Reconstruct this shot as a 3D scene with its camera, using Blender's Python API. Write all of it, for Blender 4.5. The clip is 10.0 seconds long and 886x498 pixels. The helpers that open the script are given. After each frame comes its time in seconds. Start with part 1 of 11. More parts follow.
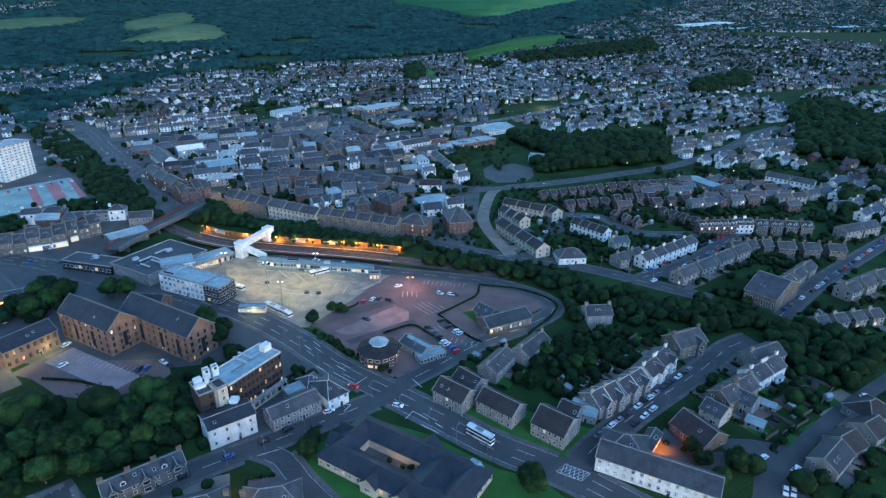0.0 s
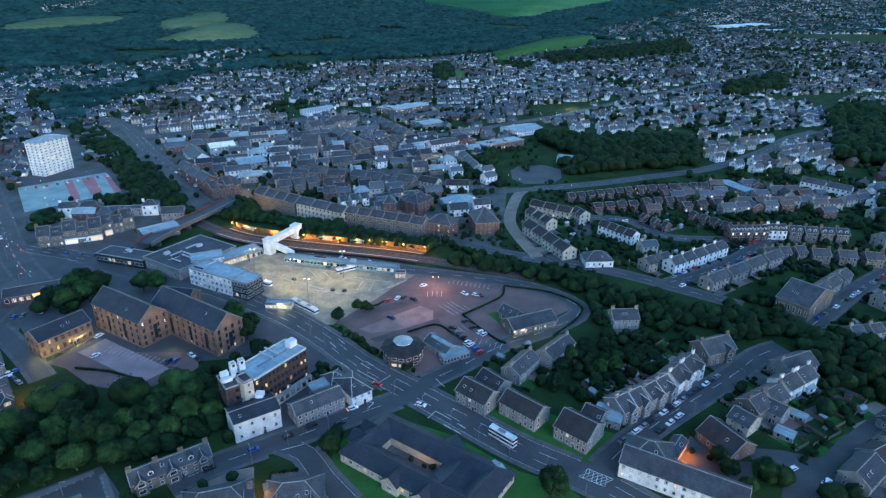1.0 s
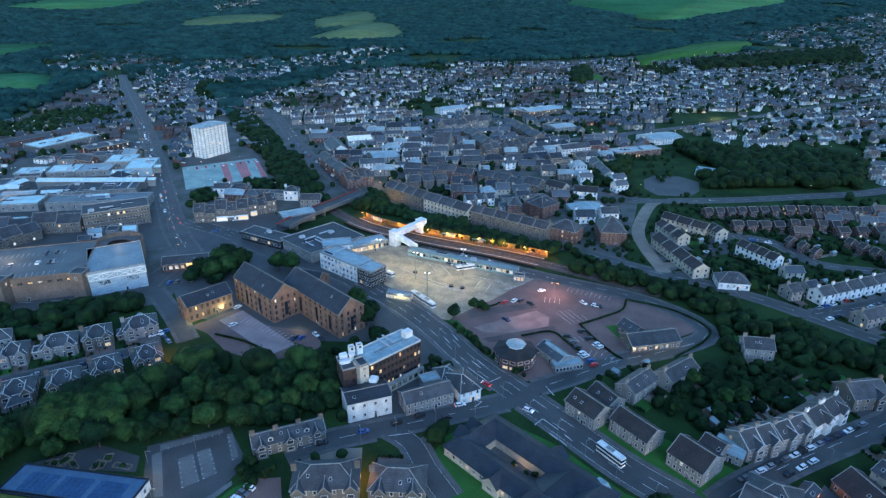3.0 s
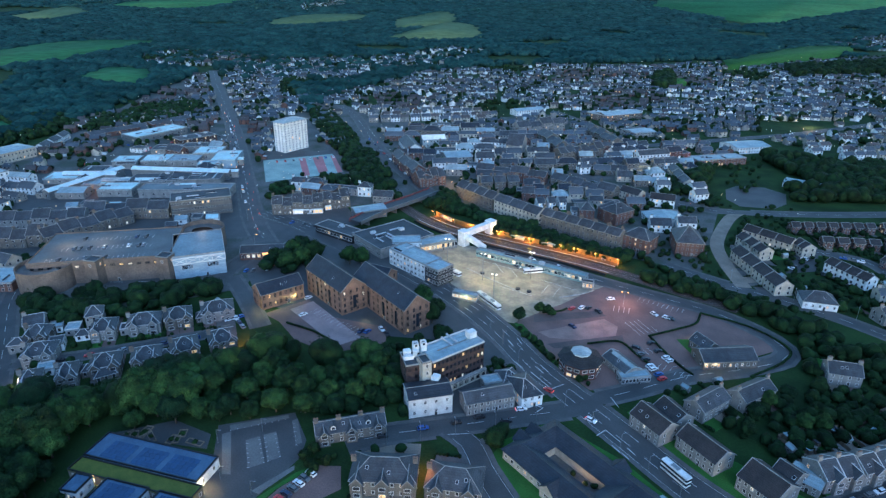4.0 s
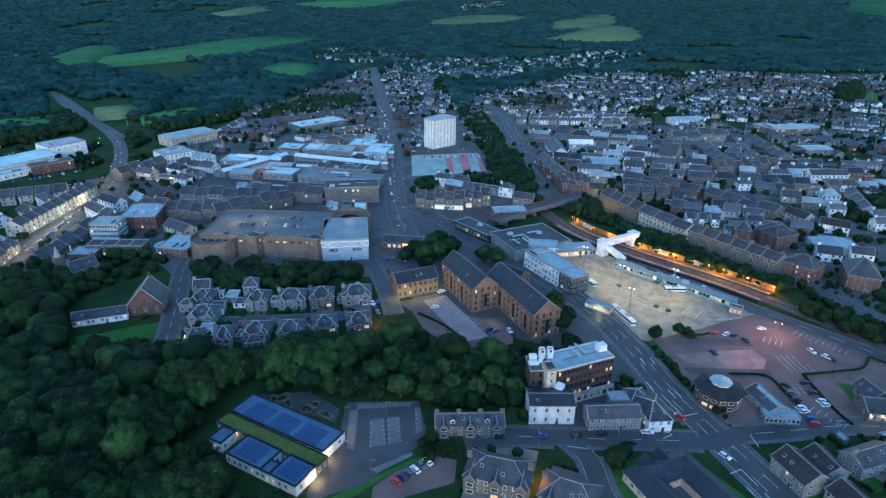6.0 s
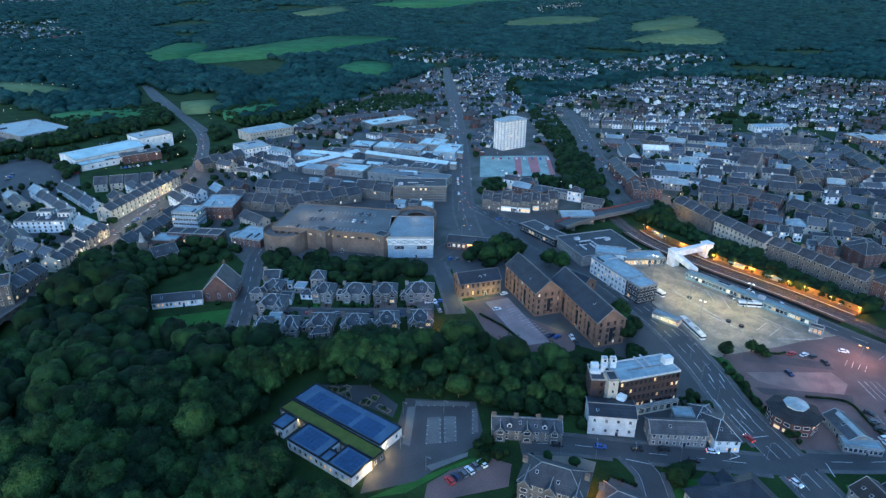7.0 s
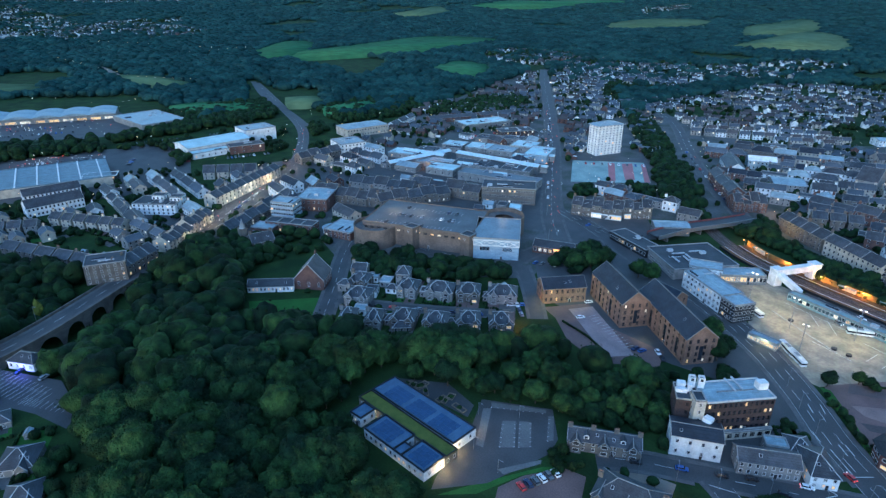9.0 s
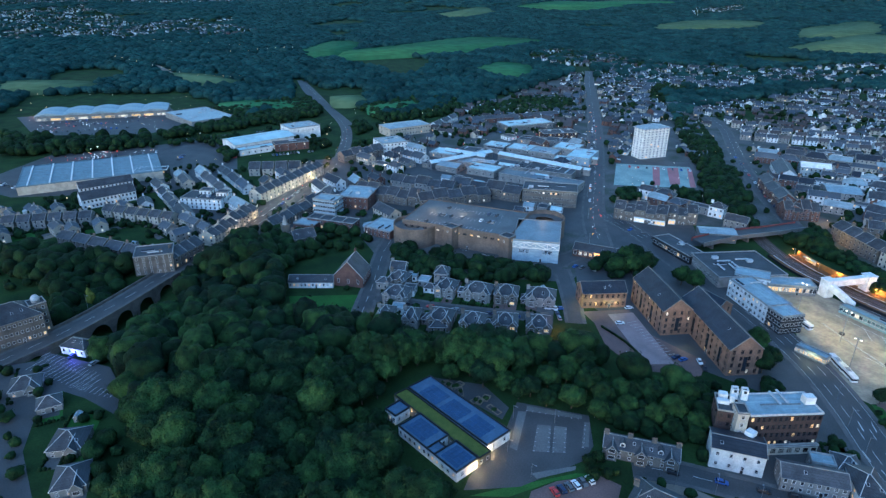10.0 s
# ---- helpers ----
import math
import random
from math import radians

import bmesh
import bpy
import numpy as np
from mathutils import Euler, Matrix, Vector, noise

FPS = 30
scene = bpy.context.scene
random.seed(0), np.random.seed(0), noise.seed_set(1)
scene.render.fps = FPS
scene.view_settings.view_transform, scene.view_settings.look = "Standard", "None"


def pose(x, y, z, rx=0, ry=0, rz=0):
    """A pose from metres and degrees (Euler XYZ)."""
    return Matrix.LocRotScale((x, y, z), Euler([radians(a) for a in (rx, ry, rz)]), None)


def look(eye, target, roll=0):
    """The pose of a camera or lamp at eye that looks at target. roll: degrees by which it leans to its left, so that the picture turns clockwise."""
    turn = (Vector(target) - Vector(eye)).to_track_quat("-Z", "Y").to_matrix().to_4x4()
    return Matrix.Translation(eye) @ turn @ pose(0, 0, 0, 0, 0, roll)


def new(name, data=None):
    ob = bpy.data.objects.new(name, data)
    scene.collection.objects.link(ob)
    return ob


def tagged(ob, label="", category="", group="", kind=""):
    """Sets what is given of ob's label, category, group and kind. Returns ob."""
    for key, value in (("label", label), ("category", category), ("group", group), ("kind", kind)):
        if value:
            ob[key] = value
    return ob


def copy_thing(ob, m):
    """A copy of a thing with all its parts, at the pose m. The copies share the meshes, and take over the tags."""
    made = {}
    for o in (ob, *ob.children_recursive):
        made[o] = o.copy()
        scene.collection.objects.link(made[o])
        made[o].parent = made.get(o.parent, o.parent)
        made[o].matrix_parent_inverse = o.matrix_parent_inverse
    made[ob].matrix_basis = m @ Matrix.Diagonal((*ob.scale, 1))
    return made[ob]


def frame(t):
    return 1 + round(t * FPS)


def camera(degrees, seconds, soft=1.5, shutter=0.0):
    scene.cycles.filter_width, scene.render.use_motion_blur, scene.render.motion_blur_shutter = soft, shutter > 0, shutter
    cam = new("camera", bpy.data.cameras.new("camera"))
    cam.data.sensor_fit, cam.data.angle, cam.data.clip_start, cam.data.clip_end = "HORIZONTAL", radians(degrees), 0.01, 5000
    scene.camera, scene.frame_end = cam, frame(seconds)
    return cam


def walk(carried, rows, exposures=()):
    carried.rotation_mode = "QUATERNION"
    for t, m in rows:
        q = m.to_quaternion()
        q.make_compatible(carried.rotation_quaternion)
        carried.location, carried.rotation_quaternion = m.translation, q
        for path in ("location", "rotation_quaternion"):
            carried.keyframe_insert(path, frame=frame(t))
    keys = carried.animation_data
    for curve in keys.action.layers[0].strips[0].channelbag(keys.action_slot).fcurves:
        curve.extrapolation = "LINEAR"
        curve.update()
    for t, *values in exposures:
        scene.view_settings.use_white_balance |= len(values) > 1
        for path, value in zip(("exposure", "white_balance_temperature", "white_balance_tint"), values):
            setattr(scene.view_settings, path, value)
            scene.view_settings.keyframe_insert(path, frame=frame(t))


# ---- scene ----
cam = camera(71.51, 10.0, soft=1.35)
EYE = 155.0
PATH = (
    (0.0, 66.311, -0.453, 0.199),
    (0.5, 66.306, -0.462, 1.163),
    (1.0, 66.308, -0.501, 2.838),
    (1.5, 66.318, -0.495, 5.126),
    (2.0, 66.317, -0.549, 8.189),
    (2.5, 66.316, -0.532, 11.61),
    (4.0, 66.304, -0.584, 22.065),
    (4.5, 66.308, -0.588, 25.469),
    (5.0, 66.302, -0.593, 28.925),
    (5.5, 66.293, -0.548, 32.348),
    (7.0, 66.291, -0.51, 42.317),
    (7.5, 66.309, -0.494, 45.09),
    (8.0, 66.303, -0.481, 46.978),
    (8.5, 66.307, -0.506, 48.973),
    (9.0, 66.303, -0.499, 50.968),
    (9.5, 66.309, -0.492, 52.942),
    (10.0, 66.312, -0.452, 54.899),
)
walk(cam, [(t, pose(0, 0, EYE, rx, ry, rz)) for t, rx, ry, rz in PATH],
     exposures=[(0, 2.16, 4460, 8), (5, 2.13, 4460, 8), (10, 2.11, 4370, 8)])

# ---- dusk sky ----
world = bpy.data.worlds.new("dusk_sky")
scene.world = world
world.use_nodes = True
wn = world.node_tree
sky = wn.nodes.new("ShaderNodeTexSky")
sky.sky_type, sky.sun_disc = "NISHITA", False
sky.sun_elevation, sky.sun_rotation = radians(6.0), radians(150)
wn.links.new(sky.outputs[0], wn.nodes["Background"].inputs[0])
wn.nodes["Background"].inputs[1].default_value = 0.10
sun_data = bpy.data.lights.new("sun", "SUN")
sun_data.energy, sun_data.angle, sun_data.color = 0.36, radians(60), (0.58, 0.78, 1.0)
sun = new("sun", sun_data)
sun.matrix_world = look((300, -520, 500), (0, 0, 0))

# ---- materials ----
MATS = {}


def paint(name, base, rough=0.8, other=None, scale=0.4, fine=6.0, bump=0.2, metal=0.0, island=0.0, spec=0.35, grain=0.5, emit=None, power=0.0):
    """A surface with patches at one scale, grain at another, and a little relief."""
    if name in MATS:
        return MATS[name]
    m = bpy.data.materials.new(name)
    m.use_nodes = True
    nt, b = m.node_tree, m.node_tree.nodes["Principled BSDF"]
    b.inputs["Roughness"].default_value, b.inputs["Metallic"].default_value = rough, metal
    b.inputs["Specular IOR Level"].default_value = spec
    tc = nt.nodes.new("ShaderNodeTexCoord")
    n1, n2 = nt.nodes.new("ShaderNodeTexNoise"), nt.nodes.new("ShaderNodeTexNoise")
    n1.inputs["Scale"].default_value, n1.inputs["Detail"].default_value = scale, 5
    n2.inputs["Scale"].default_value, n2.inputs["Detail"].default_value = fine, 2
    for n in (n1, n2):
        nt.links.new(tc.outputs["Object"], n.inputs["Vector"])
    ramp = nt.nodes.new("ShaderNodeValToRGB")
    dark = other or tuple(c * 0.6 for c in base)
    ramp.color_ramp.elements[0].position, ramp.color_ramp.elements[0].color = 0.35, (*dark, 1)
    ramp.color_ramp.elements[1].position, ramp.color_ramp.elements[1].color = 0.62, (*base, 1)
    nt.links.new(n1.outputs[0], ramp.inputs[0])
    mix = nt.nodes.new("ShaderNodeMix")
    mix.data_type, mix.blend_type = "RGBA", "MULTIPLY"
    mix.inputs[0].default_value = grain
    r2 = nt.nodes.new("ShaderNodeMapRange")
    r2.inputs[1].default_value, r2.inputs[2].default_value, r2.inputs[3].default_value, r2.inputs[4].default_value = 0.3, 0.7, 0.55, 1.3
    nt.links.new(n2.outputs[0], r2.inputs[0])
    nt.links.new(ramp.outputs[0], mix.inputs[6])
    nt.links.new(r2.outputs[0], mix.inputs[7])
    last = mix.outputs[2]
    if island:
        geo, oi = nt.nodes.new("ShaderNodeNewGeometry"), nt.nodes.new("ShaderNodeObjectInfo")
        add = nt.nodes.new("ShaderNodeMath")
        add.operation = "ADD"
        nt.links.new(geo.outputs["Random Per Island"], add.inputs[0])
        nt.links.new(oi.outputs["Random"], add.inputs[1])
        r3, hsv = nt.nodes.new("ShaderNodeMapRange"), nt.nodes.new("ShaderNodeHueSaturation")
        r3.inputs[2].default_value, r3.inputs[3].default_value, r3.inputs[4].default_value = 2.0, 1 - island, 1 + island
        nt.links.new(add.outputs[0], r3.inputs[0])
        nt.links.new(r3.outputs[0], hsv.inputs["Value"])
        nt.links.new(last, hsv.inputs["Color"])
        last = hsv.outputs[0]
    nt.links.new(last, b.inputs["Base Color"])
    if bump:
        bp = nt.nodes.new("ShaderNodeBump")
        bp.inputs["Strength"].default_value, bp.inputs["Distance"].default_value = bump, 0.05
        nt.links.new(n2.outputs[0], bp.inputs["Height"])
        nt.links.new(bp.outputs[0], b.inputs["Normal"])
    if emit:
        b.inputs["Emission Color"].default_value, b.inputs["Emission Strength"].default_value = (*emit, 1), power
    MATS[name] = m
    return m


def coursed(name, base, other, mortar, bw, bh, rough=0.85, gap=0.02, bump=0.3, axis="wall", island=0.12, spec=0.35):
    """Bricks, stones or slates in courses of real size, on top of patches of weathering."""
    m = paint(name, base, rough, other, 0.25, 3.0, 0, island=island, spec=spec)
    nt, b = m.node_tree, m.node_tree.nodes["Principled BSDF"]
    tc, br = nt.nodes.new("ShaderNodeTexCoord"), nt.nodes.new("ShaderNodeTexBrick")
    sep, com, add = nt.nodes.new("ShaderNodeSeparateXYZ"), nt.nodes.new("ShaderNodeCombineXYZ"), nt.nodes.new("ShaderNodeMath")
    nt.links.new(tc.outputs["Object"], sep.inputs[0])
    nt.links.new(sep.outputs[0], add.inputs[0])
    nt.links.new(sep.outputs[1], add.inputs[1])
    nt.links.new(add.outputs[0] if axis == "wall" else sep.outputs[0], com.inputs[0])
    nt.links.new(sep.outputs[2] if axis == "wall" else sep.outputs[1], com.inputs[1])
    nt.links.new(com.outputs[0], br.inputs["Vector"])
    br.inputs["Scale"].default_value, br.inputs["Mortar Size"].default_value = 1.0, gap
    br.inputs["Brick Width"].default_value, br.inputs["Row Height"].default_value = bw, bh
    br.inputs["Color1"].default_value, br.inputs["Color2"].default_value, br.inputs["Mortar"].default_value = (1, 1, 1, 1), (0.72, 0.72, 0.72, 1), (*mortar, 1)
    mul = nt.nodes.new("ShaderNodeMix")
    mul.data_type, mul.blend_type = "RGBA", "MULTIPLY"
    mul.inputs[0].default_value = 0.8
    src = b.inputs["Base Color"].links[0].from_socket
    nt.links.new(src, mul.inputs[6])
    nt.links.new(br.outputs["Color"], mul.inputs[7])
    nt.links.new(mul.outputs[2], b.inputs["Base Color"])
    bp = nt.nodes.new("ShaderNodeBump")
    bp.inputs["Strength"].default_value, bp.inputs["Distance"].default_value, bp.invert = bump, 0.03, True
    nt.links.new(br.outputs["Fac"], bp.inputs["Height"])
    nt.links.new(bp.outputs[0], b.inputs["Normal"])
    return m


def glow(name, colour, power):
    if name not in MATS:
        m = bpy.data.materials.new(name)
        m.use_nodes = True
        b = m.node_tree.nodes["Principled BSDF"]
        b.inputs["Base Color"].default_value = (*colour, 1)
        b.inputs["Emission Color"].default_value, b.inputs["Emission Strength"].default_value = (*colour, 1), power
        MATS[name] = m
    return MATS[name]


SLATE = coursed("slate", (0.066, 0.071, 0.081), (0.038, 0.042, 0.049), (0.35, 0.35, 0.35), 0.6, 0.45, 0.55, 0.03, 0.5, island=0.35, spec=0.3)
SLATE_DARK = coursed("dark_slate", (0.034, 0.040, 0.054), (0.022, 0.026, 0.036), (0.35, 0.35, 0.35), 0.6, 0.45, 0.5, 0.03, 0.5, island=0.25, spec=0.3)
SLATE_BROWN = coursed("brown_tile", (0.043, 0.038, 0.038), (0.026, 0.024, 0.025), (0.4, 0.4, 0.4), 0.5, 0.4, 0.6, 0.03, 0.5, island=0.3, spec=0.25)
SANDSTONE = coursed("sandstone", (0.160, 0.143, 0.120), (0.098, 0.090, 0.079), (0.7, 0.7, 0.7), 0.7, 0.35, 0.9, 0.02)
BROWN_BRICK = coursed("brown_brick", (0.245, 0.155, 0.105), (0.165, 0.105, 0.074), (0.7, 0.7, 0.7), 0.45, 0.15, 0.9, 0.015)
RED_BRICK = coursed("red_brick", (0.145, 0.083, 0.066), (0.092, 0.055, 0.046), (0.7, 0.7, 0.7), 0.45, 0.15, 0.9, 0.015)
DARK_BRICK = coursed("dark_brick", (0.068, 0.046, 0.041), (0.045, 0.032, 0.029), (0.7, 0.7, 0.7), 0.45, 0.15, 0.9, 0.015)
WHITE = paint("white_render", (0.72, 0.73, 0.72), 0.85, (0.52, 0.53, 0.52), 0.3, 4, 0.1, island=0.08)
CREAM = paint("cream_render", (0.42, 0.39, 0.32), 0.85, (0.30, 0.28, 0.23), 0.3, 4, 0.1, island=0.2)
GREY_RENDER = paint("grey_render", (0.235, 0.23, 0.215), 0.9, (0.155, 0.152, 0.143), 0.3, 4, 0.15, island=0.2)
FELT = paint("flat_roof_felt", (0.055, 0.058, 0.064), 0.7, (0.034, 0.037, 0.042), 0.12, 1.5, 0.2, island=0.2)
METAL_ROOF = coursed("pale_metal_roof", (0.31, 0.38, 0.41), (0.22, 0.275, 0.30), (0.55, 0.55, 0.55), 14.0, 1.1, 0.4, 0.06, 0.4, "roof", 0.2)
STONE_TRIM = paint("stone_trim", (0.30, 0.30, 0.29), 0.85, (0.19, 0.19, 0.185), 0.5, 4, 0.15)
ROOF_UNIT = paint("roof_unit_metal", (0.42, 0.44, 0.46), 0.5, (0.3, 0.32, 0.34), 0.8, 5, 0.05)
FRAME = paint("white_frame", (0.55, 0.55, 0.545), 0.5, None, 2, 9, 0)
GLASS = paint("window_glass", (0.03, 0.035, 0.045), 0.12, (0.02, 0.02, 0.025), 1, 5, 0, spec=0.6)
LIT = glow("lit_window", (1.0, 0.58, 0.20), 0.16)
LIT_COOL = glow("lit_window_white", (1.0, 0.80, 0.5), 0.16)
POT = paint("clay_pot", (0.20, 0.13, 0.09), 0.8, None, 2, 9, 0)
GRASS = paint("grass", (0.030, 0.054, 0.015), 0.95, (0.016, 0.030, 0.010), 0.06, 1.2, 0.3, spec=0.1)
ASPHALT = paint("asphalt", (0.068, 0.068, 0.068), 0.7, (0.048, 0.049, 0.050), 0.08, 2.0, 0.15)
PAVING = paint("paving", (0.115, 0.112, 0.108), 0.85, (0.075, 0.074, 0.072), 0.2, 2.5, 0.2)
LINE = paint("road_line", (0.62, 0.62, 0.60), 0.7, (0.42, 0.42, 0.41), 0.8, 5, 0)
DARK_METAL = paint("dark_metal", (0.04, 0.042, 0.045), 0.5, None, 2, 9, 0, 0.6)
GREY_METAL = paint("grey_metal", (0.30, 0.31, 0.32), 0.45, None, 2, 9, 0, 0.7)


# ---- mesh helpers ----
def finish(bm, mats, smooth=False):
    me = bpy.data.meshes.new("m")
    bm.to_mesh(me)
    bm.free()
    for m in (mats if isinstance(mats, (list, tuple)) else [mats]):
        me.materials.append(m)
    if smooth:
        me.shade_smooth()
    return me


def part(name, me, parent, label="", m=None):
    ob = new(name, me)
    ob.parent = parent
    if m is not None:
        ob.matrix_basis = m
    if label:
        ob["label"] = label
    return ob


def thing(name, label, category, m, group="", kind=""):
    ob = new(name)
    ob.matrix_basis = m
    return tagged(ob, label, category, group, kind)


def box(bm, x0, y0, z0, x1, y1, z1, mi=0):
    vs = [bm.verts.new((x, y, z)) for z in (z0, z1) for x, y in ((x0, y0), (x1, y0), (x1, y1), (x0, y1))]
    for f in ((0, 1, 2, 3), (7, 6, 5, 4), (0, 4, 5, 1), (1, 5, 6, 2), (2, 6, 7, 3), (3, 7, 4, 0)):
        face = bm.faces.new([vs[i] for i in reversed(f)] if f[0] in (0,) and f[1] == 1 and f[2] == 2 else [vs[i] for i in f])
        face.material_index = mi
    return vs


def tidy(bm):
    bmesh.ops.recalc_face_normals(bm, faces=bm.faces)
    return bm


def prism(bm, ring, z0, z1, mi=0, top=None):
    """An upright prism over a ring of (x, y)."""
    a = [bm.verts.new((x, y, z0)) for x, y in ring]
    b = [bm.verts.new((x, y, z1)) for x, y in ring]
    n = len(ring)
    for i in range(n):
        bm.faces.new((a[i], a[(i + 1) % n], b[(i + 1) % n], b[i])).material_index = mi
    bm.faces.new(b).material_index = mi if top is None else top
    bm.faces.new(list(reversed(a))).material_index = mi


def disc(n, r, cx=0, cy=0, turn=0.0):
    return [(cx + r * math.cos(turn + 2 * math.pi * i / n), cy + r * math.sin(turn + 2 * math.pi * i / n)) for i in range(n)]


WINDOWS = {}


def window_mesh(w, h, lit=0, frame_mat=None):
    fm = frame_mat or FRAME
    key = (round(w, 2), round(h, 2), lit, fm.name)
    if key not in WINDOWS:
        bm = bmesh.new()
        loops = []
        for gx, z0, z1, yy in ((0.06, -0.1, h + 0.04, 0.08), (0.06, -0.1, h + 0.04, -0.07), (-0.09, 0.06, h - 0.09, -0.07), (-0.09, 0.06, h - 0.09, 0.0)):
            loops.append([bm.verts.new((sx * (w / 2 + gx), yy, zz)) for sx, zz in ((-1, z0), (1, z0), (1, z1), (-1, z1))])
        for p, q in zip(loops, loops[1:]):
            for i in range(4):
                bm.faces.new((p[i], p[(i + 1) % 4], q[(i + 1) % 4], q[i]))
        bm.faces.new(loops[-1]).material_index = 1
        WINDOWS[key] = finish(bm, [fm, (GLASS, LIT, LIT_COOL)[lit]])
    return WINDOWS[key]


CHIMNEYS = {}


def chimney_mesh(w, d, h, pots, mat):
    key = (w, d, h, pots, mat.name)
    if key not in CHIMNEYS:
        bm = bmesh.new()
        box(bm, -w / 2, -d / 2, 0, w / 2, d / 2, h)
        box(bm, -w / 2 - 0.08, -d / 2 - 0.08, h, w / 2 + 0.08, d / 2 + 0.08, h + 0.18)
        for i in range(pots):
            prism(bm, disc(6, 0.15, (i + 0.5) / pots * w - w / 2), h + 0.18, h + 0.75, 1)
        CHIMNEYS[key] = finish(tidy(bm), [mat, POT])
    return CHIMNEYS[key]


def bar(bm, p, q, w, h, mi=0):
    """A capping bar laid from p to q."""
    p, q = Vector(p), Vector(q)
    d = (q - p).normalized()
    side = d.cross(Vector((0, 0, 1))).normalized() * w / 2
    vs = [bm.verts.new(k + s * side + Vector((0, 0, zz))) for k in (p, q) for s, zz in ((-1, -0.05), (1, -0.05), (1, h), (-1, h))]
    for f in ((0, 1, 5, 4), (1, 2, 6, 5), (2, 3, 7, 6), (3, 0, 4, 7), (0, 3, 2, 1), (4, 5, 6, 7)):
        bm.faces.new([vs[i] for i in f]).material_index = mi


def wing_mesh(h, mats, w=3.8, deep=1.3, back=4.0, rise=2.2):
    """A gabled bay that stands out of a front, with its roof running back into the main one."""
    bm = bmesh.new()
    a = [bm.verts.new(p) for p in ((-w / 2, -deep, 0), (w / 2, -deep, 0), (w / 2, -deep, h), (0, -deep, h + rise), (-w / 2, -deep, h))]
    b = [bm.verts.new((v.co.x, back if v.co.z > h else 0.1, v.co.z)) for v in a]
    bm.faces.new(a)
    for i, j in ((0, 1), (1, 2), (4, 0)):
        bm.faces.new((a[i], b[i], b[j], a[j]))
    for i, s in ((2, 1), (4, -1)):
        o = 0.35
        vs = [bm.verts.new(p) for p in ((s * (w / 2 + o), -deep - o, h - o * rise / (w / 2)), (0, -deep - o, h + rise + 0.12), (0, back, h + rise + 0.12), (s * (w / 2 + o), back * 0.45, h - o * rise / (w / 2)))]
        bm.faces.new(vs).material_index = 1
        bar(bm, vs[0].co, vs[1].co, 0.25, 0.12, 2)
    bar(bm, (0, -deep - 0.35, h + rise + 0.1), (0, back, h + rise + 0.1), 0.25, 0.12, 2)
    return finish(tidy(bm), mats)


def roof_mesh(L, W, kind, rise, over, mats):
    """A pitched roof with thickness and overhang; z = 0 at the eaves."""
    bm = bmesh.new()
    x, y, t = L / 2 + over, W / 2 + over, 0.22
    drop = -rise * over / (W / 2)
    if kind == "flat":
        box(bm, -L / 2 - 0.1, -W / 2 - 0.1, 0.0, L / 2 + 0.1, W / 2 + 0.1, 0.25)
        for a in ((-L / 2 - 0.1, -W / 2 - 0.1, L / 2 + 0.1, -W / 2 + 0.25), (-L / 2 - 0.1, W / 2 - 0.25, L / 2 + 0.1, W / 2 + 0.1),
                  (-L / 2 - 0.1, -W / 2 + 0.25, -L / 2 + 0.25, W / 2 - 0.25), (L / 2 - 0.25, -W / 2 + 0.25, L / 2 + 0.1, W / 2 - 0.25)):
            box(bm, a[0], a[1], 0.25, a[2], a[3], 0.8, 1)
    else:
        hx = max(L / 2 - W / 2 * 0.95, 0.3) if kind == "hip" else x
        base = [(-x, -y, drop), (x, -y, drop), (x, y, drop), (-x, y, drop)]
        lo = [bm.verts.new(p) for p in base]
        up = [bm.verts.new((a, b, c + t)) for a, b, c in base]
        r = [bm.verts.new((-hx, 0, rise + t)), bm.verts.new((hx, 0, rise + t))]
        bm.faces.new((up[0], up[1], r[1], r[0]))
        bm.faces.new((up[2], up[3], r[0], r[1]))
        if kind == "hip":
            bm.faces.new((up[1], up[2], r[1]))
            bm.faces.new((up[3], up[0], r[0]))
            for i in range(4):
                bm.faces.new((lo[i], lo[(i + 1) % 4], up[(i + 1) % 4], up[i])).material_index = 1
            bm.faces.new(list(reversed(lo))).material_index = 1
        else:
            q = [bm.verts.new((-hx, 0, rise)), bm.verts.new((hx, 0, rise))]
            for f in ((lo[0], lo[1], up[1], up[0]), (lo[2], lo[3], up[3], up[2]), (lo[1], q[1], r[1], up[1]), (q[1], lo[2], up[2], r[1]), (lo[3], q[0], r[0], up[3]), (q[0], lo[0], up[0], r[0]),
                      (lo[0], q[0], q[1], lo[1]), (lo[2], q[1], q[0], lo[3])):
                bm.faces.new(f).material_index = 1
        # ridge, hip and verge capping
        for sx in (-1, 1):
            for sy in (-1, 1):
                bar(bm, (sx * (x - 0.12), sy * y, drop + t), (sx * (hx - (0.12 if kind == "gable" else 0)), 0, rise + t), 0.2, 0.12, 1)
        box(bm, -hx, -0.14, rise + t - 0.06, hx, 0.14, rise + t + 0.09, 1)
    return finish(tidy(bm), mats)


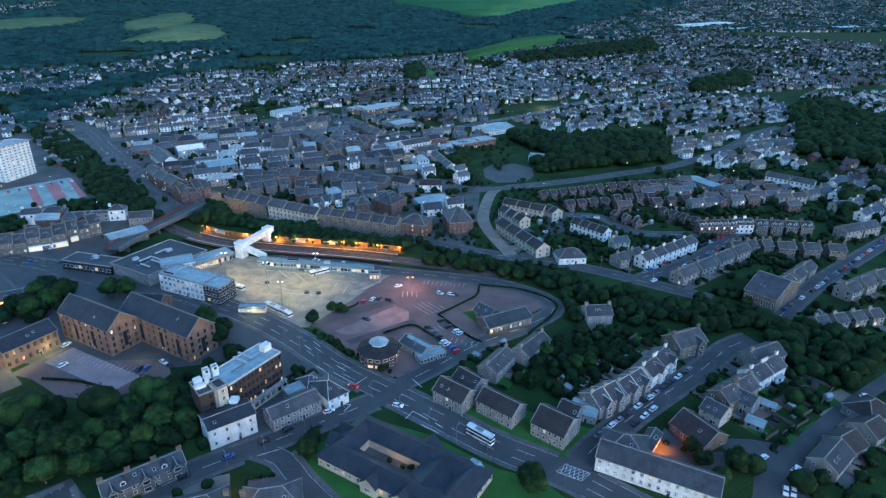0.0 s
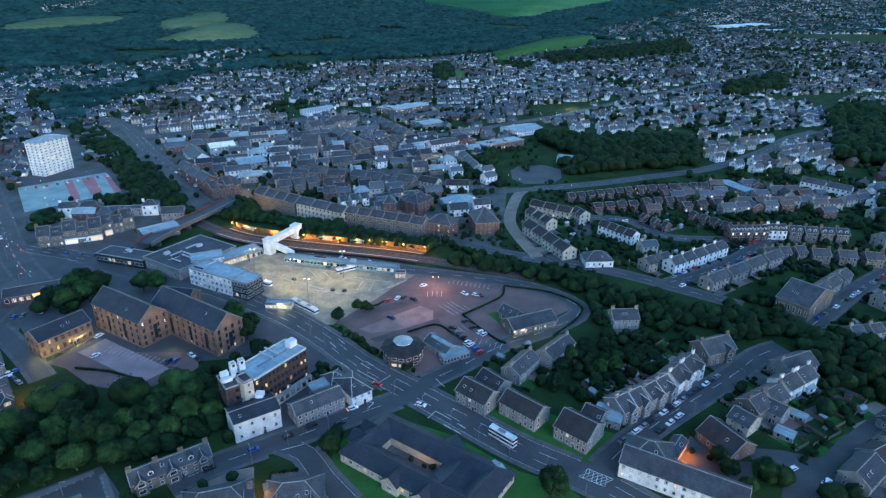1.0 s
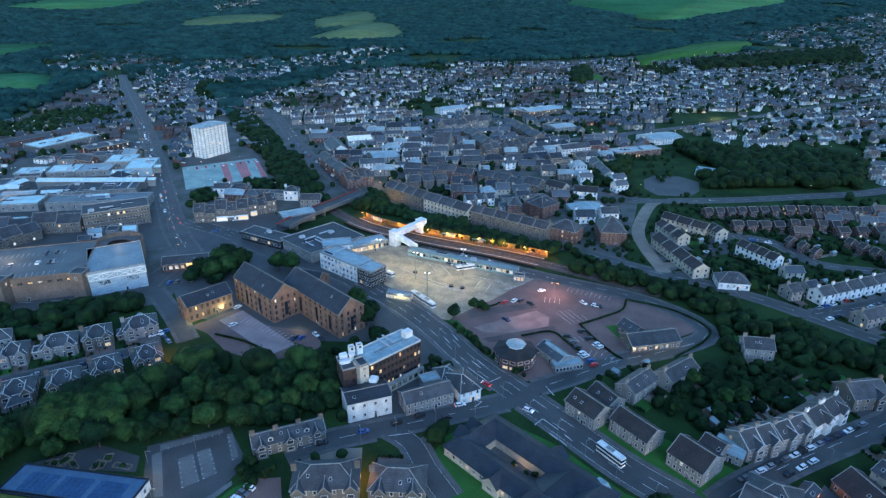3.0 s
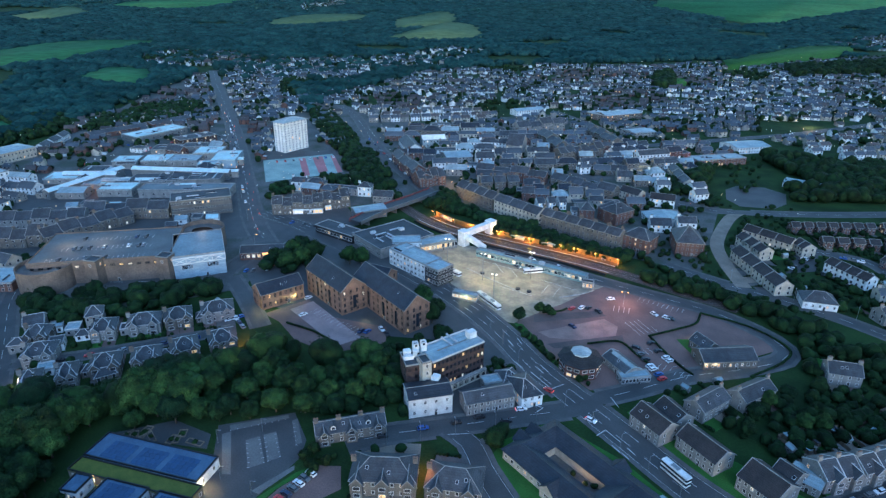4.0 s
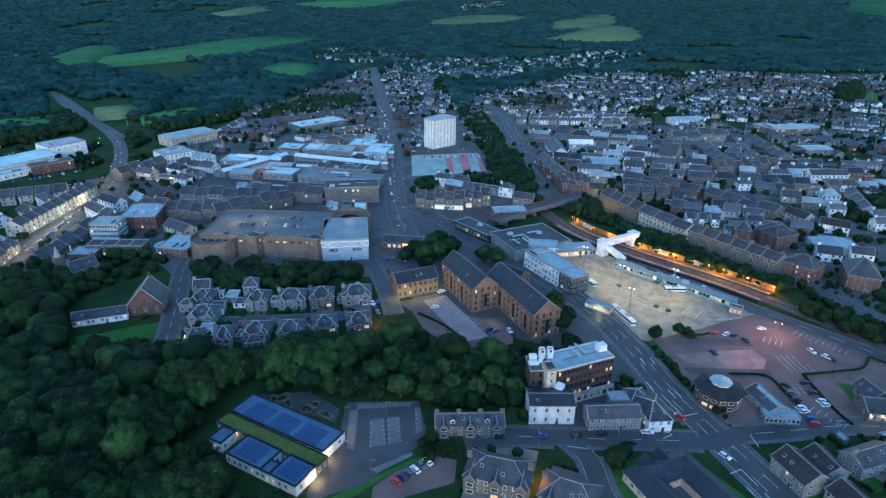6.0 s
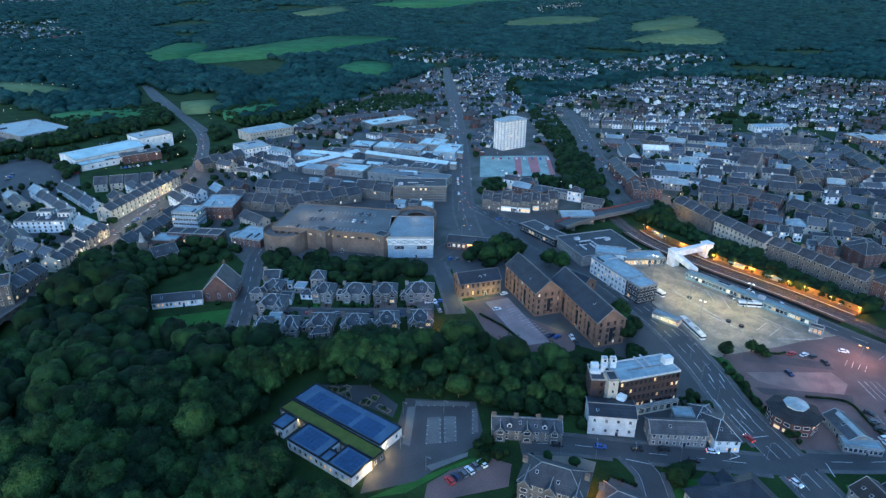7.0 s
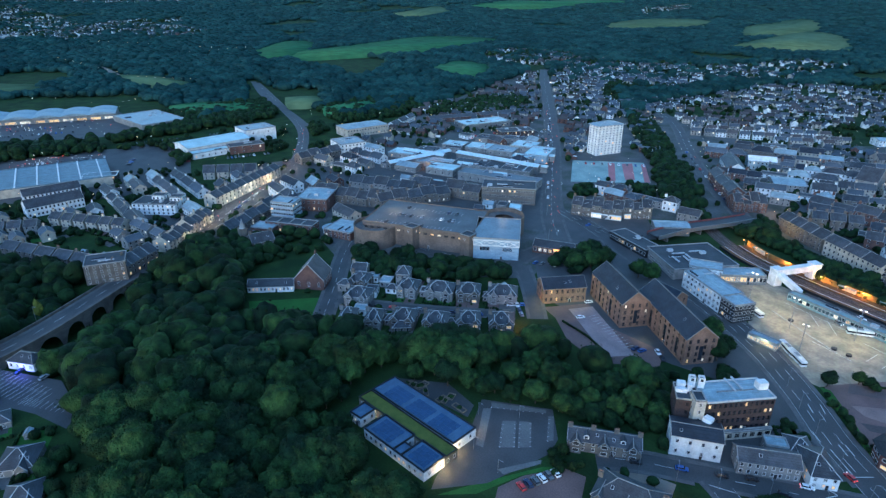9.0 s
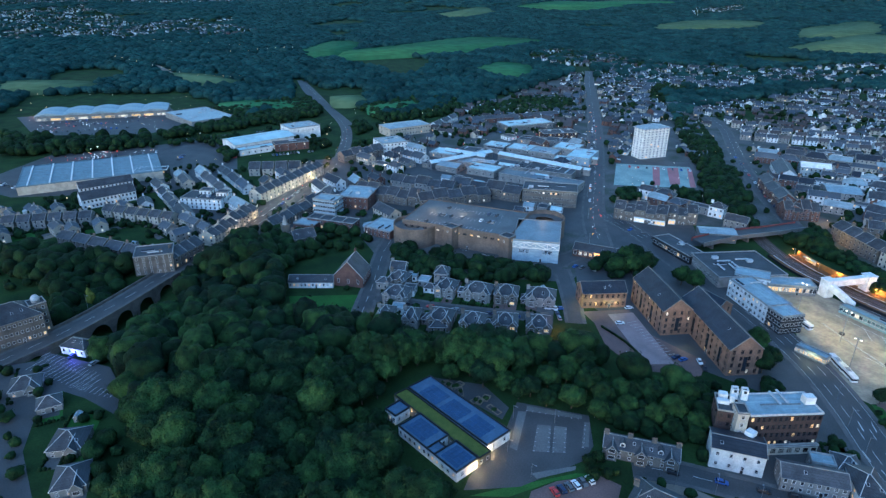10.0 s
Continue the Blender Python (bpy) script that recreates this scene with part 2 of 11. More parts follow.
def wall_mesh(L, W, h, kind, rise, mats, panes=()):
    """Four walls, gables where the roof has them, and the small far windows set into them."""
    bm = bmesh.new()
    b = [bm.verts.new(p) for p in ((-L / 2, -W / 2, 0), (L / 2, -W / 2, 0), (L / 2, W / 2, 0), (-L / 2, W / 2, 0))]
    u = [bm.verts.new((v.co.x, v.co.y, h)) for v in b]
    for i in range(4):
        bm.faces.new((b[i], b[(i + 1) % 4], u[(i + 1) % 4], u[i]))
    bm.faces.new(u)
    bm.faces.new(list(reversed(b)))
    if kind == "gable":
        for sx in (-1, 1):
            a = [bm.verts.new((sx * L / 2, -W / 2, h)), bm.verts.new((sx * L / 2, W / 2, h)), bm.verts.new((sx * L / 2, 0, h + rise))]
            c = [bm.verts.new((sx * (L / 2 - 0.3), v.co.y, v.co.z)) for v in a]
            bm.faces.new(a), bm.faces.new(c)
            for i in range(3):
                bm.faces.new((a[i], a[(i + 1) % 3], c[(i + 1) % 3], c[i]))
    tidy(bm)
    for (px, py, pz, face, w, hh, mi) in panes:
        nx, ny = ((0, -1), (1, 0), (0, 1), (-1, 0))[face]
        tx, ty = -ny, nx
        for grow, out, idx in ((0.12, 0.03, 1), (0.0, 0.06, mi)):
            q = [bm.verts.new((px + tx * s * (w / 2 + grow) + nx * out, py + ty * s * (w / 2 + grow) + ny * out, pz + z))
                 for s, z in ((-1, -grow), (1, -grow), (1, hh + grow), (-1, hh + grow))]
            bm.faces.new(q).material_index = idx
    return finish(bm, mats)


FOOT, LANES, HOMES = [], [], []


def building(name, label, category, x, y, rot, L, W, h, roof="gable", rise=None, wall=SANDSTONE, top=None, floors=2, bays=0, ends=2,
             chim=0, lit=0.05, fine=True, over=0.35, group="", ww=1.1, wh=1.5, z=0.0, trim=None, seed=0, dormers=0, door=True, cross=0, sash=None, row_z=None, clutter=True, glass=None):
    """One house or hall: wall, roof, chimneys, windows and a door; the front faces local -y."""
    rng = random.Random(int(abs(x * 7) + abs(y * 13)) + seed)
    rise = W * 0.32 if rise is None else rise
    top = top or (FELT if roof == "flat" else SLATE)
    trim = trim or STONE_TRIM
    ob = thing(name, label, category, pose(x, y, z, 0, 0, rot), group)
    FOOT.append((x, y, math.cos(radians(rot)), math.sin(radians(rot)), L / 2, W / 2))
    if category == "house":
        HOMES.append((x, y, rot, L, W))
    bays = bays or max(2, int(L / 3.2))
    fh = h / floors
    away = Vector((math.cos(radians(rot)) * -x + math.sin(radians(rot)) * -y, -math.sin(radians(rot)) * -x + math.cos(radians(rot)) * -y))
    spots = []
    for face, n, span in ((0, bays, L), (1, ends, W), (2, bays, L), (3, ends, W)):
        for f in range(floors):
            for i in range(n):
                s = (i + 0.5) / n * span - span / 2
                px, py = ((s, -W / 2), (L / 2, s), (-s, W / 2), (-L / 2, -s))[face]
                spots.append((px, py, f * fh + fh * 0.34 if row_z is None else row_z, face))
    panes, singles = [], []
    hh = min(wh, fh * 0.55)
    for px, py, pz, face in spots:
        nx, ny = ((0, -1), (1, 0), (0, 1), (-1, 0))[face]
        mi = 0 if rng.random() > lit else rng.choice((1, 1, 2))
        if fine and nx * (away.x - px) + ny * (away.y - py) > 0:
            singles.append((px, py, pz, face, mi))
        else:
            panes.append((px, py, pz, face, ww, hh, 2 + mi))
    part("wall", wall_mesh(L, W, h, roof, rise, [wall, sash or FRAME, glass or GLASS, LIT, LIT_COOL], panes), ob)
    part("roof", roof_mesh(L, W, roof, rise, over, [top, trim]), ob, m=pose(0, 0, h))
    for px, py, pz, face, mi in singles:
        part("window", window_mesh(ww, hh, mi, sash), ob, m=pose(px, py, pz, 0, 0, (0, 90, 180, 270)[face]))
    for i in range(chim):
        s = -L / 2 + 0.6 + i * (L - 1.2) / max(chim - 1, 1)
        zz = h + rise - 0.5 if roof == "gable" else h + rise * 0.55
        part("chimney", chimney_mesh(1.7, 0.8, 2.0, 4, wall), ob, m=pose(s, 0, zz, 0, 0, 90 if L > W and False else 0))
    for i in range(dormers):
        s = (i + 0.5) / dormers * L - L / 2
        part("dormer", dormer_mesh(), ob, m=pose(s, -W * 0.27, h + rise * 0.3))
    for i in range(cross):
        sx = ((i + 0.5) / cross - 0.5) * L * (1.15 if cross > 1 else 0) + (L * 0.22 if cross == 1 else 0)
        bay = part("gable_bay", wing_mesh(h, [wall, top, trim], back=W * 0.45, rise=min(2.2, rise * 0.8)), ob, m=pose(max(min(sx, L / 2 - 2.2), -L / 2 + 2.2), -W / 2, 0))
        for z in ((0.8, 3.6) if h > 4.5 else (0.8,)):
            part("window", window_mesh(2.2, 1.5, 1 if rng.random() < lit else 0), bay, m=pose(0, -1.3, z))
    if roof == "flat" and L * W > 220 and clutter:
        for i in range(min(9, int(L * W / 160))):
            ux, uy, ul = rng.uniform(-0.4, 0.4) * L, rng.uniform(-0.36, 0.36) * W, rng.choice((1, 2, 3))
            part(*unit_mesh(ul), ob, m=pose(ux, uy, h + 0.25, 0, 0, rng.choice((0, 90))))
    elif fine and roof != "flat" and L > 6:
        for i in range(rng.choice((0, 1, 2, 2))):
            sx, k = rng.uniform(-0.38, 0.38) * L, rng.uniform(0.35, 0.6)
            part("rooflight", rooflight_mesh(), ob, m=pose(sx, -W / 2 * (1 - k), h + rise * k + 0.22, math.degrees(math.atan2(rise, W / 2))))
    if door and fine:
        part("door", door_mesh(), ob, m=pose(L * 0.12 + 0.01, -W / 2, 0))
    return ob


CACHE = {}


def dormer_mesh():
    if "dormer" not in CACHE:
        bm = bmesh.new()
        box(bm, -0.9, -1.1, -0.2, 0.9, 1.2, 1.3)
        for s in (-1, 1):
            v = [bm.verts.new(p) for p in ((s * 1.1, -1.3, 1.2), (s * 1.1, 1.6, 1.2), (0, 1.6, 2.0), (0, -1.3, 2.0))]
            bm.faces.new(v).material_index = 1
        v = [bm.verts.new(p) for p in ((-0.9, -1.1, 1.3), (0.9, -1.1, 1.3), (0, -1.1, 1.95))]
        bm.faces.new(v)
        box(bm, -0.55, -1.14, 0.1, 0.55, -1.08, 1.1, 2)
        CACHE["dormer"] = finish(tidy(bm), [FRAME, SLATE, GLASS])
    return CACHE["dormer"]


def unit_mesh(kind):
    """A plant box, a duct run or a skylight for a flat roof."""
    name = ("", "plant_box", "duct", "skylight")[kind]
    if name not in CACHE:
        bm = bmesh.new()
        if kind == 1:
            box(bm, -1.6, -1.1, 0, 1.6, 1.1, 1.5)
            bmesh.ops.bevel(bm, geom=bm.edges[:], offset=0.08, segments=1)
            prism(bm, disc(10, 0.7), 1.5, 1.75)
        elif kind == 2:
            box(bm, -4, -0.35, 0.3, 4, 0.35, 0.9)
            for sx in (-3, 0, 3):
                box(bm, sx - 0.1, -0.3, 0, sx + 0.1, 0.3, 0.3)
        else:
            box(bm, -3.5, -0.8, 0, 3.5, 0.8, 0.35)
            for sx in (-1, 1):
                vs = [bm.verts.new(p) for p in ((-3.5, sx * 0.8, 0.35), (3.5, sx * 0.8, 0.35), (3.5, 0, 0.9), (-3.5, 0, 0.9))]
                bm.faces.new(vs).material_index = 1
        CACHE[name] = finish(tidy(bm), [ROOF_UNIT, GLASS])
    return name, CACHE[name]


def rooflight_mesh():
    if "rooflight" not in CACHE:
        bm = bmesh.new()
        box(bm, -0.5, -0.6, -0.02, 0.5, 0.6, 0.08)
        box(bm, -0.4, -0.5, 0.08, 0.4, 0.5, 0.1, 1)
        CACHE["rooflight"] = finish(tidy(bm), [FRAME, GLASS])
    return CACHE["rooflight"]


def door_mesh():
    if "door" not in CACHE:
        bm = bmesh.new()
        box(bm, -0.62, -0.08, 0, -0.5, 0.05, 2.2)
        box(bm, 0.5, -0.08, 0, 0.62, 0.05, 2.2)
        box(bm, -0.5, -0.08, 2.05, 0.5, 0.05, 2.2)
        box(bm, -0.5, -0.03, 0, 0.5, 0.02, 2.05, 1)
        CACHE["door"] = finish(tidy(bm), [FRAME, DARK_METAL])
    return CACHE["door"]


def row(n, gap, x, y, rot, L, W, h, name="terraced_house", label="", category="house", even=False, **kw):
    """n like houses side by side along one street front."""
    unit = (L - gap * (n - 1)) / n
    c, s = math.cos(radians(rot)), math.sin(radians(rot))
    first = None
    for i in range(n):
        d = -L / 2 + unit / 2 + i * (unit + gap)
        if first is None:
            first = building(name, label, category, x + c * d, y + s * d, rot, unit, W, h, **kw)
        else:
            tall = (1.0, 0.88, 1.1, 0.95, 1.06, 0.91)[(i + int(abs(x))) % 6] if gap == 0 and n > 2 and category != "house" and not even else 1.0
            back = (tall - 1.0) * 6
            copy_thing(first, pose(x + c * d - s * back, y + s * d + c * back, 0, 0, 0, rot) @ Matrix.Diagonal((1, 1, tall, 1)))
            FOOT.append((x + c * d, y + s * d, c, s, unit / 2, W / 2))
            if category == "house":
                HOMES.append((x + c * d, y + s * d, rot, unit, W))


# ---- ground, roads, sheets ----
GORGE = (-315.7, 27.2)


def far_height(x, y):
    r = math.hypot(x, y)
    d = math.hypot(x - GORGE[0], y - GORGE[1])
    if d < 70:
        return -11 * (0.5 + 0.5 * math.cos(math.pi * d / 70))
    s = min(max((r - 1500) / 3300, 0), 1)
    return s * s * (60 + 30 * noise.noise((x * 0.0006, y * 0.0006, 3.0))) + min(max((r - 1800) / 1500, 0), 1) * 22 * noise.noise((x * 0.0017, y * 0.0017, 0.5))


def sheet(name, label, ring, z, mat, kind="structure", category="ground", thick=0.0):
    bm = bmesh.new()
    if thick:
        prism(bm, ring, z - thick, z)
    else:
        bm.faces.new([bm.verts.new((px, py, z)) for px, py in ring])
    bmesh.ops.triangulate(bm, faces=[f for f in bm.faces if len(f.verts) > 4])
    return tagged(new(name, finish(tidy(bm), mat)), label, category, kind=kind)


def spine(points, step=6.0):
    """A smooth line through the points (Catmull-Rom), with the tangent at each place."""
    p = [Vector(q) for q in points]
    p = [p[0] * 2 - p[1], *p, p[-1] * 2 - p[-2]]
    out = []
    for i in range(1, len(p) - 2):
        n = max(2, int((p[i + 1] - p[i]).length / step))
        for k in range(n):
            t = k / n
            out.append(0.5 * ((2 * p[i]) + (p[i + 1] - p[i - 1]) * t + (2 * p[i - 1] - 5 * p[i] + 4 * p[i + 1] - p[i + 2]) * t * t + (3 * p[i] - p[i - 1] - 3 * p[i + 1] + p[i + 2]) * t ** 3))
    out.append(p[-2])
    tang = [(out[min(i + 1, len(out) - 1)] - out[max(i - 1, 0)]).normalized() for i in range(len(out))]
    return out, tang


ROAD_Z = [0.05]


def ribbon(bm, line, tang, a, b, z, mi=0, z2=None):
    """A strip from offset a to offset b beside a line (left is positive)."""
    prev = None
    for p, t in zip(line, tang):
        n = Vector((-t.y, t.x))
        q = (bm.verts.new((*(p + n * a), z)), bm.verts.new((*(p + n * b), z if z2 is None else z2)))
        if prev:
            bm.faces.new((prev[0], q[0], q[1], prev[1])).material_index = mi
        prev = q


ROADS = []


def road(name, label, points, width, lines="centre", kerb=True, mat=None):
    line, tang = spine(points)
    LANES.extend((p.x, p.y, width / 2) for p in line)
    ROAD_Z[0] += 0.004
    bm = bmesh.new()
    ribbon(bm, line, tang, width / 2, -width / 2, ROAD_Z[0])
    ob = tagged(new(name, finish(tidy(bm), mat or ASPHALT)), label, "road", kind="structure")
    ROADS.append((ob, line, tang, width, lines, kerb, ROAD_Z[0]))
    return ob


def lay_kerbs_and_lines():
    """Pavements and painted lines along every road, left out where another road crosses."""
    for ob, line, tang, width, lines, kerb, z in ROADS:
        others = [(p, w / 2) for o2, l2, t2, w, _, _, _ in ROADS if o2 is not ob for p in l2]

        def crossed(p, pad):
            return any((p - q).length < w + pad for q, w in others)

        bm = bmesh.new()
        for i in range(len(line) - 1):
            mid = (line[i] + line[i + 1]) / 2
            if crossed(mid, 1.0):
                continue
            offs = []
            if lines in ("centre", "both") and i % 2 == 0:
                offs.append(0.0)
            if lines == "lanes" and i % 2 == 0:
                offs += [-width / 6, width / 6]
            for o in offs:
                ribbon(bm, line[i:i + 2], tang[i:i + 2], o + 0.09, o - 0.09, z + 0.02)
            if lines in ("edge", "both", "lanes"):
                for o in (-width / 2 + 0.4, width / 2 - 0.4):
                    ribbon(bm, line[i:i + 2], tang[i:i + 2], o + 0.06, o - 0.06, z + 0.02)
        if bm.verts:
            part("road_marking", finish(tidy(bm), LINE), ob)
        else:
            bm.free()
        if not kerb:
            continue
        for s in (-1, 1):
            bm = bmesh.new()
            for i in range(len(line) - 1):
                t = tang[i]
                mid = (line[i] + line[i + 1]) / 2 + Vector((-t.y, t.x)) * s * (width / 2 + 0.9)
                if not crossed(mid, 1.2):
                    ribbon(bm, line[i:i + 2], tang[i:i + 2], s * (width / 2), s * (width / 2 + 1.8), z + 0.12)
                    ribbon(bm, line[i:i + 2], tang[i:i + 2], s * (width / 2), s * (width / 2), z - 0.05, 0, z + 0.12)
            if bm.verts:
                part("pavement", finish(tidy(bm), PAVING), ob)
            else:
                bm.free()


bm = bmesh.new()
rings = [0, 60, 100, 130, *range(145, 340, 12), 360, 420, 560, 720, 900, 1100, 1300, 1500, 1750, 2000, 2300, 2600, 2900, 3200, 3500, 3800, 4100, 4400, 4700, 4980]
last = [bm.verts.new((0, 0, 0))]
for r in rings[1:]:
    cur = [bm.verts.new((r * math.cos(a * math.pi / 96), r * math.sin(a * math.pi / 96), far_height(r * math.cos(a * math.pi / 96), r * math.sin(a * math.pi / 96)))) for a in range(192)]
    for a in range(192):
        if len(last) == 1:
            bm.faces.new((last[0], cur[a], cur[(a + 1) % 192]))
        else:
            bm.faces.new((last[a], cur[a], cur[(a + 1) % 192], last[(a + 1) % 192]))
    last = cur
tagged(new("ground", finish(tidy(bm), GRASS, True)), "dark green grassy ground with gardens between the streets", "ground", kind="structure")

# ---- the town centre: large buildings ----
MILL = "brown brick mill range of four storeys with a slate roof"
building("mill_block", MILL, "mill building", -126.1, 244.5, -30.3, 46.6, 14.6, 13, floors=4, bays=11, ends=4, wall=BROWN_BRICK, top=SLATE_DARK, trim=GREY_RENDER, sash=DARK_METAL, wh=2.0, rise=6, group="old mill", lit=0.04)
building("mill_block", MILL, "mill building", -158.5, 245.7, -28.3, 35.7, 14.5, 13, floors=4, bays=8, ends=4, wall=BROWN_BRICK, top=SLATE_DARK, trim=GREY_RENDER, sash=DARK_METAL, wh=2.0, rise=6, group="old mill", lit=0.06)
building("mill_block", "lower brown brick mill range with a slate roof", "mill building", -185.2, 232.6, 58.9, 23.0, 12.0, 8.5, floors=2, bays=8, ends=3, wall=BROWN_BRICK, top=SLATE_DARK, trim=GREY_RENDER, sash=DARK_METAL, wh=2.0, group="old mill", lit=0.1)
building("mill_block", "rear brown brick mill range with a slate roof", "mill building", -141.3, 262.5, -5.7, 14.2, 12.0, 11, floors=3, bays=4, wall=BROWN_BRICK, top=SLATE_DARK, trim=GREY_RENDER, sash=DARK_METAL, wh=2.0, group="old mill")
for mill, spots_ in ((0, ((-9, 0), (5, 0), (16, 0))), (1, ((-6, 0), (6, 0)))):
    block = [o for o in bpy.data.objects if o.name.split(".")[0] == "mill_block" and o.parent is None][mill]
    for sx, _ in spots_:
        part("tall_window", window_mesh(1.7, 7.6, 0, DARK_METAL), block, "tall dark stair window", m=pose(sx, -7.36, 2.2))
    part("tall_window", window_mesh(1.7, 7.0, 0, DARK_METAL), block, "tall dark stair window", m=pose((46.6, 35.7)[mill] / 2 + 0.06, 0.2, 2.2, 0, 0, 90))
building("factory", "dark brick flat-roofed factory of four storeys", "factory", -78.5, 205.6, 58.4, 26.8, 12.4, 14, "flat", floors=4, bays=13, ends=4, wall=DARK_BRICK, lit=0.14, ww=1.15, wh=1.7, top=METAL_ROOF, sash=DARK_METAL, trim=FRAME)
building("factory_wing", "dark brick stair wing with white parapet beside the factory", "factory", -90.1, 190.1, 39.0, 5.4, 10.2, 14, "flat", floors=4, bays=2, ends=2, wall=DARK_BRICK, sash=DARK_METAL)
building("white_block", "white rendered three-storey block with a dark low-pitched roof", "office block", -78.4, 181.6, 36.0, 17.2, 10.8, 8.5, floors=2, bays=4, ends=2, wall=paint("weathered_white_render", (0.50, 0.52, 0.51), 0.85, (0.37, 0.38, 0.37), 0.3, 4, 0.1), rise=1.6, top=SLATE_DARK)
building("shop_row", "long grey rendered two-storey row with a dark roof", "shop row", -57.3, 191.7, 38.7, 20.0, 9.0, 5.5, bays=8, wall=GREY_RENDER, rise=2.5)
building("corner_house", "white corner house with a hipped slate roof", "house", -45.4, 203.2, 40.5, 9.0, 15.5, 5.2, "hip", wall=WHITE, bays=3, lit=0.3, rise=3.0, trim=FRAME)
building("corner_wing", "slate roofed rear wing of the corner house", "house", -53.8, 209.0, 40.5, 8.0, 9.0, 4.0, "hip", wall=GREY_RENDER, bays=2, rise=2.4, trim=FRAME, floors=1, door=False)
building("cottage_row", "stone cottage row with slate roof and gabled fronts", "cottage row", -98.9, 156.5, 38.0, 25.5, 8.0, 4.6, floors=2, wall=SANDSTONE, bays=7, chim=4, dormers=2, cross=3)
FLATS = "grey rendered block of flats with a dark tiled roof"
building("flats", FLATS, "block of flats", 5.4, 201.1, -38.5, 14.4, 10.9, 5.6, wall=GREY_RENDER, top=SLATE_BROWN, group="roadside flats", bays=5)
building("flats", FLATS, "block of flats", 23.0, 193.8, -39.4, 16.6, 10.2, 5.6, wall=GREY_RENDER, top=SLATE_BROWN, group="roadside flats", bays=6)
building("flats", FLATS, "block of flats", 42.4, 183.1, -38.4, 13.5, 13.2, 5.6, wall=GREY_RENDER, top=SLATE_BROWN, group="roadside flats", bays=6)
building("flats", "rear wing of grey rendered flats with tiled roof", "block of flats", 11.6, 209.2, -44.7, 11.8, 9.0, 5.4, wall=GREY_RENDER, top=SLATE_BROWN, group="roadside flats", bays=3)
building("flats", "rear wing of grey rendered flats with tiled roof", "block of flats", 49.3, 190.4, -36.0, 7.7, 9.0, 5.4, wall=GREY_RENDER, top=SLATE_BROWN, group="roadside flats", bays=3)
building("semi_detached_house", "grey rendered semi-detached house with a slate roof", "house", 23.4, 222.0, 55.2, 16.5, 9.0, 5.4, wall=GREY_RENDER, chim=2)
building("semi_detached_house", "grey rendered semi-detached house with a slate roof", "house", 39.8, 235.2, 49.9, 18.2, 9.0, 5.4, wall=GREY_RENDER, chim=2)
# tower panes have a blue-grey sky reflection painted into their base colour
building("tower_block", "white clad tower block of flats with balconies and hipped roof", "tower block", -359.8, 496.5, -14.1, 13.9, 29.6, 28.5, "hip", rise=3.0, over=1.3, top=METAL_ROOF, trim=FRAME, floors=12, bays=3, ends=7, wall=WHITE, lit=0.03, wh=1.15, ww=1.7, fine=False, glass=paint("sky_tinted_glass", (0.20, 0.25, 0.29), 0.25, (0.15, 0.19, 0.23), 1, 5, 0, spec=0.6), sash=WHITE)
tower, tower_l, tower_w = bpy.data.objects["tower_block"], FOOT[-1][4], FOOT[-1][5]
bm = bmesh.new()
box(bm, 0, -tower_w * 0.19, -0.12, 1.1, tower_w * 0.19, 0.12)
box(bm, 0.98, -tower_w * 0.19, 0.12, 1.1, tower_w * 0.19, 0.85)
balcony = finish(tidy(bm), WHITE)
for i in range(12):
    for s in (-0.48, 0.48):
        part("balcony", balcony, tower, m=pose(tower_l, s * tower_w, 0.4 + i * 28.5 / 12))
DECK = paint("parking_deck", (0.11, 0.12, 0.125), 0.75, (0.072, 0.08, 0.085), 0.06, 0.8, 0.1, grain=0.3)
STORE_STONE = paint("store_stone", (0.17, 0.13, 0.10), 0.9, (0.11, 0.088, 0.07), 0.15, 1.5, 0.2)
CLADDING = coursed("pale_cladding", (0.36, 0.44, 0.50), (0.29, 0.36, 0.42), (0.6, 0.6, 0.6), 3.0, 1.0, 0.5, 0.04, 0.2)
building("multi_storey_store", "brown stone-clad store with a car park roof", "store", -298.0, 229.7, 32.7, 71.9, 43.5, 13, "flat", floors=1, bays=16, ends=6, wall=STORE_STONE, lit=0.5, ww=2.2, wh=1.1, row_z=9.6, sash=DARK_METAL, trim=STORE_STONE, clutter=False, top=DECK)
for bx, by, bw in ((-286.9, 207.9, 7), (-255.6, 226.8, 7)):
    building("stair_tower", "square stair tower on the store front", "store", bx, by + 1.5, 12.0, bw, bw, 14.6, "flat", floors=1, bays=1, ends=1, wall=STORE_STONE, trim=GREY_METAL, row_z=11.5, lit=0.5, door=False)
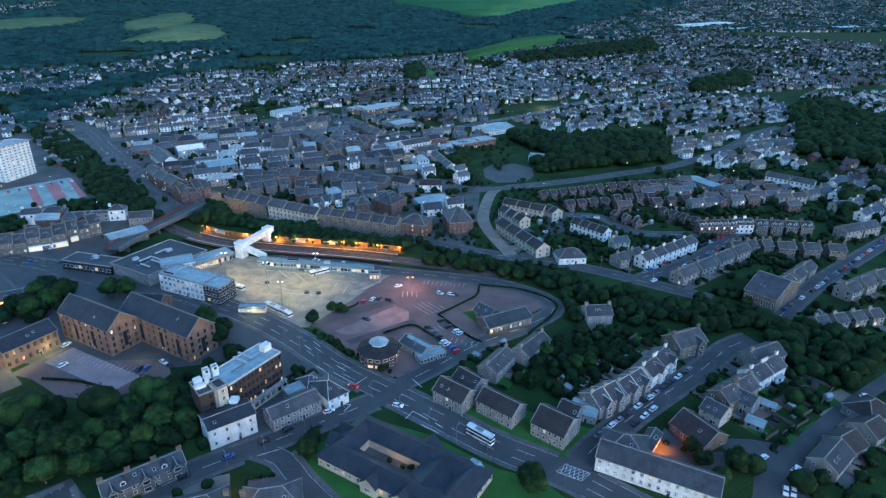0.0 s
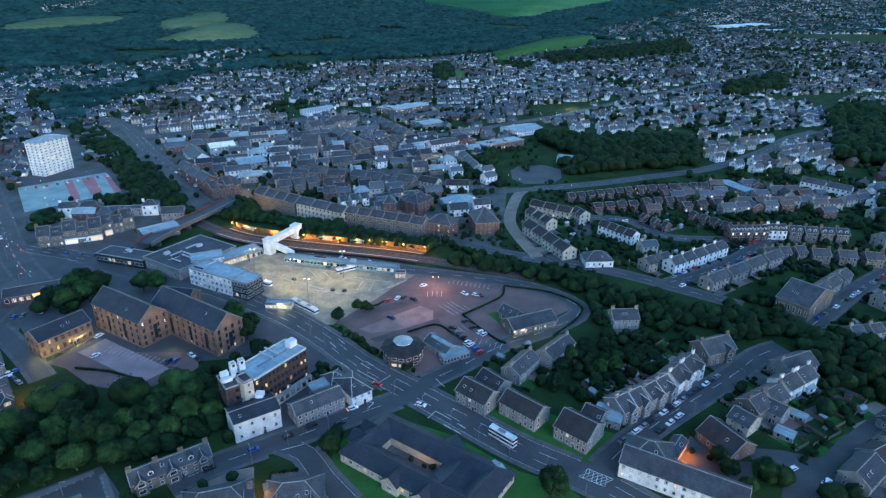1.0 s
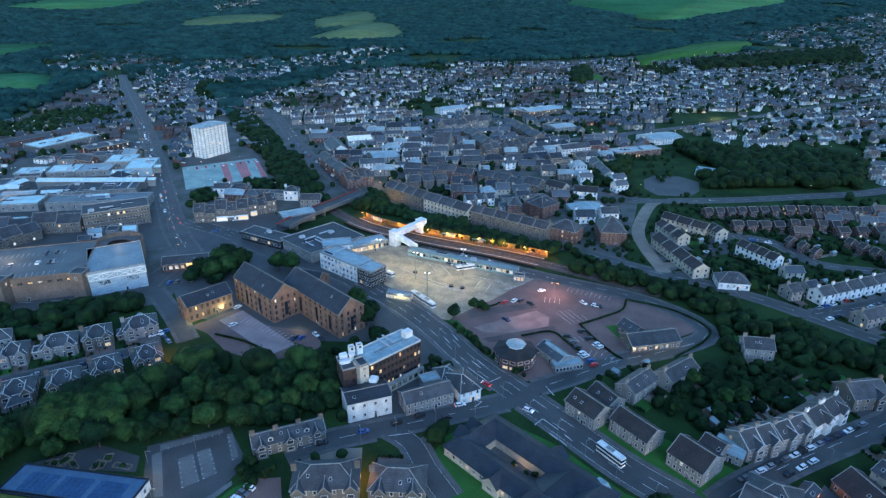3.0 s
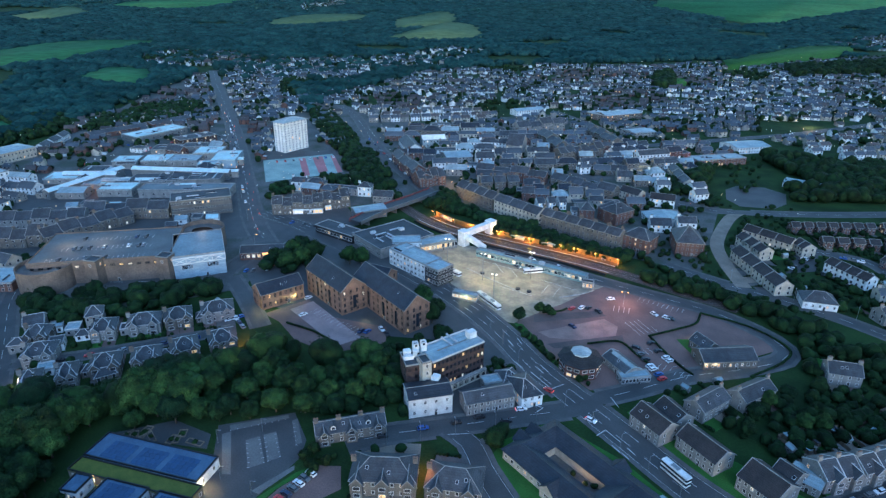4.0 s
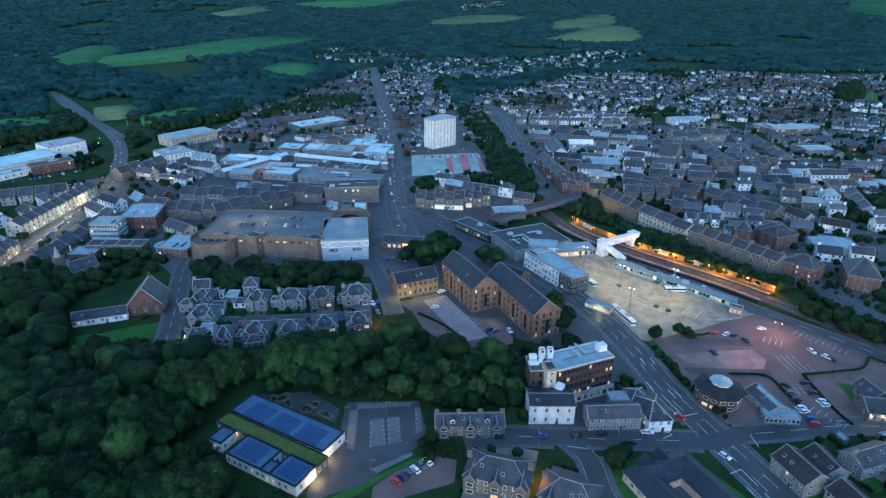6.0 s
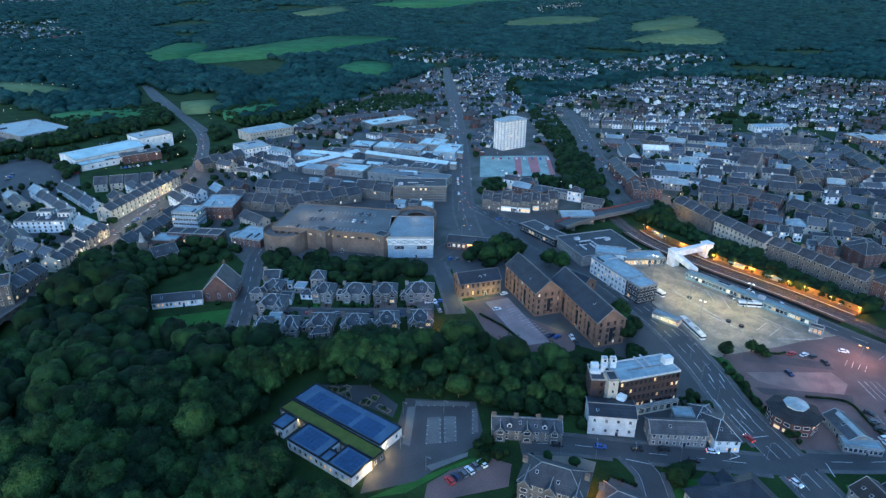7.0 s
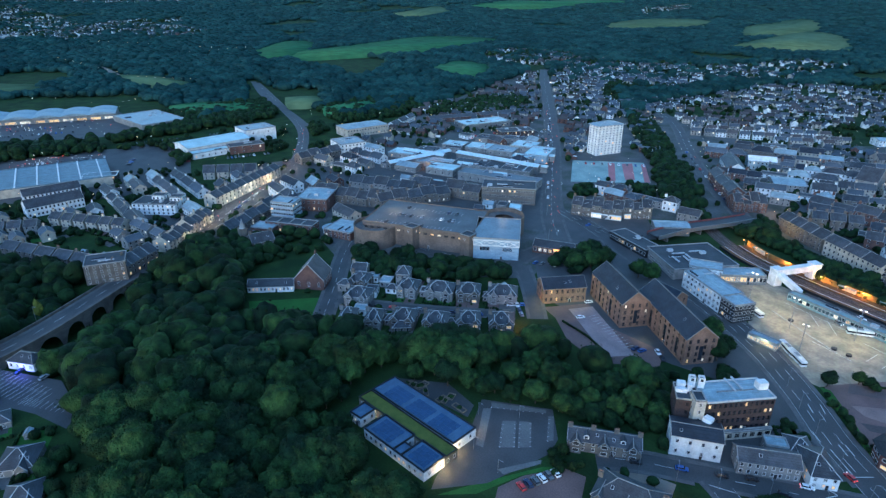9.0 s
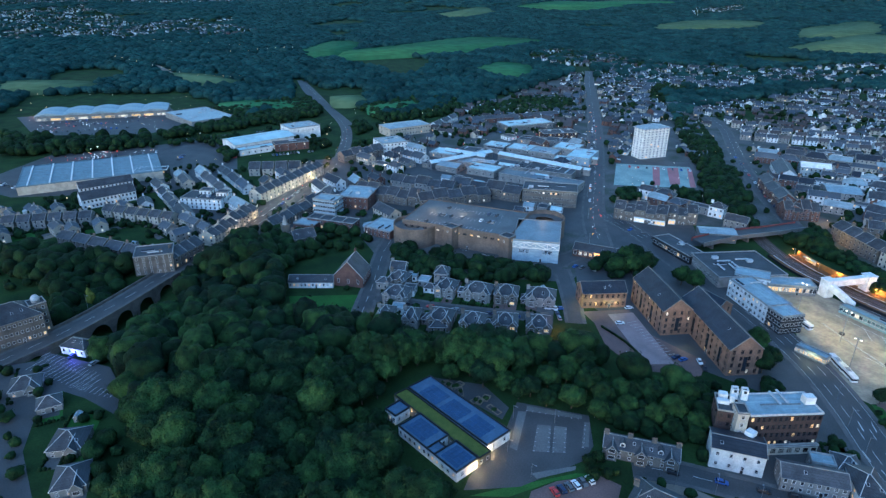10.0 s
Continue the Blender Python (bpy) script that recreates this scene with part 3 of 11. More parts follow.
for dx, dy, dr in ((-309.8, 197.5, 14.0), (-270.7, 273.9, 13.0)):
    drum = thing("ramp_drum", "round car park ramp with brown stone wall", "ramp", pose(dx, dy, 0))
    bm = bmesh.new()
    for r0, r1, z0, z1 in ((dr, dr - 0.5, 0, 12.6),):
        o0, o1 = [bm.verts.new((x, y, z0)) for x, y in disc(28, r0)], [bm.verts.new((x, y, z1)) for x, y in disc(28, r0)]
        i1, i0 = [bm.verts.new((x, y, z1)) for x, y in disc(28, r1)], [bm.verts.new((x, y, z0)) for x, y in disc(28, r1)]
        for p, q in ((o0, o1), (o1, i1), (i1, i0)):
            for i in range(28):
                bm.faces.new((p[i], p[(i + 1) % 28], q[(i + 1) % 28], q[i]))
    part("outer_wall", finish(tidy(bm), STORE_STONE), drum)
    bm = bmesh.new()
    for i in range(28):
        a0, a1 = 2 * math.pi * i / 28, 2 * math.pi * (i + 1) / 28
        z0, z1 = 9.0 + 2.6 * i / 28, 9.0 + 2.6 * (i + 1) / 28
        bm.faces.new([bm.verts.new(p) for p in ((dr * 0.96 * math.cos(a0), dr * 0.96 * math.sin(a0), z0), (dr * 0.96 * math.cos(a1), dr * 0.96 * math.sin(a1), z1), (dr * 0.5 * math.cos(a1), dr * 0.5 * math.sin(a1), z1), (dr * 0.5 * math.cos(a0), dr * 0.5 * math.sin(a0), z0))])
    part("ramp", finish(bm, PAVING), drum)
building("store_block", "pale blue clad end block of the store", "store", -253.9, 251.5, 43.2, 27.3, 35.3, 13, "flat", floors=1, bays=2, ends=1, wall=CLADDING, ww=6, wh=2.5, row_z=5.5, lit=0, top=paint("blue_grey_membrane", (0.17, 0.21, 0.24), 0.5, (0.12, 0.155, 0.18), 0.08, 1, 0.1), clutter=False)
STORE_END = (FOOT[-1][4], FOOT[-1][5])
road("main_road", "wide asphalt main road past the bus station", [(66.0, 144.2), (44.3, 161.6), (20.3, 175.7), (-0.3, 191.1), (-23.7, 208.6), (-46.2, 225.2), (-64.8, 243.1), (-86.6, 261.2), (-107.4, 274.3), (-136.4, 289.7), (-169.0, 301.7), (-199.1, 311.7), (-220.3, 320.9)], 13, "lanes")
road("side_road", "asphalt side road", [(-21.4, 209.4), (-5.4, 222.9), (15.0, 242.5), (37.6, 257.9), (55.1, 273.1), (56.9, 285.0), (45.1, 297.6), (21.1, 309.5), (-30.6, 320.9), (-75.7, 334.0), (-105.1, 343.3)], 8)
road("lower_road", "asphalt road in front of the white block", [(-21.1, 204.9), (-39.7, 192.3), (-65.5, 174.6), (-86.6, 160.5), (-97.4, 150.4)], 9)

# ---- yards, car parks and lawns ----
CONCRETE = paint("yard_concrete", (0.28, 0.25, 0.185), 0.8, (0.175, 0.158, 0.122), 0.16, 0.7, 0.1, grain=0.4)
RED_TARMAC = paint("red_tarmac", (0.155, 0.105, 0.092), 0.85, (0.10, 0.072, 0.066), 0.08, 2.0, 0.15)
BALLAST = paint("ballast", (0.085, 0.068, 0.058), 0.95, (0.05, 0.042, 0.037), 0.4, 6, 0.5)
LAWN = paint("lawn", (0.055, 0.125, 0.025), 0.95, (0.04, 0.09, 0.02), 0.1, 2.0, 0.3, spec=0.1)
FIELD = paint("pasture", (0.068, 0.155, 0.064), 0.95, (0.046, 0.108, 0.046), 0.004, 0.05, 0, spec=0.03)
FIELD_DRY = paint("hay_field", (0.115, 0.155, 0.075), 0.95, (0.08, 0.115, 0.055), 0.004, 0.05, 0, spec=0.03)
SOIL = paint("pale_lane", (0.22, 0.19, 0.15), 0.9, (0.15, 0.13, 0.105), 0.1, 2.0, 0.2)
sheet("bus_station_yard", "pale worn concrete yard of the bus station", [(-119.7, 301.3), (-145.5, 326.2), (-126.9, 341.1), (-96.6, 336.8), (-37.8, 320.7), (-30.1, 315.0), (-38.5, 302.8), (-47.1, 286.3), (-65.0, 257.3), (-73.2, 257.1), (-101.3, 273.3)], 0.03, CONCRETE, category="yard")
sheet("car_park", "reddish tarmac car park", [(-30.1, 315.0), (-4.3, 310.4), (20.8, 303.9), (49.3, 294.4), (54.4, 281.9), (33.9, 261.6), (15.2, 245.9), (-5.5, 227.1), (-20.9, 217.3), (-35.5, 228.9), (-60.0, 252.1), (-64.2, 259.9), (-47.1, 286.3), (-38.5, 302.8)], 0.035, RED_TARMAC, category="car park")
sheet("mill_yard", "reddish tarmac yard in front of the mill", [(-183.4, 217.1), (-171.5, 238.7), (-149.7, 227.7), (-120.7, 229.6), (-115.0, 216.9), (-133.6, 199.3), (-154.9, 202.6), (-172.0, 213.8)], 0.034, RED_TARMAC, category="yard")
sheet("school_car_park", "dark asphalt school car park", [(-146.8, 140.9), (-124.6, 158.4), (-111.8, 146.9), (-108.6, 138.9), (-109.6, 130.2), (-112.3, 111.8), (-121.8, 95.4), (-125.4, 100.4), (-130.8, 114.2), (-136.9, 126.6)], 0.034, ASPHALT, category="car park")
sheet("bowling_green", "bright mown bowling green", [(-282.8, 100.5), (-262.9, 133.1), (-248.7, 128.7), (-249.0, 112.9), (-259.8, 92.0)], 0.034, LAWN, category="lawn")
sheet("verge", "grass verge beside the car park", [(-65.0, 257.3), (-35.3, 226.7), (-22.1, 217.3), (-27.1, 219.6), (-48.0, 244.9), (-61.2, 258.4)], 0.05, LAWN, category="verge")
sheet("verge", "grass round the care home", [(-45.1, 174.9), (-31.0, 192.4), (-4.4, 181.4), (19.4, 164.4), (34.3, 159.4), (40.6, 151.5), (21.7, 147.1), (-31.8, 142.0), (-47.7, 158.4)], 0.03, LAWN, category="lawn")
sheet("lawn", "lawn between the flats", [(-5.1, 208.9), (-2.8, 212.0), (57.3, 185.3), (57.6, 177.6), (47.1, 166.1), (30.9, 178.8), (4.1, 192.8)], 0.03, LAWN, category="lawn")
sheet("market_square", "paved square among shops", [(-465.5, 94.2), (-438.3, 123.6), (-399.1, 101.2), (-430.1, 74.0)], 0.034, ASPHALT, category="yard")
sheet("tower_podium", "green painted deck below the tower block", [(-364.8, 456.5), (-353.7, 474.4), (-314.0, 496.4), (-274.2, 448.7), (-292.3, 424.0), (-317.1, 397.1)], 0.05, paint("green_deck", (0.31, 0.38, 0.34), 0.8, (0.20, 0.27, 0.25), 0.07, 1, 0.1), category="deck")
sheet("deck_strip", "red painted strip of the deck", [(-334.3, 469.8), (-329.3, 473.2), (-294.8, 428.5), (-297.3, 422.6)], 0.08, paint("red_deck", (0.38, 0.15, 0.15), 0.7, (0.29, 0.12, 0.12), 0.05, 1, 0.1), category="deck")
sheet("deck_strip", "red painted strip of the deck", [(-324.0, 476.9), (-318.7, 485.5), (-286.8, 444.4), (-291.5, 437.0)], 0.08, MATS["red_deck"], category="deck")
sheet("deck_strip", "red painted strip of the deck", [(-312.4, 489.9), (-309.2, 492.0), (-274.6, 448.5), (-277.4, 444.5)], 0.08, MATS["red_deck"], category="deck")
sheet("deck_lane", "dark lane at the foot of the tower block", [(-378.2, 473.6), (-368.9, 485.4), (-353.2, 477.4), (-324.3, 510.6), (-313.1, 497.1), (-344.4, 465.4), (-359.7, 449.9)], 0.07, ASPHALT, category="lane")
sheet("shopping_yard", "asphalt yard of the shopping centre", [(-534.0, 185.8), (-500.0, 309.8), (-448.9, 517.6), (-242.5, 306.8), (-368.0, 217.5), (-369.0, 155.2)], 0.02, ASPHALT, category="yard")
sheet("retail_car_park", "asphalt car park of the retail park", [(-892.8, 8.0), (-861.9, 173.6), (-759.8, 172.0), (-723.9, 135.9), (-718.6, 114.6), (-775.9, 17.4)], 0.034, ASPHALT, category="car park")
sheet("superstore_car_park", "asphalt car park of the superstore", [(-675.7, 24.4), (-660.2, 127.1), (-659.3, 195.8), (-533.0, 154.5), (-500.3, 90.2), (-552.4, -12.2), (-604.7, -40.4)], 0.025, ASPHALT, category="car park")
sheet("depot_yard", "round asphalt yard by the ring road", [(35.1, 530.8), (43.7, 545.6), (64.8, 550.1), (79.8, 537.5), (77.9, 511.4), (68.6, 495.0), (44.7, 491.2), (35.2, 505.3)], 0.034, ASPHALT, category="yard")
sheet("school_lawn", "lawn beside the sunken court", [(91.3, 887.1), (118.3, 911.5), (115.6, 874.9), (91.5, 848.1)], 0.034, LAWN, category="lawn")
sheet("shop_yard", "worn asphalt in front of the shops", [(-274.3, 335.9), (-246.9, 344.0), (-227.6, 374.5), (-199.4, 343.6), (-216.6, 319.0), (-195.0, 294.0), (-223.7, 277.4), (-246.0, 302.2)], 0.028, ASPHALT, category="yard")
sheet("town_ground", "worn hard ground between the old town's buildings", [(-251.8, 324.1), (-241.4, 357.9), (-182.9, 410.5), (-30.4, 362.6), (19.9, 354.6), (30.1, 481.7), (-54.3, 684.5), (-174.4, 774.7), (-292.7, 648.5), (-378.8, 700.8), (-803.4, 816.2), (-637.4, 505.3), (-515.1, 224.9), (-449.8, 191.9), (-279.6, 160.4), (-210.2, 236.7)], 0.012, paint("town_hardstanding", (0.10, 0.10, 0.10), 0.9, (0.045, 0.055, 0.04), 0.05, 0.8, 0.2), category="ground")
sheet("factory_yard", "dark asphalt yard round the factory", [(-95.3, 191.5), (-100.1, 207.5), (-82.8, 246.8), (-67.4, 237.4), (-54.2, 222.1), (-36.5, 208.4), (-42.6, 196.7), (-64.7, 179.1), (-80.7, 170.1)], 0.022, ASPHALT, category="yard")
sheet("mill_surround", "dark asphalt round the mill", [(-225.5, 302.7), (-166.8, 303.8), (-103.3, 270.3), (-69.3, 246.0), (-77.8, 228.2), (-95.1, 228.0), (-130.8, 218.9), (-193.7, 226.5), (-236.2, 265.2)], 0.027, ASPHALT, category="yard")
sheet("lane_yard", "worn asphalt yard beside the lane", [(101.4, 181.2), (114.7, 180.5), (127.6, 177.0), (129.4, 161.8), (118.7, 145.9), (98.8, 145.7), (108.2, 164.1), (102.9, 172.4)], 0.031, ASPHALT, category="yard")
sheet("old_town_ground", "worn dark ground behind the high street", [(-361.7, 74.5), (-398.1, 102.8), (-451.9, 150.1), (-502.9, 216.0), (-469.8, 249.7), (-355.0, 175.9), (-346.1, 144.8), (-345.3, 121.6), (-336.5, 90.3)], 0.016, ASPHALT, category="yard")
sheet("mill_strip", "pale tarmac parking strip in the mill yard", [(-174.0, 226.0), (-168.2, 238.0), (-127.6, 216.3), (-134.3, 205.6)], 0.05, paint("pale_tarmac", (0.29, 0.225, 0.215), 0.85, (0.22, 0.17, 0.165), 0.15, 2, 0.15), category="car park")
sheet("playground", "dark tarmac playground behind the school", [(-181.3, 121.1), (-163.6, 137.0), (-145.9, 135.9), (-141.9, 129.1), (-168.9, 123.3)], 0.04, ASPHALT, category="yard")
sheet("inn_yard", "dark asphalt yard behind the inn", [(74.4, 172.9), (84.4, 186.3), (87.7, 181.0), (93.7, 173.7), (101.5, 173.8), (99.0, 165.4), (88.9, 162.1), (79.4, 168.4)], 0.045, ASPHALT, category="yard")
sheet("red_parking", "reddish tarmac parking court", [(-108.7, 113.5), (-107.1, 123.7), (-100.8, 137.5), (-93.3, 140.2), (-87.9, 131.1), (-103.6, 106.4)], 0.034, RED_TARMAC, category="car park")
sheet("verge", "bright grass bank above the road", [(-118.8, 95.4), (-114.4, 108.7), (-105.9, 131.9), (-101.1, 137.9), (-107.7, 122.9), (-111.1, 105.8)], 0.03, LAWN, category="verge")
sheet("lane_yard", "asphalt lane between the riverside houses", [(-294.8, -39.3), (-288.5, -15.1), (-258.5, -7.2), (-240.8, -9.9), (-242.5, -18.2), (-225.3, -22.7), (-193.4, -21.4), (-205.6, -39.0)], 0.03, ASPHALT, category="lane")
sheet("estate_yard", "asphalt court of the estate", [(70.7, 411.0), (87.9, 417.1), (82.1, 384.4), (65.4, 374.1)], 0.03, ASPHALT, category="yard")

# ---- distant fields ----
def field(label, mat, *pts):
    bm = bmesh.new()
    line, _ = spine([*pts, pts[0]], 60)
    ring = [bm.verts.new((p.x, p.y, far_height(p.x, p.y) + 5)) for p in line[:-1]]
    c = sum((v.co for v in ring), Vector()) / len(ring)
    mid = bm.verts.new((c.x, c.y, far_height(c.x, c.y) + 8))
    for i in range(len(ring)):
        bm.faces.new((ring[i], ring[(i + 1) % len(ring)], mid))
        a, b = ring[i].co, ring[(i + 1) % len(ring)].co
        bm.faces.new((ring[i], bm.verts.new((a.x, a.y, a.z - 30)), bm.verts.new((b.x, b.y, b.z - 30)), ring[(i + 1) % len(ring)]))
    FIELDS.append([(p.x, p.y) for p in line[:-1]])
    return tagged(new("field", finish(tidy(bm), mat, True)), label, "field", kind="structure")


FIELDS = []
field("pale hay field on a hill among woods", FIELD_DRY, (-816.0, 1584.7), (-876.8, 2028.5), (-903.8, 2281.7), (-755.2, 2163.8), (-587.8, 1727.9), (-681.9, 1596.5))
field("pale hay field among woods", FIELD_DRY, (-1108.9, 2255.9), (-1087.8, 2698.8), (-907.4, 2370.8), (-911.1, 1876.2))
field("hay field beyond the woods", FIELD_DRY, (-1539.1, 2060.6), (-1566.7, 2418.6), (-1297.0, 2361.3), (-1218.0, 2114.4), (-1357.8, 1840.3))
field("green pasture on the hillside", FIELD, (-291.2, 3736.1), (-180.0, 5300.0), (1500.0, 5800.0), (930.0, 4300.0), (379.8, 3102.7), (220.8, 2770.4), (31.7, 2954.0))
field("green pasture among woods", FIELD, (-1298.0, 571.7), (-1353.4, 781.8), (-1456.8, 1129.8), (-1280.1, 1236.3), (-1206.3, 1039.3), (-1148.9, 842.3), (-1165.2, 696.7), (-1188.6, 584.5))
field("green pasture among woods", FIELD, (-924.6, 713.9), (-978.7, 827.4), (-899.8, 838.8), (-818.0, 769.3), (-804.1, 703.8))
field("pale field by the river", FIELD_DRY, (-2396.2, 1647.1), (-2592.9, 2053.2), (-2246.1, 1856.7), (-2102.5, 1523.0))
field("green pasture near the far town", FIELD, (-2513.1, 2170.0), (-2895.3, 3522.8), (-2487.1, 3479.4), (-2164.7, 2297.6))
field("green field by the dual carriageway", FIELD, (-712.0, 379.0), (-714.3, 454.8), (-677.7, 443.5), (-658.4, 363.6))
field("bright green playing field among houses", LAWN, (42.5, 1463.4), (233.5, 1877.0), (348.5, 1926.4), (296.4, 1713.1), (115.9, 1412.9), (51.3, 1346.0))
field("bright green playing field among houses", LAWN, (-60.2, 1093.7), (-27.4, 1152.2), (-16.3, 1096.3), (-48.2, 1043.0))

field("olive rough grass by the bypass", FIELD_DRY, (-1191.2, 0.3), (-1183.4, 44.6), (-1116.4, 119.3), (-1056.2, 114.9), (-1051.6, 49.6), (-1074.3, -3.3))
field("olive rough grass by the bypass", FIELD_DRY, (-1158.0, 238.1), (-1112.5, 286.0), (-1009.8, 310.3), (-965.6, 287.2), (-1045.1, 232.6))
field("rough grass beside the carriageway", FIELD, (-827.6, 227.1), (-830.2, 274.6), (-778.3, 333.1), (-736.7, 313.0), (-779.3, 220.9))
field("green pasture among the woods", FIELD, (-1388.2, 583.5), (-1549.3, 739.5), (-1459.2, 774.5), (-1227.4, 596.6), (-1224.9, 525.5))
field("small pale field among woods", FIELD_DRY, (-798.7, 371.1), (-784.0, 410.8), (-731.1, 390.8), (-740.3, 347.3))

# ---- roads ----
road("diverging_road", "asphalt road curving off by the care home", [(-66.1, 173.2), (-55.8, 168.5), (-47.7, 158.4), (-36.1, 146.5)], 8, "edge")
road("terrace_street", "asphalt terrace street with parked cars", [(44.9, 162.6), (57.6, 177.6), (80.3, 198.3), (112.7, 224.6), (132.7, 242.9), (146.6, 250.4)], 9)
road("outer_street", "asphalt street between villas", [(101.7, 148.0), (126.3, 172.6), (154.4, 194.8), (198.2, 223.8)], 6, None, False)
road("church_street", "asphalt street past the church", [(170.8, 272.2), (212.5, 311.0), (262.9, 351.0), (314.0, 389.7)], 8)
road("embankment_road", "asphalt road above the railway trees", [(-1.5, 358.6), (33.3, 344.5), (60.0, 336.8), (90.9, 323.3), (115.8, 307.8), (143.4, 289.7)], 8)
road("estate_lane", "asphalt estate lane", [(113.2, 314.9), (144.0, 333.7), (181.5, 367.2), (201.2, 387.2), (172.3, 381.5), (131.3, 383.5), (111.2, 411.9), (79.7, 416.9)], 7)
road("pale_lane", "pale brown lane up the slope", [(42.0, 344.7), (32.2, 378.3), (28.3, 409.9), (36.9, 460.2), (46.0, 479.1)], 8.5, None, False, SOIL)
road("ring_road", "asphalt ring road", [(-92.1, 523.4), (-40.5, 498.2), (16.0, 473.9), (53.0, 479.3), (102.0, 496.0), (155.8, 520.5), (215.9, 551.0), (290.1, 615.7), (338.7, 671.9), (391.9, 716.4)], 9)
road("north_road", "asphalt road through the old town", [(-163.1, 789.7), (-104.3, 727.3), (-58.4, 657.2), (-16.0, 672.1), (35.7, 717.4), (117.9, 787.4), (266.7, 943.3), (570.4, 1253.7)], 9)
road("long_street", "long straight street towards the hills", [(-236.1, 290.0), (-276.5, 327.8), (-344.7, 405.0), (-431.0, 501.7), (-540.6, 618.6), (-692.4, 776.3), (-810.5, 904.7)], 13)
road("goods_street", "street beside the railway cutting", [(-184.8, 428.4), (-241.8, 485.9), (-311.4, 568.7), (-383.1, 662.6), (-437.3, 716.0)], 10)
road("high_street", "high street of the old town over the viaduct", [(-283.6, -50.4), (-296.8, -27.2), (-313.9, 7.9), (-349.1, 55.4), (-369.1, 89.5), (-406.9, 130.1), (-449.2, 177.0), (-472.6, 208.5), (-517.0, 246.5), (-625.5, 307.4), (-771.9, 350.5), (-971.8, 404.3)], 8)
road("church_lane", "asphalt lane by the church hall", [(-245.7, 124.0), (-270.4, 144.2), (-312.8, 178.2), (-329.7, 205.7), (-288.7, 210.8), (-247.8, 230.3), (-225.8, 244.9)], 8)
road("villa_lane", "lane between the rows of villas", [(-255.9, 137.7), (-225.3, 162.2), (-186.2, 199.6)], 6, None)
road("mill_road", "asphalt road beside the mill", [(-225.8, 244.9), (-195.9, 222.1), (-176.8, 205.8)], 7, None)
road("station_road", "asphalt road in front of the shops", [(-236.1, 290.0), (-233.8, 254.0), (-229.9, 242.1)], 10, None)
road("centre_road", "asphalt road past the shopping centre", [(-273.4, 337.2), (-222.9, 322.9), (-187.1, 309.0), (-148.0, 296.4)], 12, "lanes")
road("carriageway", "dual carriageway through the woods", [(-638.0, 320.2), (-724.1, 340.1), (-857.6, 365.4), (-987.9, 406.4)], 8, None, False)
road("bypass", "pale bypass road among trees", [(-1387.4, 196.3), (-1312.8, 248.7), (-1056.1, 250.2), (-975.9, 317.4)], 12, None, False, SOIL)
road("bypass", "pale bypass road among trees", [(-1361.1, 411.8), (-1367.9, 490.1), (-1385.7, 580.4)], 12, None, False, SOIL)
lay_kerbs_and_lines()


def painted(label, mat, w, *pts):
    """A painted line on the road through the points."""
    ln = [Vector(p) for p in pts]
    bm = bmesh.new()
    for p, q in zip(ln, ln[1:]):
        t = (q - p).normalized()
        ribbon(bm, [p, q], [t, t], w / 2, -w / 2, 0.21)
    return tagged(new("road_marking", finish(tidy(bm), mat)), label, "marking", kind="structure")


painted("white hatched edge at the junction", LINE, 0.3, (-46.6, 220.2), (-35.8, 211.9), (-31.7, 217.1))
painted("white stop line at the junction", LINE, 0.3, (-13.8, 190.3), (-11.2, 194.7), (-5.1, 190.0))
painted("white stop line of the side road", LINE, 0.3, (-39.4, 198.8), (-36.0, 198.5), (-38.1, 194.3))
painted("white give-way line of the side road", LINE, 0.3, (-12.4, 215.8), (-8.4, 210.4))
painted("white give-way line of the lower road", LINE, 0.3, (-65.1, 169.5), (-57.9, 173.0))
for i in range(7):
    u = i / 6
    ax, ay, bx, by = 39.5, 163.1, 43.3, 166.9
    cx, cy, dx, dy = 47.6, 158.8, 51.2, 162.4
    painted("white box junction hatching", LINE, 0.2, (ax + (cx - ax) * u, ay + (cy - ay) * u), (bx + (dx - bx) * min(1, u + 0.25), by + (dy - by) * min(1, u + 0.25)))
    painted("white box junction hatching", LINE, 0.2, (ax + (cx - ax) * u, ay + (cy - ay) * u), (bx + (dx - bx) * max(0, u - 0.25), by + (dy - by) * max(0, u - 0.25)))
painted("white box junction edge", LINE, 0.25, (39.5, 163.1), (43.3, 166.9), (51.2, 162.4), (47.6, 158.8), (39.5, 163.1))
for x0, y0, x1, y1 in ((-45.9, 225.2, -41.4, 221.5), (-44.2, 227.0, -39.7, 223.2), (-54.8, 225.1, -50.4, 221.4), (-7.8, 187.1, -4.5, 184.5), (-4.1, 184.6, -1.1, 182.1), (-2.4, 187.8, 0.6, 185.2), (-59.8, 244.7, -56.2, 240.4), (-63.1, 241.2, -59.4, 237.1)):
    painted("white lane arrow shaft on the road", LINE, 0.35, (x0, y0), (x1, y1))

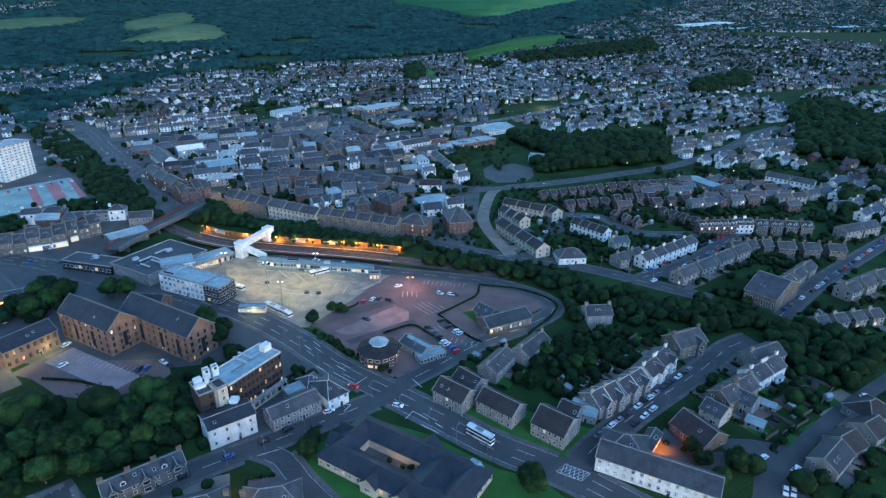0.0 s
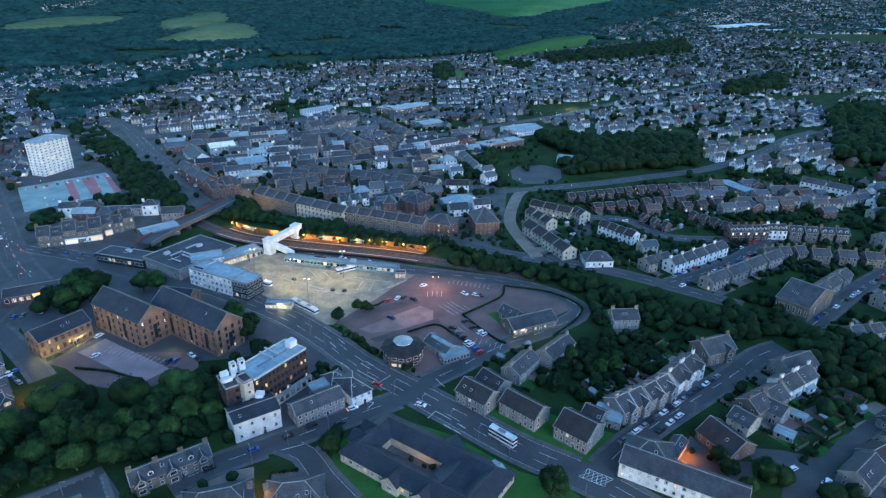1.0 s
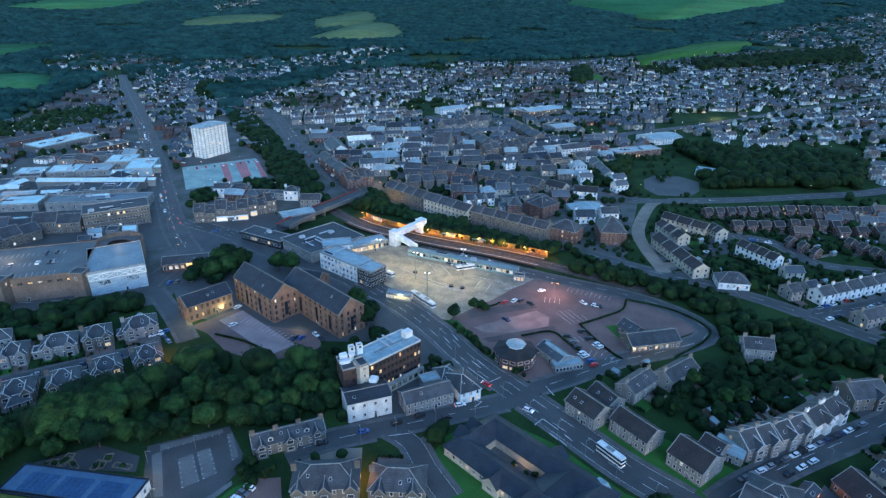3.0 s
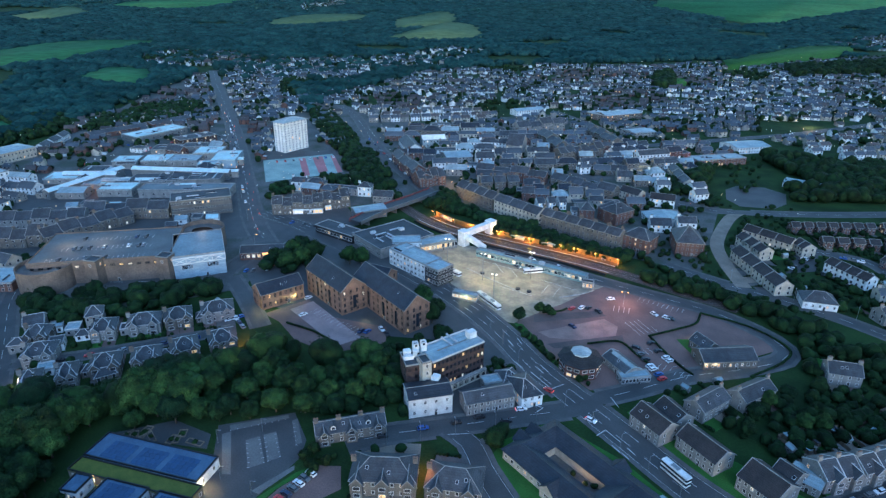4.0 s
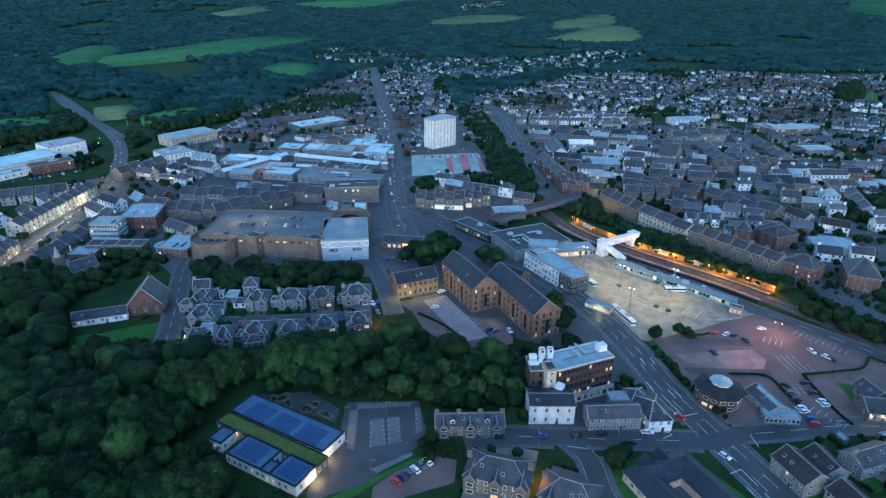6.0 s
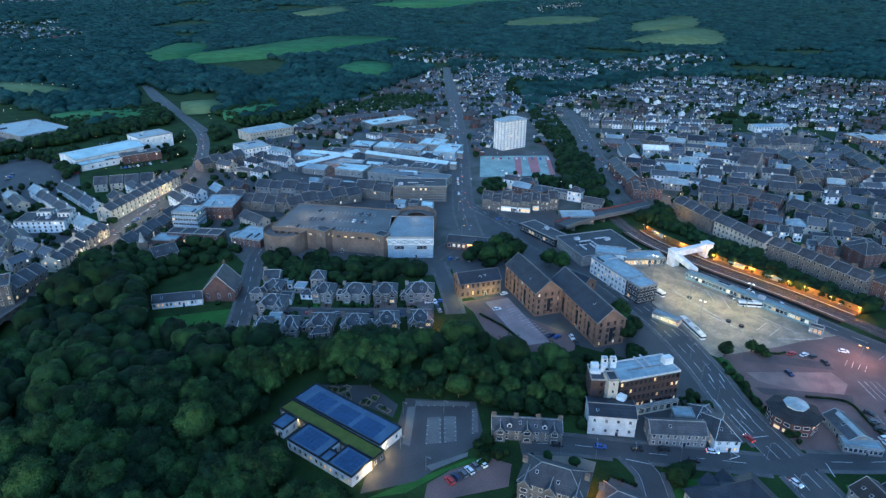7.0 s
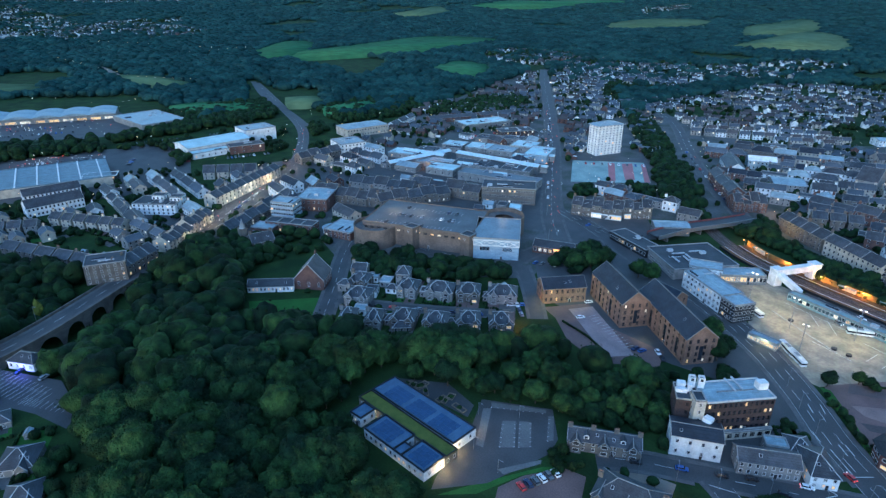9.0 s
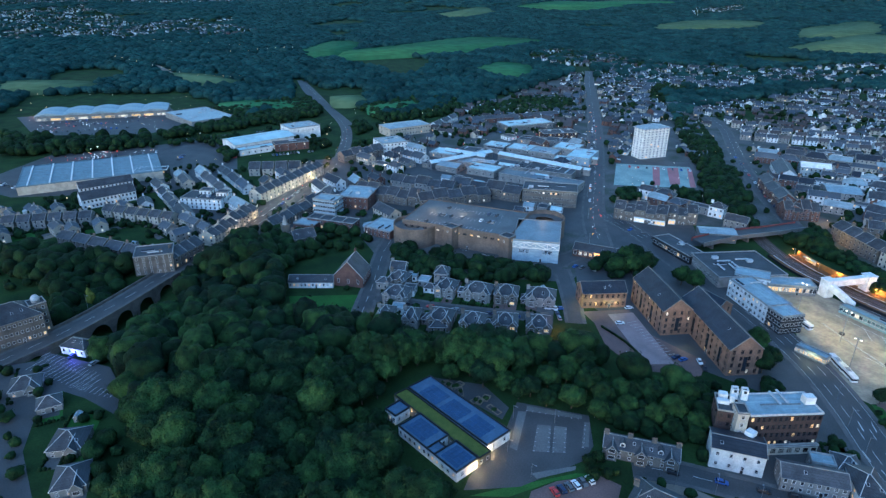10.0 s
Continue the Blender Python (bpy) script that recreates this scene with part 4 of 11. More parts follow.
# ---- more of the town, building by building ----
STONE_T = "sandstone tenement with a slate roof"
RED_T = "red brick block of flats with a slate roof"
WHITE_H = "white rendered house with a slate roof"
row(4, 0, -139.1, 421.0, -29.2, 40.6, 12.0, 9, even=True, label=STONE_T, name="tenement", category="tenement", floors=3, chim=2, fine=False, group="railway tenements")
row(3, 0, -101.8, 400.3, -26.6, 40.6, 11.0, 9.5, even=True, label="pale rendered block of flats with a slate roof", name="tenement", category="block of flats", floors=3, wall=CREAM, fine=False, group="railway tenements", lit=0.02)
row(6, 0, -56.1, 384.0, -20.2, 59.3, 10.0, 9.5, even=True, label=STONE_T, name="tenement", category="tenement", floors=3, chim=2, fine=False, group="railway tenements")
building("flats", RED_T, "block of flats", -17.7, 379.2, -18.9, 17.3, 14.0, 9, "hip", floors=3, wall=RED_BRICK, sash=STONE_TRIM, lit=0.1)
building("flats", RED_T, "block of flats", 9.6, 387.7, 12.0, 16.4, 22.0, 9, "hip", floors=3, wall=RED_BRICK, sash=STONE_TRIM, lit=0.05, bays=6)
building("flats", RED_T, "block of flats", -58.4, 416.9, 15.7, 10.0, 12.0, 9, "hip", floors=3, wall=RED_BRICK, sash=STONE_TRIM)
building("flats", RED_T, "block of flats", -41.2, 424.9, -29.0, 14.6, 14.0, 9, "hip", floors=3, wall=RED_BRICK, sash=STONE_TRIM)
building("flats", RED_T, "block of flats", -37.6, 422.0, 55.5, 18.2, 14.0, 9, "hip", floors=3, wall=RED_BRICK, sash=STONE_TRIM)
building("hall", "white hall with pale metal roof", "hall", -6.7, 434.0, -67.0, 18.9, 26.0, 4, wall=WHITE, top=METAL_ROOF, rise=1.5, fine=False)
building("hall", "grey hall with a flat roof", "hall", -5.6, 437.5, 16.4, 19.1, 20.0, 4, "flat", wall=GREY_RENDER, fine=False)
row(3, 2, -135.5, 458.7, 29.3, 30.5, 11.0, 7.5, label=STONE_T, name="tenement", category="tenement", chim=2, fine=False)
row(3, 3, -86.5, 429.1, 29.2, 21.5, 9.0, 6, label=WHITE_H, wall=WHITE, fine=False)
row(4, 0, -132.9, 486.0, -1.3, 60.0, 11.0, 8, label="red brick shop row with a slate roof", category="shop", name="shop_house", wall=RED_BRICK, fine=False, chim=1)
row(4, 0, -71.0, 478.6, -20.5, 56.0, 11.0, 7, label=STONE_T, name="tenement", category="tenement", fine=False, chim=1)
building("flats", WHITE_H, "block of flats", -10.4, 469.8, 1.6, 17.9, 10.0, 6, wall=WHITE, fine=False, top=SLATE_BROWN)
building("flats", WHITE_H, "block of flats", -33.3, 475.8, -29.7, 17.4, 10.0, 6, wall=CREAM, fine=False, top=SLATE_BROWN)
row(5, 0, -121.6, 601.1, -59.0, 71.5, 14.0, 9, label=STONE_T, name="tenement", category="tenement", floors=3, fine=False, chim=1)
row(6, 0, -93.6, 576.7, 46.2, 49.2, 13.0, 9, label=STONE_T, name="tenement", category="tenement", floors=3, fine=False, chim=1)
row(4, 0, -156.2, 673.6, 50.1, 61.6, 14.0, 9, label=STONE_T, name="tenement", category="tenement", floors=3, fine=False, chim=1, wall=GREY_RENDER)
row(5, 0, -84.0, 659.5, -59.7, 74.0, 12.0, 7.5, label=STONE_T, name="tenement", category="tenement", fine=False, chim=1)
OPEN = [[(-128.0, 628.0), (-142.0, 655.0), (-112.0, 665.0), (-76.0, 606.0), (-94.0, 590.0)], [(-147.0, 449.0), (-150.0, 468.0), (-118.0, 462.0), (-112.0, 440.0), (-128.0, 434.0)]]
sheet("court_lawn", "green lawn in the court of the tenements", OPEN[0], 0.045, LAWN, category="lawn")
building("church", "grey stone church with a steep slate roof", "church", -154.2, 576.3, 2.2, 15.7, 22.0, 9, rise=9, floors=1, bays=3, fine=False, wall=GREY_RENDER)
building("white_terrace", "long white rendered terrace with slate roof", "terrace", -29.0, 599.3, 37.1, 31.7, 10.0, 7, wall=WHITE, fine=False)
row(3, 2, -0.8, 540.0, -71.8, 47.1, 9.0, 6, label=WHITE_H, wall=CREAM, fine=False)
building("fire_station", "red brick depot with pale metal roof", "depot", 28.2, 612.7, 35.7, 50.4, 16.0, 6, "flat", wall=RED_BRICK, top=METAL_ROOF, fine=False, lit=0.3)
building("supermarket", "white supermarket with pale metal roof", "supermarket", 54.3, 678.5, 36.6, 39.2, 26.0, 6, wall=WHITE, top=METAL_ROOF, fine=False, rise=2)
building("garage", "grey car showroom with dark flat roof", "showroom", -54.5, 702.0, -44.5, 24.4, 24.0, 5, "flat", wall=GREY_RENDER, fine=False)
building("garage", "grey metal-roofed car showroom", "showroom", -50.2, 701.7, 41.4, 28.3, 20.0, 5, wall=GREY_RENDER, top=METAL_ROOF, rise=1.5, fine=False)
building("school", "brick school block with a flat pale roof", "school", -103.1, 773.1, -27.4, 28.7, 22.0, 7, "flat", wall=SANDSTONE, top=METAL_ROOF, fine=False, lit=0.1)
building("school", "brick school block with a curved pale roof", "school", -84.0, 784.4, 45.8, 53.8, 24.0, 7, wall=SANDSTONE, top=METAL_ROOF, fine=False, lit=0.3, rise=2)
building("white_hall", "white hall with pale roof", "hall", -193.2, 763.5, 46.8, 40.6, 16.0, 6, wall=WHITE, fine=False, top=METAL_ROOF, rise=2)
building("white_hall", "white rendered block with flat roof", "hall", -255.3, 627.0, 30.7, 20.9, 14.0, 8, "flat", wall=WHITE, fine=False)
building("theatre", "blue grey hall with a rounded white roof", "hall", -239.1, 566.9, 33.5, 23.7, 16.0, 8, wall=METAL_ROOF, top=WHITE, fine=False, rise=3)
row(4, 0, -218.3, 469.9, -47.4, 78.8, 12.0, 8, label="red brick shop row with a slate roof", category="shop", name="shop_house", wall=RED_BRICK, fine=False, chim=1, lit=0.15)
row(4, 0, -192.1, 447.4, 46.4, 23.2, 14.0, 8, label="red brick shop row with a slate roof", category="shop", name="shop_house", wall=RED_BRICK, fine=False, chim=1, floors=3)
building("shed", "grey shed with pale metal roof", "shed", -198.4, 526.9, 36.9, 24.5, 24.0, 5, wall=GREY_RENDER, top=METAL_ROOF, fine=False, rise=2)
building("shed", "white walled shed with slate roof", "shed", -253.4, 544.1, -53.5, 41.5, 16.0, 5, wall=WHITE, fine=False)
building("health_centre", "long white single-storey hall", "hall", 93.4, 563.5, -15.6, 26.1, 16.0, 4, wall=WHITE, top=METAL_ROOF, fine=False, rise=1)
row(2, 2, 285.3, 487.2, -41.4, 36.0, 9.0, 6.5, label="white rendered block of flats", name="flats", category="block of flats", wall=WHITE, fine=False)
building("long_hall", "long hall with a pale roof", "hall", 215.1, 486.9, -65.0, 28.4, 12.0, 4, wall=GREY_RENDER, top=METAL_ROOF, fine=False, rise=1)
ES = "brown brick estate house with a dark tiled roof"
row(7, 3, 99.9, 459.4, 20.6, 55.4, 7.0, 4.6, label=ES, wall=RED_BRICK, top=SLATE_BROWN, fine=False, group="estate houses")
row(7, 3, 160.9, 479.1, 13.1, 60.2, 7.0, 4.6, label=ES, wall=RED_BRICK, top=SLATE_BROWN, fine=False, group="estate houses", lit=0.15)
row(4, 3, 106.3, 432.5, 14.1, 34.0, 7.0, 4.6, label=ES, wall=RED_BRICK, top=SLATE_BROWN, fine=False, group="estate houses")
row(4, 4, 144.3, 445.1, 10.9, 32.2, 7.0, 4.6, label=ES, wall=RED_BRICK, top=SLATE_BROWN, fine=False, group="estate houses")
row(3, 6, 127.0, 400.0, -53.1, 21.5, 7.0, 4.6, label=ES, wall=RED_BRICK, top=SLATE_BROWN, fine=False, group="estate houses")
row(4, 4, 165.6, 405.6, -50.6, 28.3, 7.0, 4.6, label=ES, wall=RED_BRICK, top=SLATE_BROWN, fine=False, group="estate houses")
row(3, 6, 171.1, 440.4, 19.5, 33.2, 7.0, 4.6, label=ES, wall=RED_BRICK, top=SLATE_BROWN, fine=False, group="estate houses")
WH = "white rendered estate house with a dark tiled roof"
row(4, 0, 97.7, 379.0, -48.5, 26.3, 9.0, 6, label=WH, wall=WHITE, top=SLATE_BROWN, fine=False, group="white estate houses")
row(3, 0, 58.8, 419.2, -31.2, 30.9, 9.0, 6, label=WH, wall=CREAM, top=SLATE_BROWN, fine=False, group="white estate houses", lit=0.2)
row(2, 0, 77.6, 409.7, -61.2, 10.4, 9.0, 6, label=WH, wall=CREAM, top=SLATE_BROWN, fine=False, group="white estate houses")
row(4, 1, 50.4, 364.0, -64.0, 48.5, 10.0, 6, label=WH, wall=CREAM, top=SLATE_BROWN, fine=False, group="white estate houses")
row(3, 2, 49.1, 400.3, -59.9, 25.3, 9.0, 6, label=WH, wall=CREAM, top=SLATE_BROWN, fine=False, group="white estate houses")
building("bungalow", "white bungalow with a hipped slate roof", "house", 76.4, 338.0, 6.6, 16.5, 12.0, 4.2, "hip", wall=WHITE, floors=1)
row(5, 1, 136.3, 343.4, 36.0, 50.2, 9.0, 6, label=WHITE_H, wall=WHITE, fine=False, chim=1, group="lane houses")
row(2, 5, 109.8, 334.6, 31.8, 19.0, 9.0, 5.5, label=WHITE_H, wall=GREY_RENDER, fine=False, chim=1, group="lane houses")
row(5, 0.5, 182.1, 384.1, 6.1, 25.5, 9.0, 6.5, label="red sandstone villa with a slate roof and bay windows", wall=RED_BRICK, fine=False, chim=1, group="hill villas", dormers=2)
row(2, 0.5, 201.5, 387.6, 1.4, 12.2, 9.0, 6.5, label="pale blue painted house with dormers", wall=WHITE, fine=False, chim=1, group="hill villas", dormers=2)
row(4, 2, 227.7, 385.4, -5.3, 36.1, 9.0, 6, label="sandstone villa with a slate roof and dormers", fine=False, chim=1, group="hill villas", dormers=2)
row(2, 2, 275.9, 381.8, 20.3, 30.8, 10.0, 6, label="long low grey hall with a slate roof", name="hall", category="hall", wall=GREY_RENDER, fine=False)
row(3, 4, 190.8, 351.9, 8.7, 26.4, 9.0, 5.5, label="sandstone villa with a slate roof", fine=False, chim=2, group="hill villas")
row(3, 5, 226.3, 348.4, -6.3, 39.2, 9.0, 5.5, label="sandstone villa with a slate roof", fine=False, chim=2, group="hill villas")
row(4, 3, 157.7, 327.7, 35.7, 68.2, 9.0, 5.5, label="slate roofed house beside the lane", wall=GREY_RENDER, fine=False, chim=1, group="lane houses")
building("church", "grey stone church with a slate roof and lower aisle", "church", 174.0, 290.0, -48.2, 16.2, 29.3, 8, floors=1, bays=6, ends=2, wall=SANDSTONE, rise=6, wh=3.2)
row(3, 4, 198.4, 311.8, 40.9, 38.9, 8.5, 5, label="grey rendered house with a slate roof", wall=GREY_RENDER, chim=1, fine=False)
row(4, 4, 198.3, 264.0, 13.3, 37.7, 8.5, 4.6, label="grey rendered house with a slate roof", wall=GREY_RENDER, chim=1, fine=False, lit=0.15)
row(3, 5, 230.2, 301.7, 30.9, 40.3, 10.0, 5.5, label=WHITE_H, wall=GREY_RENDER, chim=1, fine=False)

# ---- terrace street ----
building("inn", "white rendered inn of two storeys with a slate roof", "inn", 72.9, 159.9, -27.3, 39.4, 11.0, 6.2, wall=WHITE, bays=14, lit=0.12, rise=3.4)
building("inn_wing", "rear wing of the inn with a hipped slate roof", "inn", 64.4, 169.6, -15.1, 15.7, 14.5, 6.2, "hip", wall=WHITE, bays=4, lit=0.1)
VT = "stone terraced villa with a slate roof and chimneys"
row(2, 0.3, 62.9, 198.8, 34.4, 13.8, 11.0, 6, label=VT, chim=1, cross=1, wall=GREY_RENDER, trim=FRAME, group="terrace street")
row(2, 0.3, 75.7, 207.5, 38.1, 14.7, 10.0, 6, label=VT, chim=1, wall=GREY_RENDER, cross=1, trim=FRAME, group="terrace street")
row(2, 0.3, 90.3, 221.4, 46.2, 20.9, 10.0, 6, label="white painted terraced villa with a slate roof", wall=WHITE, chim=2, cross=1, group="terrace street")
building("villa", "stone villa with steep gables and slate roof", "house", 110.3, 240.6, 25.0, 15.9, 12.0, 6, chim=2, cross=1, wall=SANDSTONE)
building("villa", "stone villa with steep gables and slate roof", "house", 76.4, 266.6, 6.3, 12.8, 10.0, 5.5, chim=2, wall=GREY_RENDER)
row(2, 1, 117.1, 203.9, 33.4, 20.0, 10.0, 5.5, label="slate roofed house with stone walls", chim=2, wall=SANDSTONE, group="terrace street")
row(2, 1, 135.5, 218.7, 33.9, 19.9, 10.0, 5.5, label="slate roofed house with stone walls", chim=2, wall=WHITE, group="terrace street")
building("garage", "pink-walled workshop with a slate roof", "workshop", 105.6, 192.4, -51.2, 8.5, 9.0, 4.5, wall=CREAM)
building("garage", "low workshop with a brown tiled roof", "workshop", 95.0, 181.7, -60.3, 15.3, 12.9, 3.6, wall=BROWN_BRICK, top=SLATE_BROWN, floors=1, bays=4, lit=0)
building("outbuilding", "small cream outbuilding behind the inn", "outbuilding", 75.4, 176.3, 53.9, 11.4, 5.0, 3.2, wall=CREAM, floors=1, bays=3, rise=1.2, lit=0)
building("house", "slate roofed house at the end of the terrace street", "house", 141.3, 230.6, 26.6, 17.0, 11.0, 5, chim=1, wall=GREY_RENDER)
building("house", "slate roofed cottage with a rear extension", "house", 119.8, 199.6, -48.5, 9.4, 9.0, 4.5, wall=GREY_RENDER, chim=1)
building("garden_shed", "white garden shed with a pale roof", "shed", 141.4, 217.8, 20.9, 4.5, 5.0, 2.4, wall=WHITE, top=METAL_ROOF, floors=1, bays=1, ends=1, rise=0.8, fine=False)
building("garden_shed", "long garage with a pale sheet roof", "shed", 138.3, 221.7, 36.4, 11.3, 6.0, 2.6, wall=GREY_RENDER, top=METAL_ROOF, floors=1, bays=2, ends=1, rise=0.6, fine=False)
building("garden_shed", "low lean-to shed with a pale roof", "shed", 119.2, 187.9, -39.9, 6.4, 5.0, 2.4, wall=GREY_RENDER, top=METAL_ROOF, floors=1, bays=2, ends=1, rise=0.6, fine=False)
building("garden_shed", "low shed with a pale roof in a garden", "shed", 128.9, 198.9, -38.8, 6.5, 4.0, 2.4, wall=GREY_RENDER, top=METAL_ROOF, floors=1, bays=2, ends=1, rise=0.6, fine=False)
building("house", "dark roofed bungalow in the trees", "house", 166.2, 194.2, 24.0, 15.0, 12.0, 4, "hip", wall=GREY_RENDER, top=SLATE_BROWN, floors=1)
building("shed", "grey shed with pale blue metal roof", "shed", 55.5, 193.7, -22.2, 10.0, 9.0, 3.5, wall=GREY_RENDER, top=METAL_ROOF, rise=1)
building("house", "low dark-roofed house with rendered walls by the lane", "house", 135.5, 167.5, 40.0, 15.0, 10.0, 4.2, wall=GREY_RENDER, top=SLATE_DARK)
row(2, 6, 152.8, 180.1, 29.4, 24.7, 11.0, 3.4, label="brown roofed house with rendered walls", wall=GREY_RENDER, top=SLATE_BROWN, group="outer houses")
# houses below the lower road
building("villa", "large stone villa with a hipped slate roof", "house", -75.8, 139.6, 19.4, 21.6, 13.0, 6.5, "hip", cross=3, wall=SANDSTONE, chim=2, bays=7, lit=0.15)
building("villa", "large stone villa with a hipped slate roof", "house", -52.9, 145.1, 12.4, 18.2, 12.0, 6, "hip", cross=2, wall=SANDSTONE, chim=1, bays=6)

# ---- villas by the wood ----
V = "sandstone villa with a hipped slate roof, white ridges and bay fronts"
row(1, 0, -262.2, 156.5, 33.5, 10.3, 10.0, 5.3, roof="hip", rise=3.4, label=V, chim=1, group="wood villas", name="villa", cross=2, trim=FRAME)
row(1, 0, -239.0, 171.9, 39.4, 10.9, 11.0, 5.5, roof="hip", rise=3.4, label=V, chim=1, group="wood villas", name="villa", cross=2, trim=FRAME, wall=GREY_RENDER)
row(1, 0, -225.9, 183.3, 38.0, 14.6, 11.0, 5.5, roof="hip", rise=3.4, label=V, chim=1, group="wood villas", name="villa", cross=2, trim=FRAME, wall=GREY_RENDER)
row(1, 0, -215.4, 193.7, 44.3, 12.4, 11.0, 5.5, roof="hip", rise=3.4, label=V, chim=1, group="wood villas", name="villa", cross=2, trim=FRAME)
row(1, 0, -202.6, 206.4, 42.8, 15.0, 11.0, 5.5, roof="hip", rise=3.4, label=V, chim=1, group="wood villas", name="villa", cross=2, trim=FRAME, wall=GREY_RENDER, lit=0.2)
row(1, 0, -247.7, 146.3, 38.0, 12.8, 11.0, 5.3, roof="hip", rise=3.4, label=V, chim=1, group="wood villas", name="villa", cross=2, trim=FRAME, wall=GREY_RENDER)
row(2, 5, -227.5, 135.0, 45.8, 20.9, 11.0, 5.3, roof="hip", rise=3.4, label=V, chim=1, group="wood villas", name="villa", cross=2, trim=FRAME, wall=GREY_RENDER)
row(2, 4, -208.3, 156.3, 40.9, 27.8, 11.0, 5.5, roof="hip", rise=3.4, label=V, chim=1, group="wood villas", name="villa", cross=2, trim=FRAME)
row(2, 4, -187.6, 179.7, 48.1, 27.8, 11.0, 5.5, roof="hip", rise=3.4, label=V, chim=1, group="wood villas", name="villa", cross=2, trim=FRAME, lit=0.2)
for vx, vy, vr, vl, vw, vh, wl, tp in ((-245.6, 165.8, 40, 6.5, 5.0, 3.0, WHITE, SLATE), (-231.8, 177.6, 40, 5.0, 6.0, 3.0, GREY_RENDER, FELT), (-207.2, 200.4, 42, 5.5, 5.0, 3.0, SANDSTONE, SLATE), (-219.0, 146.4, 45, 6.0, 5.5, 3.2, SANDSTONE, SLATE),
                                       (-198.0, 167.5, 44, 5.5, 5.5, 3.2, WHITE, SLATE), (-254.5, 168.0, 38, 6.0, 7.0, 3.0, GREY_RENDER, METAL_ROOF), (-262.9, 147.2, 36, 7.0, 6.0, 4.8, GREY_RENDER, SLATE), (-236.4, 139.9, 45, 6.0, 6.0, 3.0, WHITE, METAL_ROOF)):
    building("house_wing", "low outbuilding between the villas", "house wing", vx, vy, vr, vl, vw, vh, "hip" if tp is SLATE else "flat", floors=1, bays=2, ends=1, wall=wl, top=tp, trim=FRAME, fine=False, rise=1.8, door=False)
building("church_hall", "red stone church hall with a steep slate roof", "church hall", -280.5, 136.9, -45.5, 14.8, 16.6, 6, rise=9, wall=RED_BRICK, floors=1, bays=5, ends=3, wh=2.6, trim=FRAME, chim=1)
building("house_wing", "low front wing of a villa with a hipped slate roof", "house wing", -210.7, 146.9, 55.4, 8.6, 6.0, 3, "hip", floors=1, bays=3, trim=FRAME, chim=0, wall=SANDSTONE, fine=False)
building("house_wing", "low front wing of a villa with a hipped slate roof", "house wing", -189.8, 171.9, 44.2, 9.9, 5.0, 3, "hip", floors=1, bays=3, trim=FRAME, wall=SANDSTONE, fine=False)
building("house_wing", "white flat-roofed side wing of a villa", "house wing", -250.0, 155.5, 44.4, 6.4, 8.0, 3.4, "flat", floors=1, bays=2, wall=WHITE, fine=False)
building("house_wing", "small outhouse with a pale sheet roof", "outhouse", -263.2, 165.9, 41.4, 5.6, 6.0, 3, "flat", floors=1, bays=2, wall=WHITE, top=METAL_ROOF, fine=False)
building("villa", "grey stone villa with a hipped slate roof behind the row", "house", -249.8, 176.4, 45.0, 7.5, 9.0, 8, "hip", floors=2, bays=3, wall=GREY_RENDER, trim=FRAME, fine=False)
building("villa", "stone villa with a slate roof at the head of the lane", "house", -270.7, 161.4, 45.5, 8.4, 9.0, 6.5, floors=2, bays=3, wall=GREY_RENDER, trim=FRAME, fine=False, chim=1)
building("bowling_club", "long low white clubhouse by the green", "clubhouse", -288.6, 116.3, 55.5, 24.2, 8.0, 3.5, floors=1, wall=WHITE, lit=0.4, bays=12)
building("house", "slate roofed manse in the trees", "house", -345.8, 135.8, 82.0, 13.7, 12.0, 6, chim=2)

# ---- school with solar panels ----
GREEN_ROOF = paint("sedum_roof", (0.115, 0.13, 0.03), 0.95, (0.08, 0.10, 0.024), 0.3, 3, 0.3, spec=0.1)
SOLAR_ROOF = paint("dark_blue_roof", (0.085, 0.125, 0.20), 0.5, (0.06, 0.09, 0.15), 0.2, 2, 0.05)
building("school_wing", "long single-storey school wing with dark blue panelled roof", "school", -153.3, 115.6, 6.5, 44.8, 11.9, 3.9, "flat", wall=WHITE, top=SOLAR_ROOF, floors=1, bays=16, lit=0.2, trim=DARK_METAL, clutter=False)
for ox, oy, wl, ww_ in ((-7.7, 0, 16.0, 10.6), (2.3, -2.55, 4.0, 5.5), (10.0, 0, 11.4, 10.6)):
    sc, ss = math.cos(radians(6.8)), math.sin(radians(6.8))
    building("school_wing", "low white school wing with a dark blue panelled roof", "school", -142.1 + sc * ox - ss * oy, 98.9 + ss * ox + sc * oy, 6.8, wl, ww_, 4, "flat", wall=WHITE, top=SOLAR_ROOF, floors=1, bays=max(2, int(wl / 2.3)), lit=0.3, trim=DARK_METAL, clutter=False, door=False)
building("school_wing", "short white school wing with blue roof", "school", -165.9, 96.8, 9.6, 6.0, 7.3, 4, "flat", wall=WHITE, top=SOLAR_ROOF, floors=1, bays=3, lit=0.2, trim=DARK_METAL, clutter=False)
building("green_roof_hall", "school hall with a green planted roof", "school", -150.9, 106.0, 6.2, 47.5, 6.3, 3.6, "flat", wall=SANDSTONE, top=GREEN_ROOF, floors=1, bays=12, lit=0.2, trim=DARK_METAL, clutter=False)

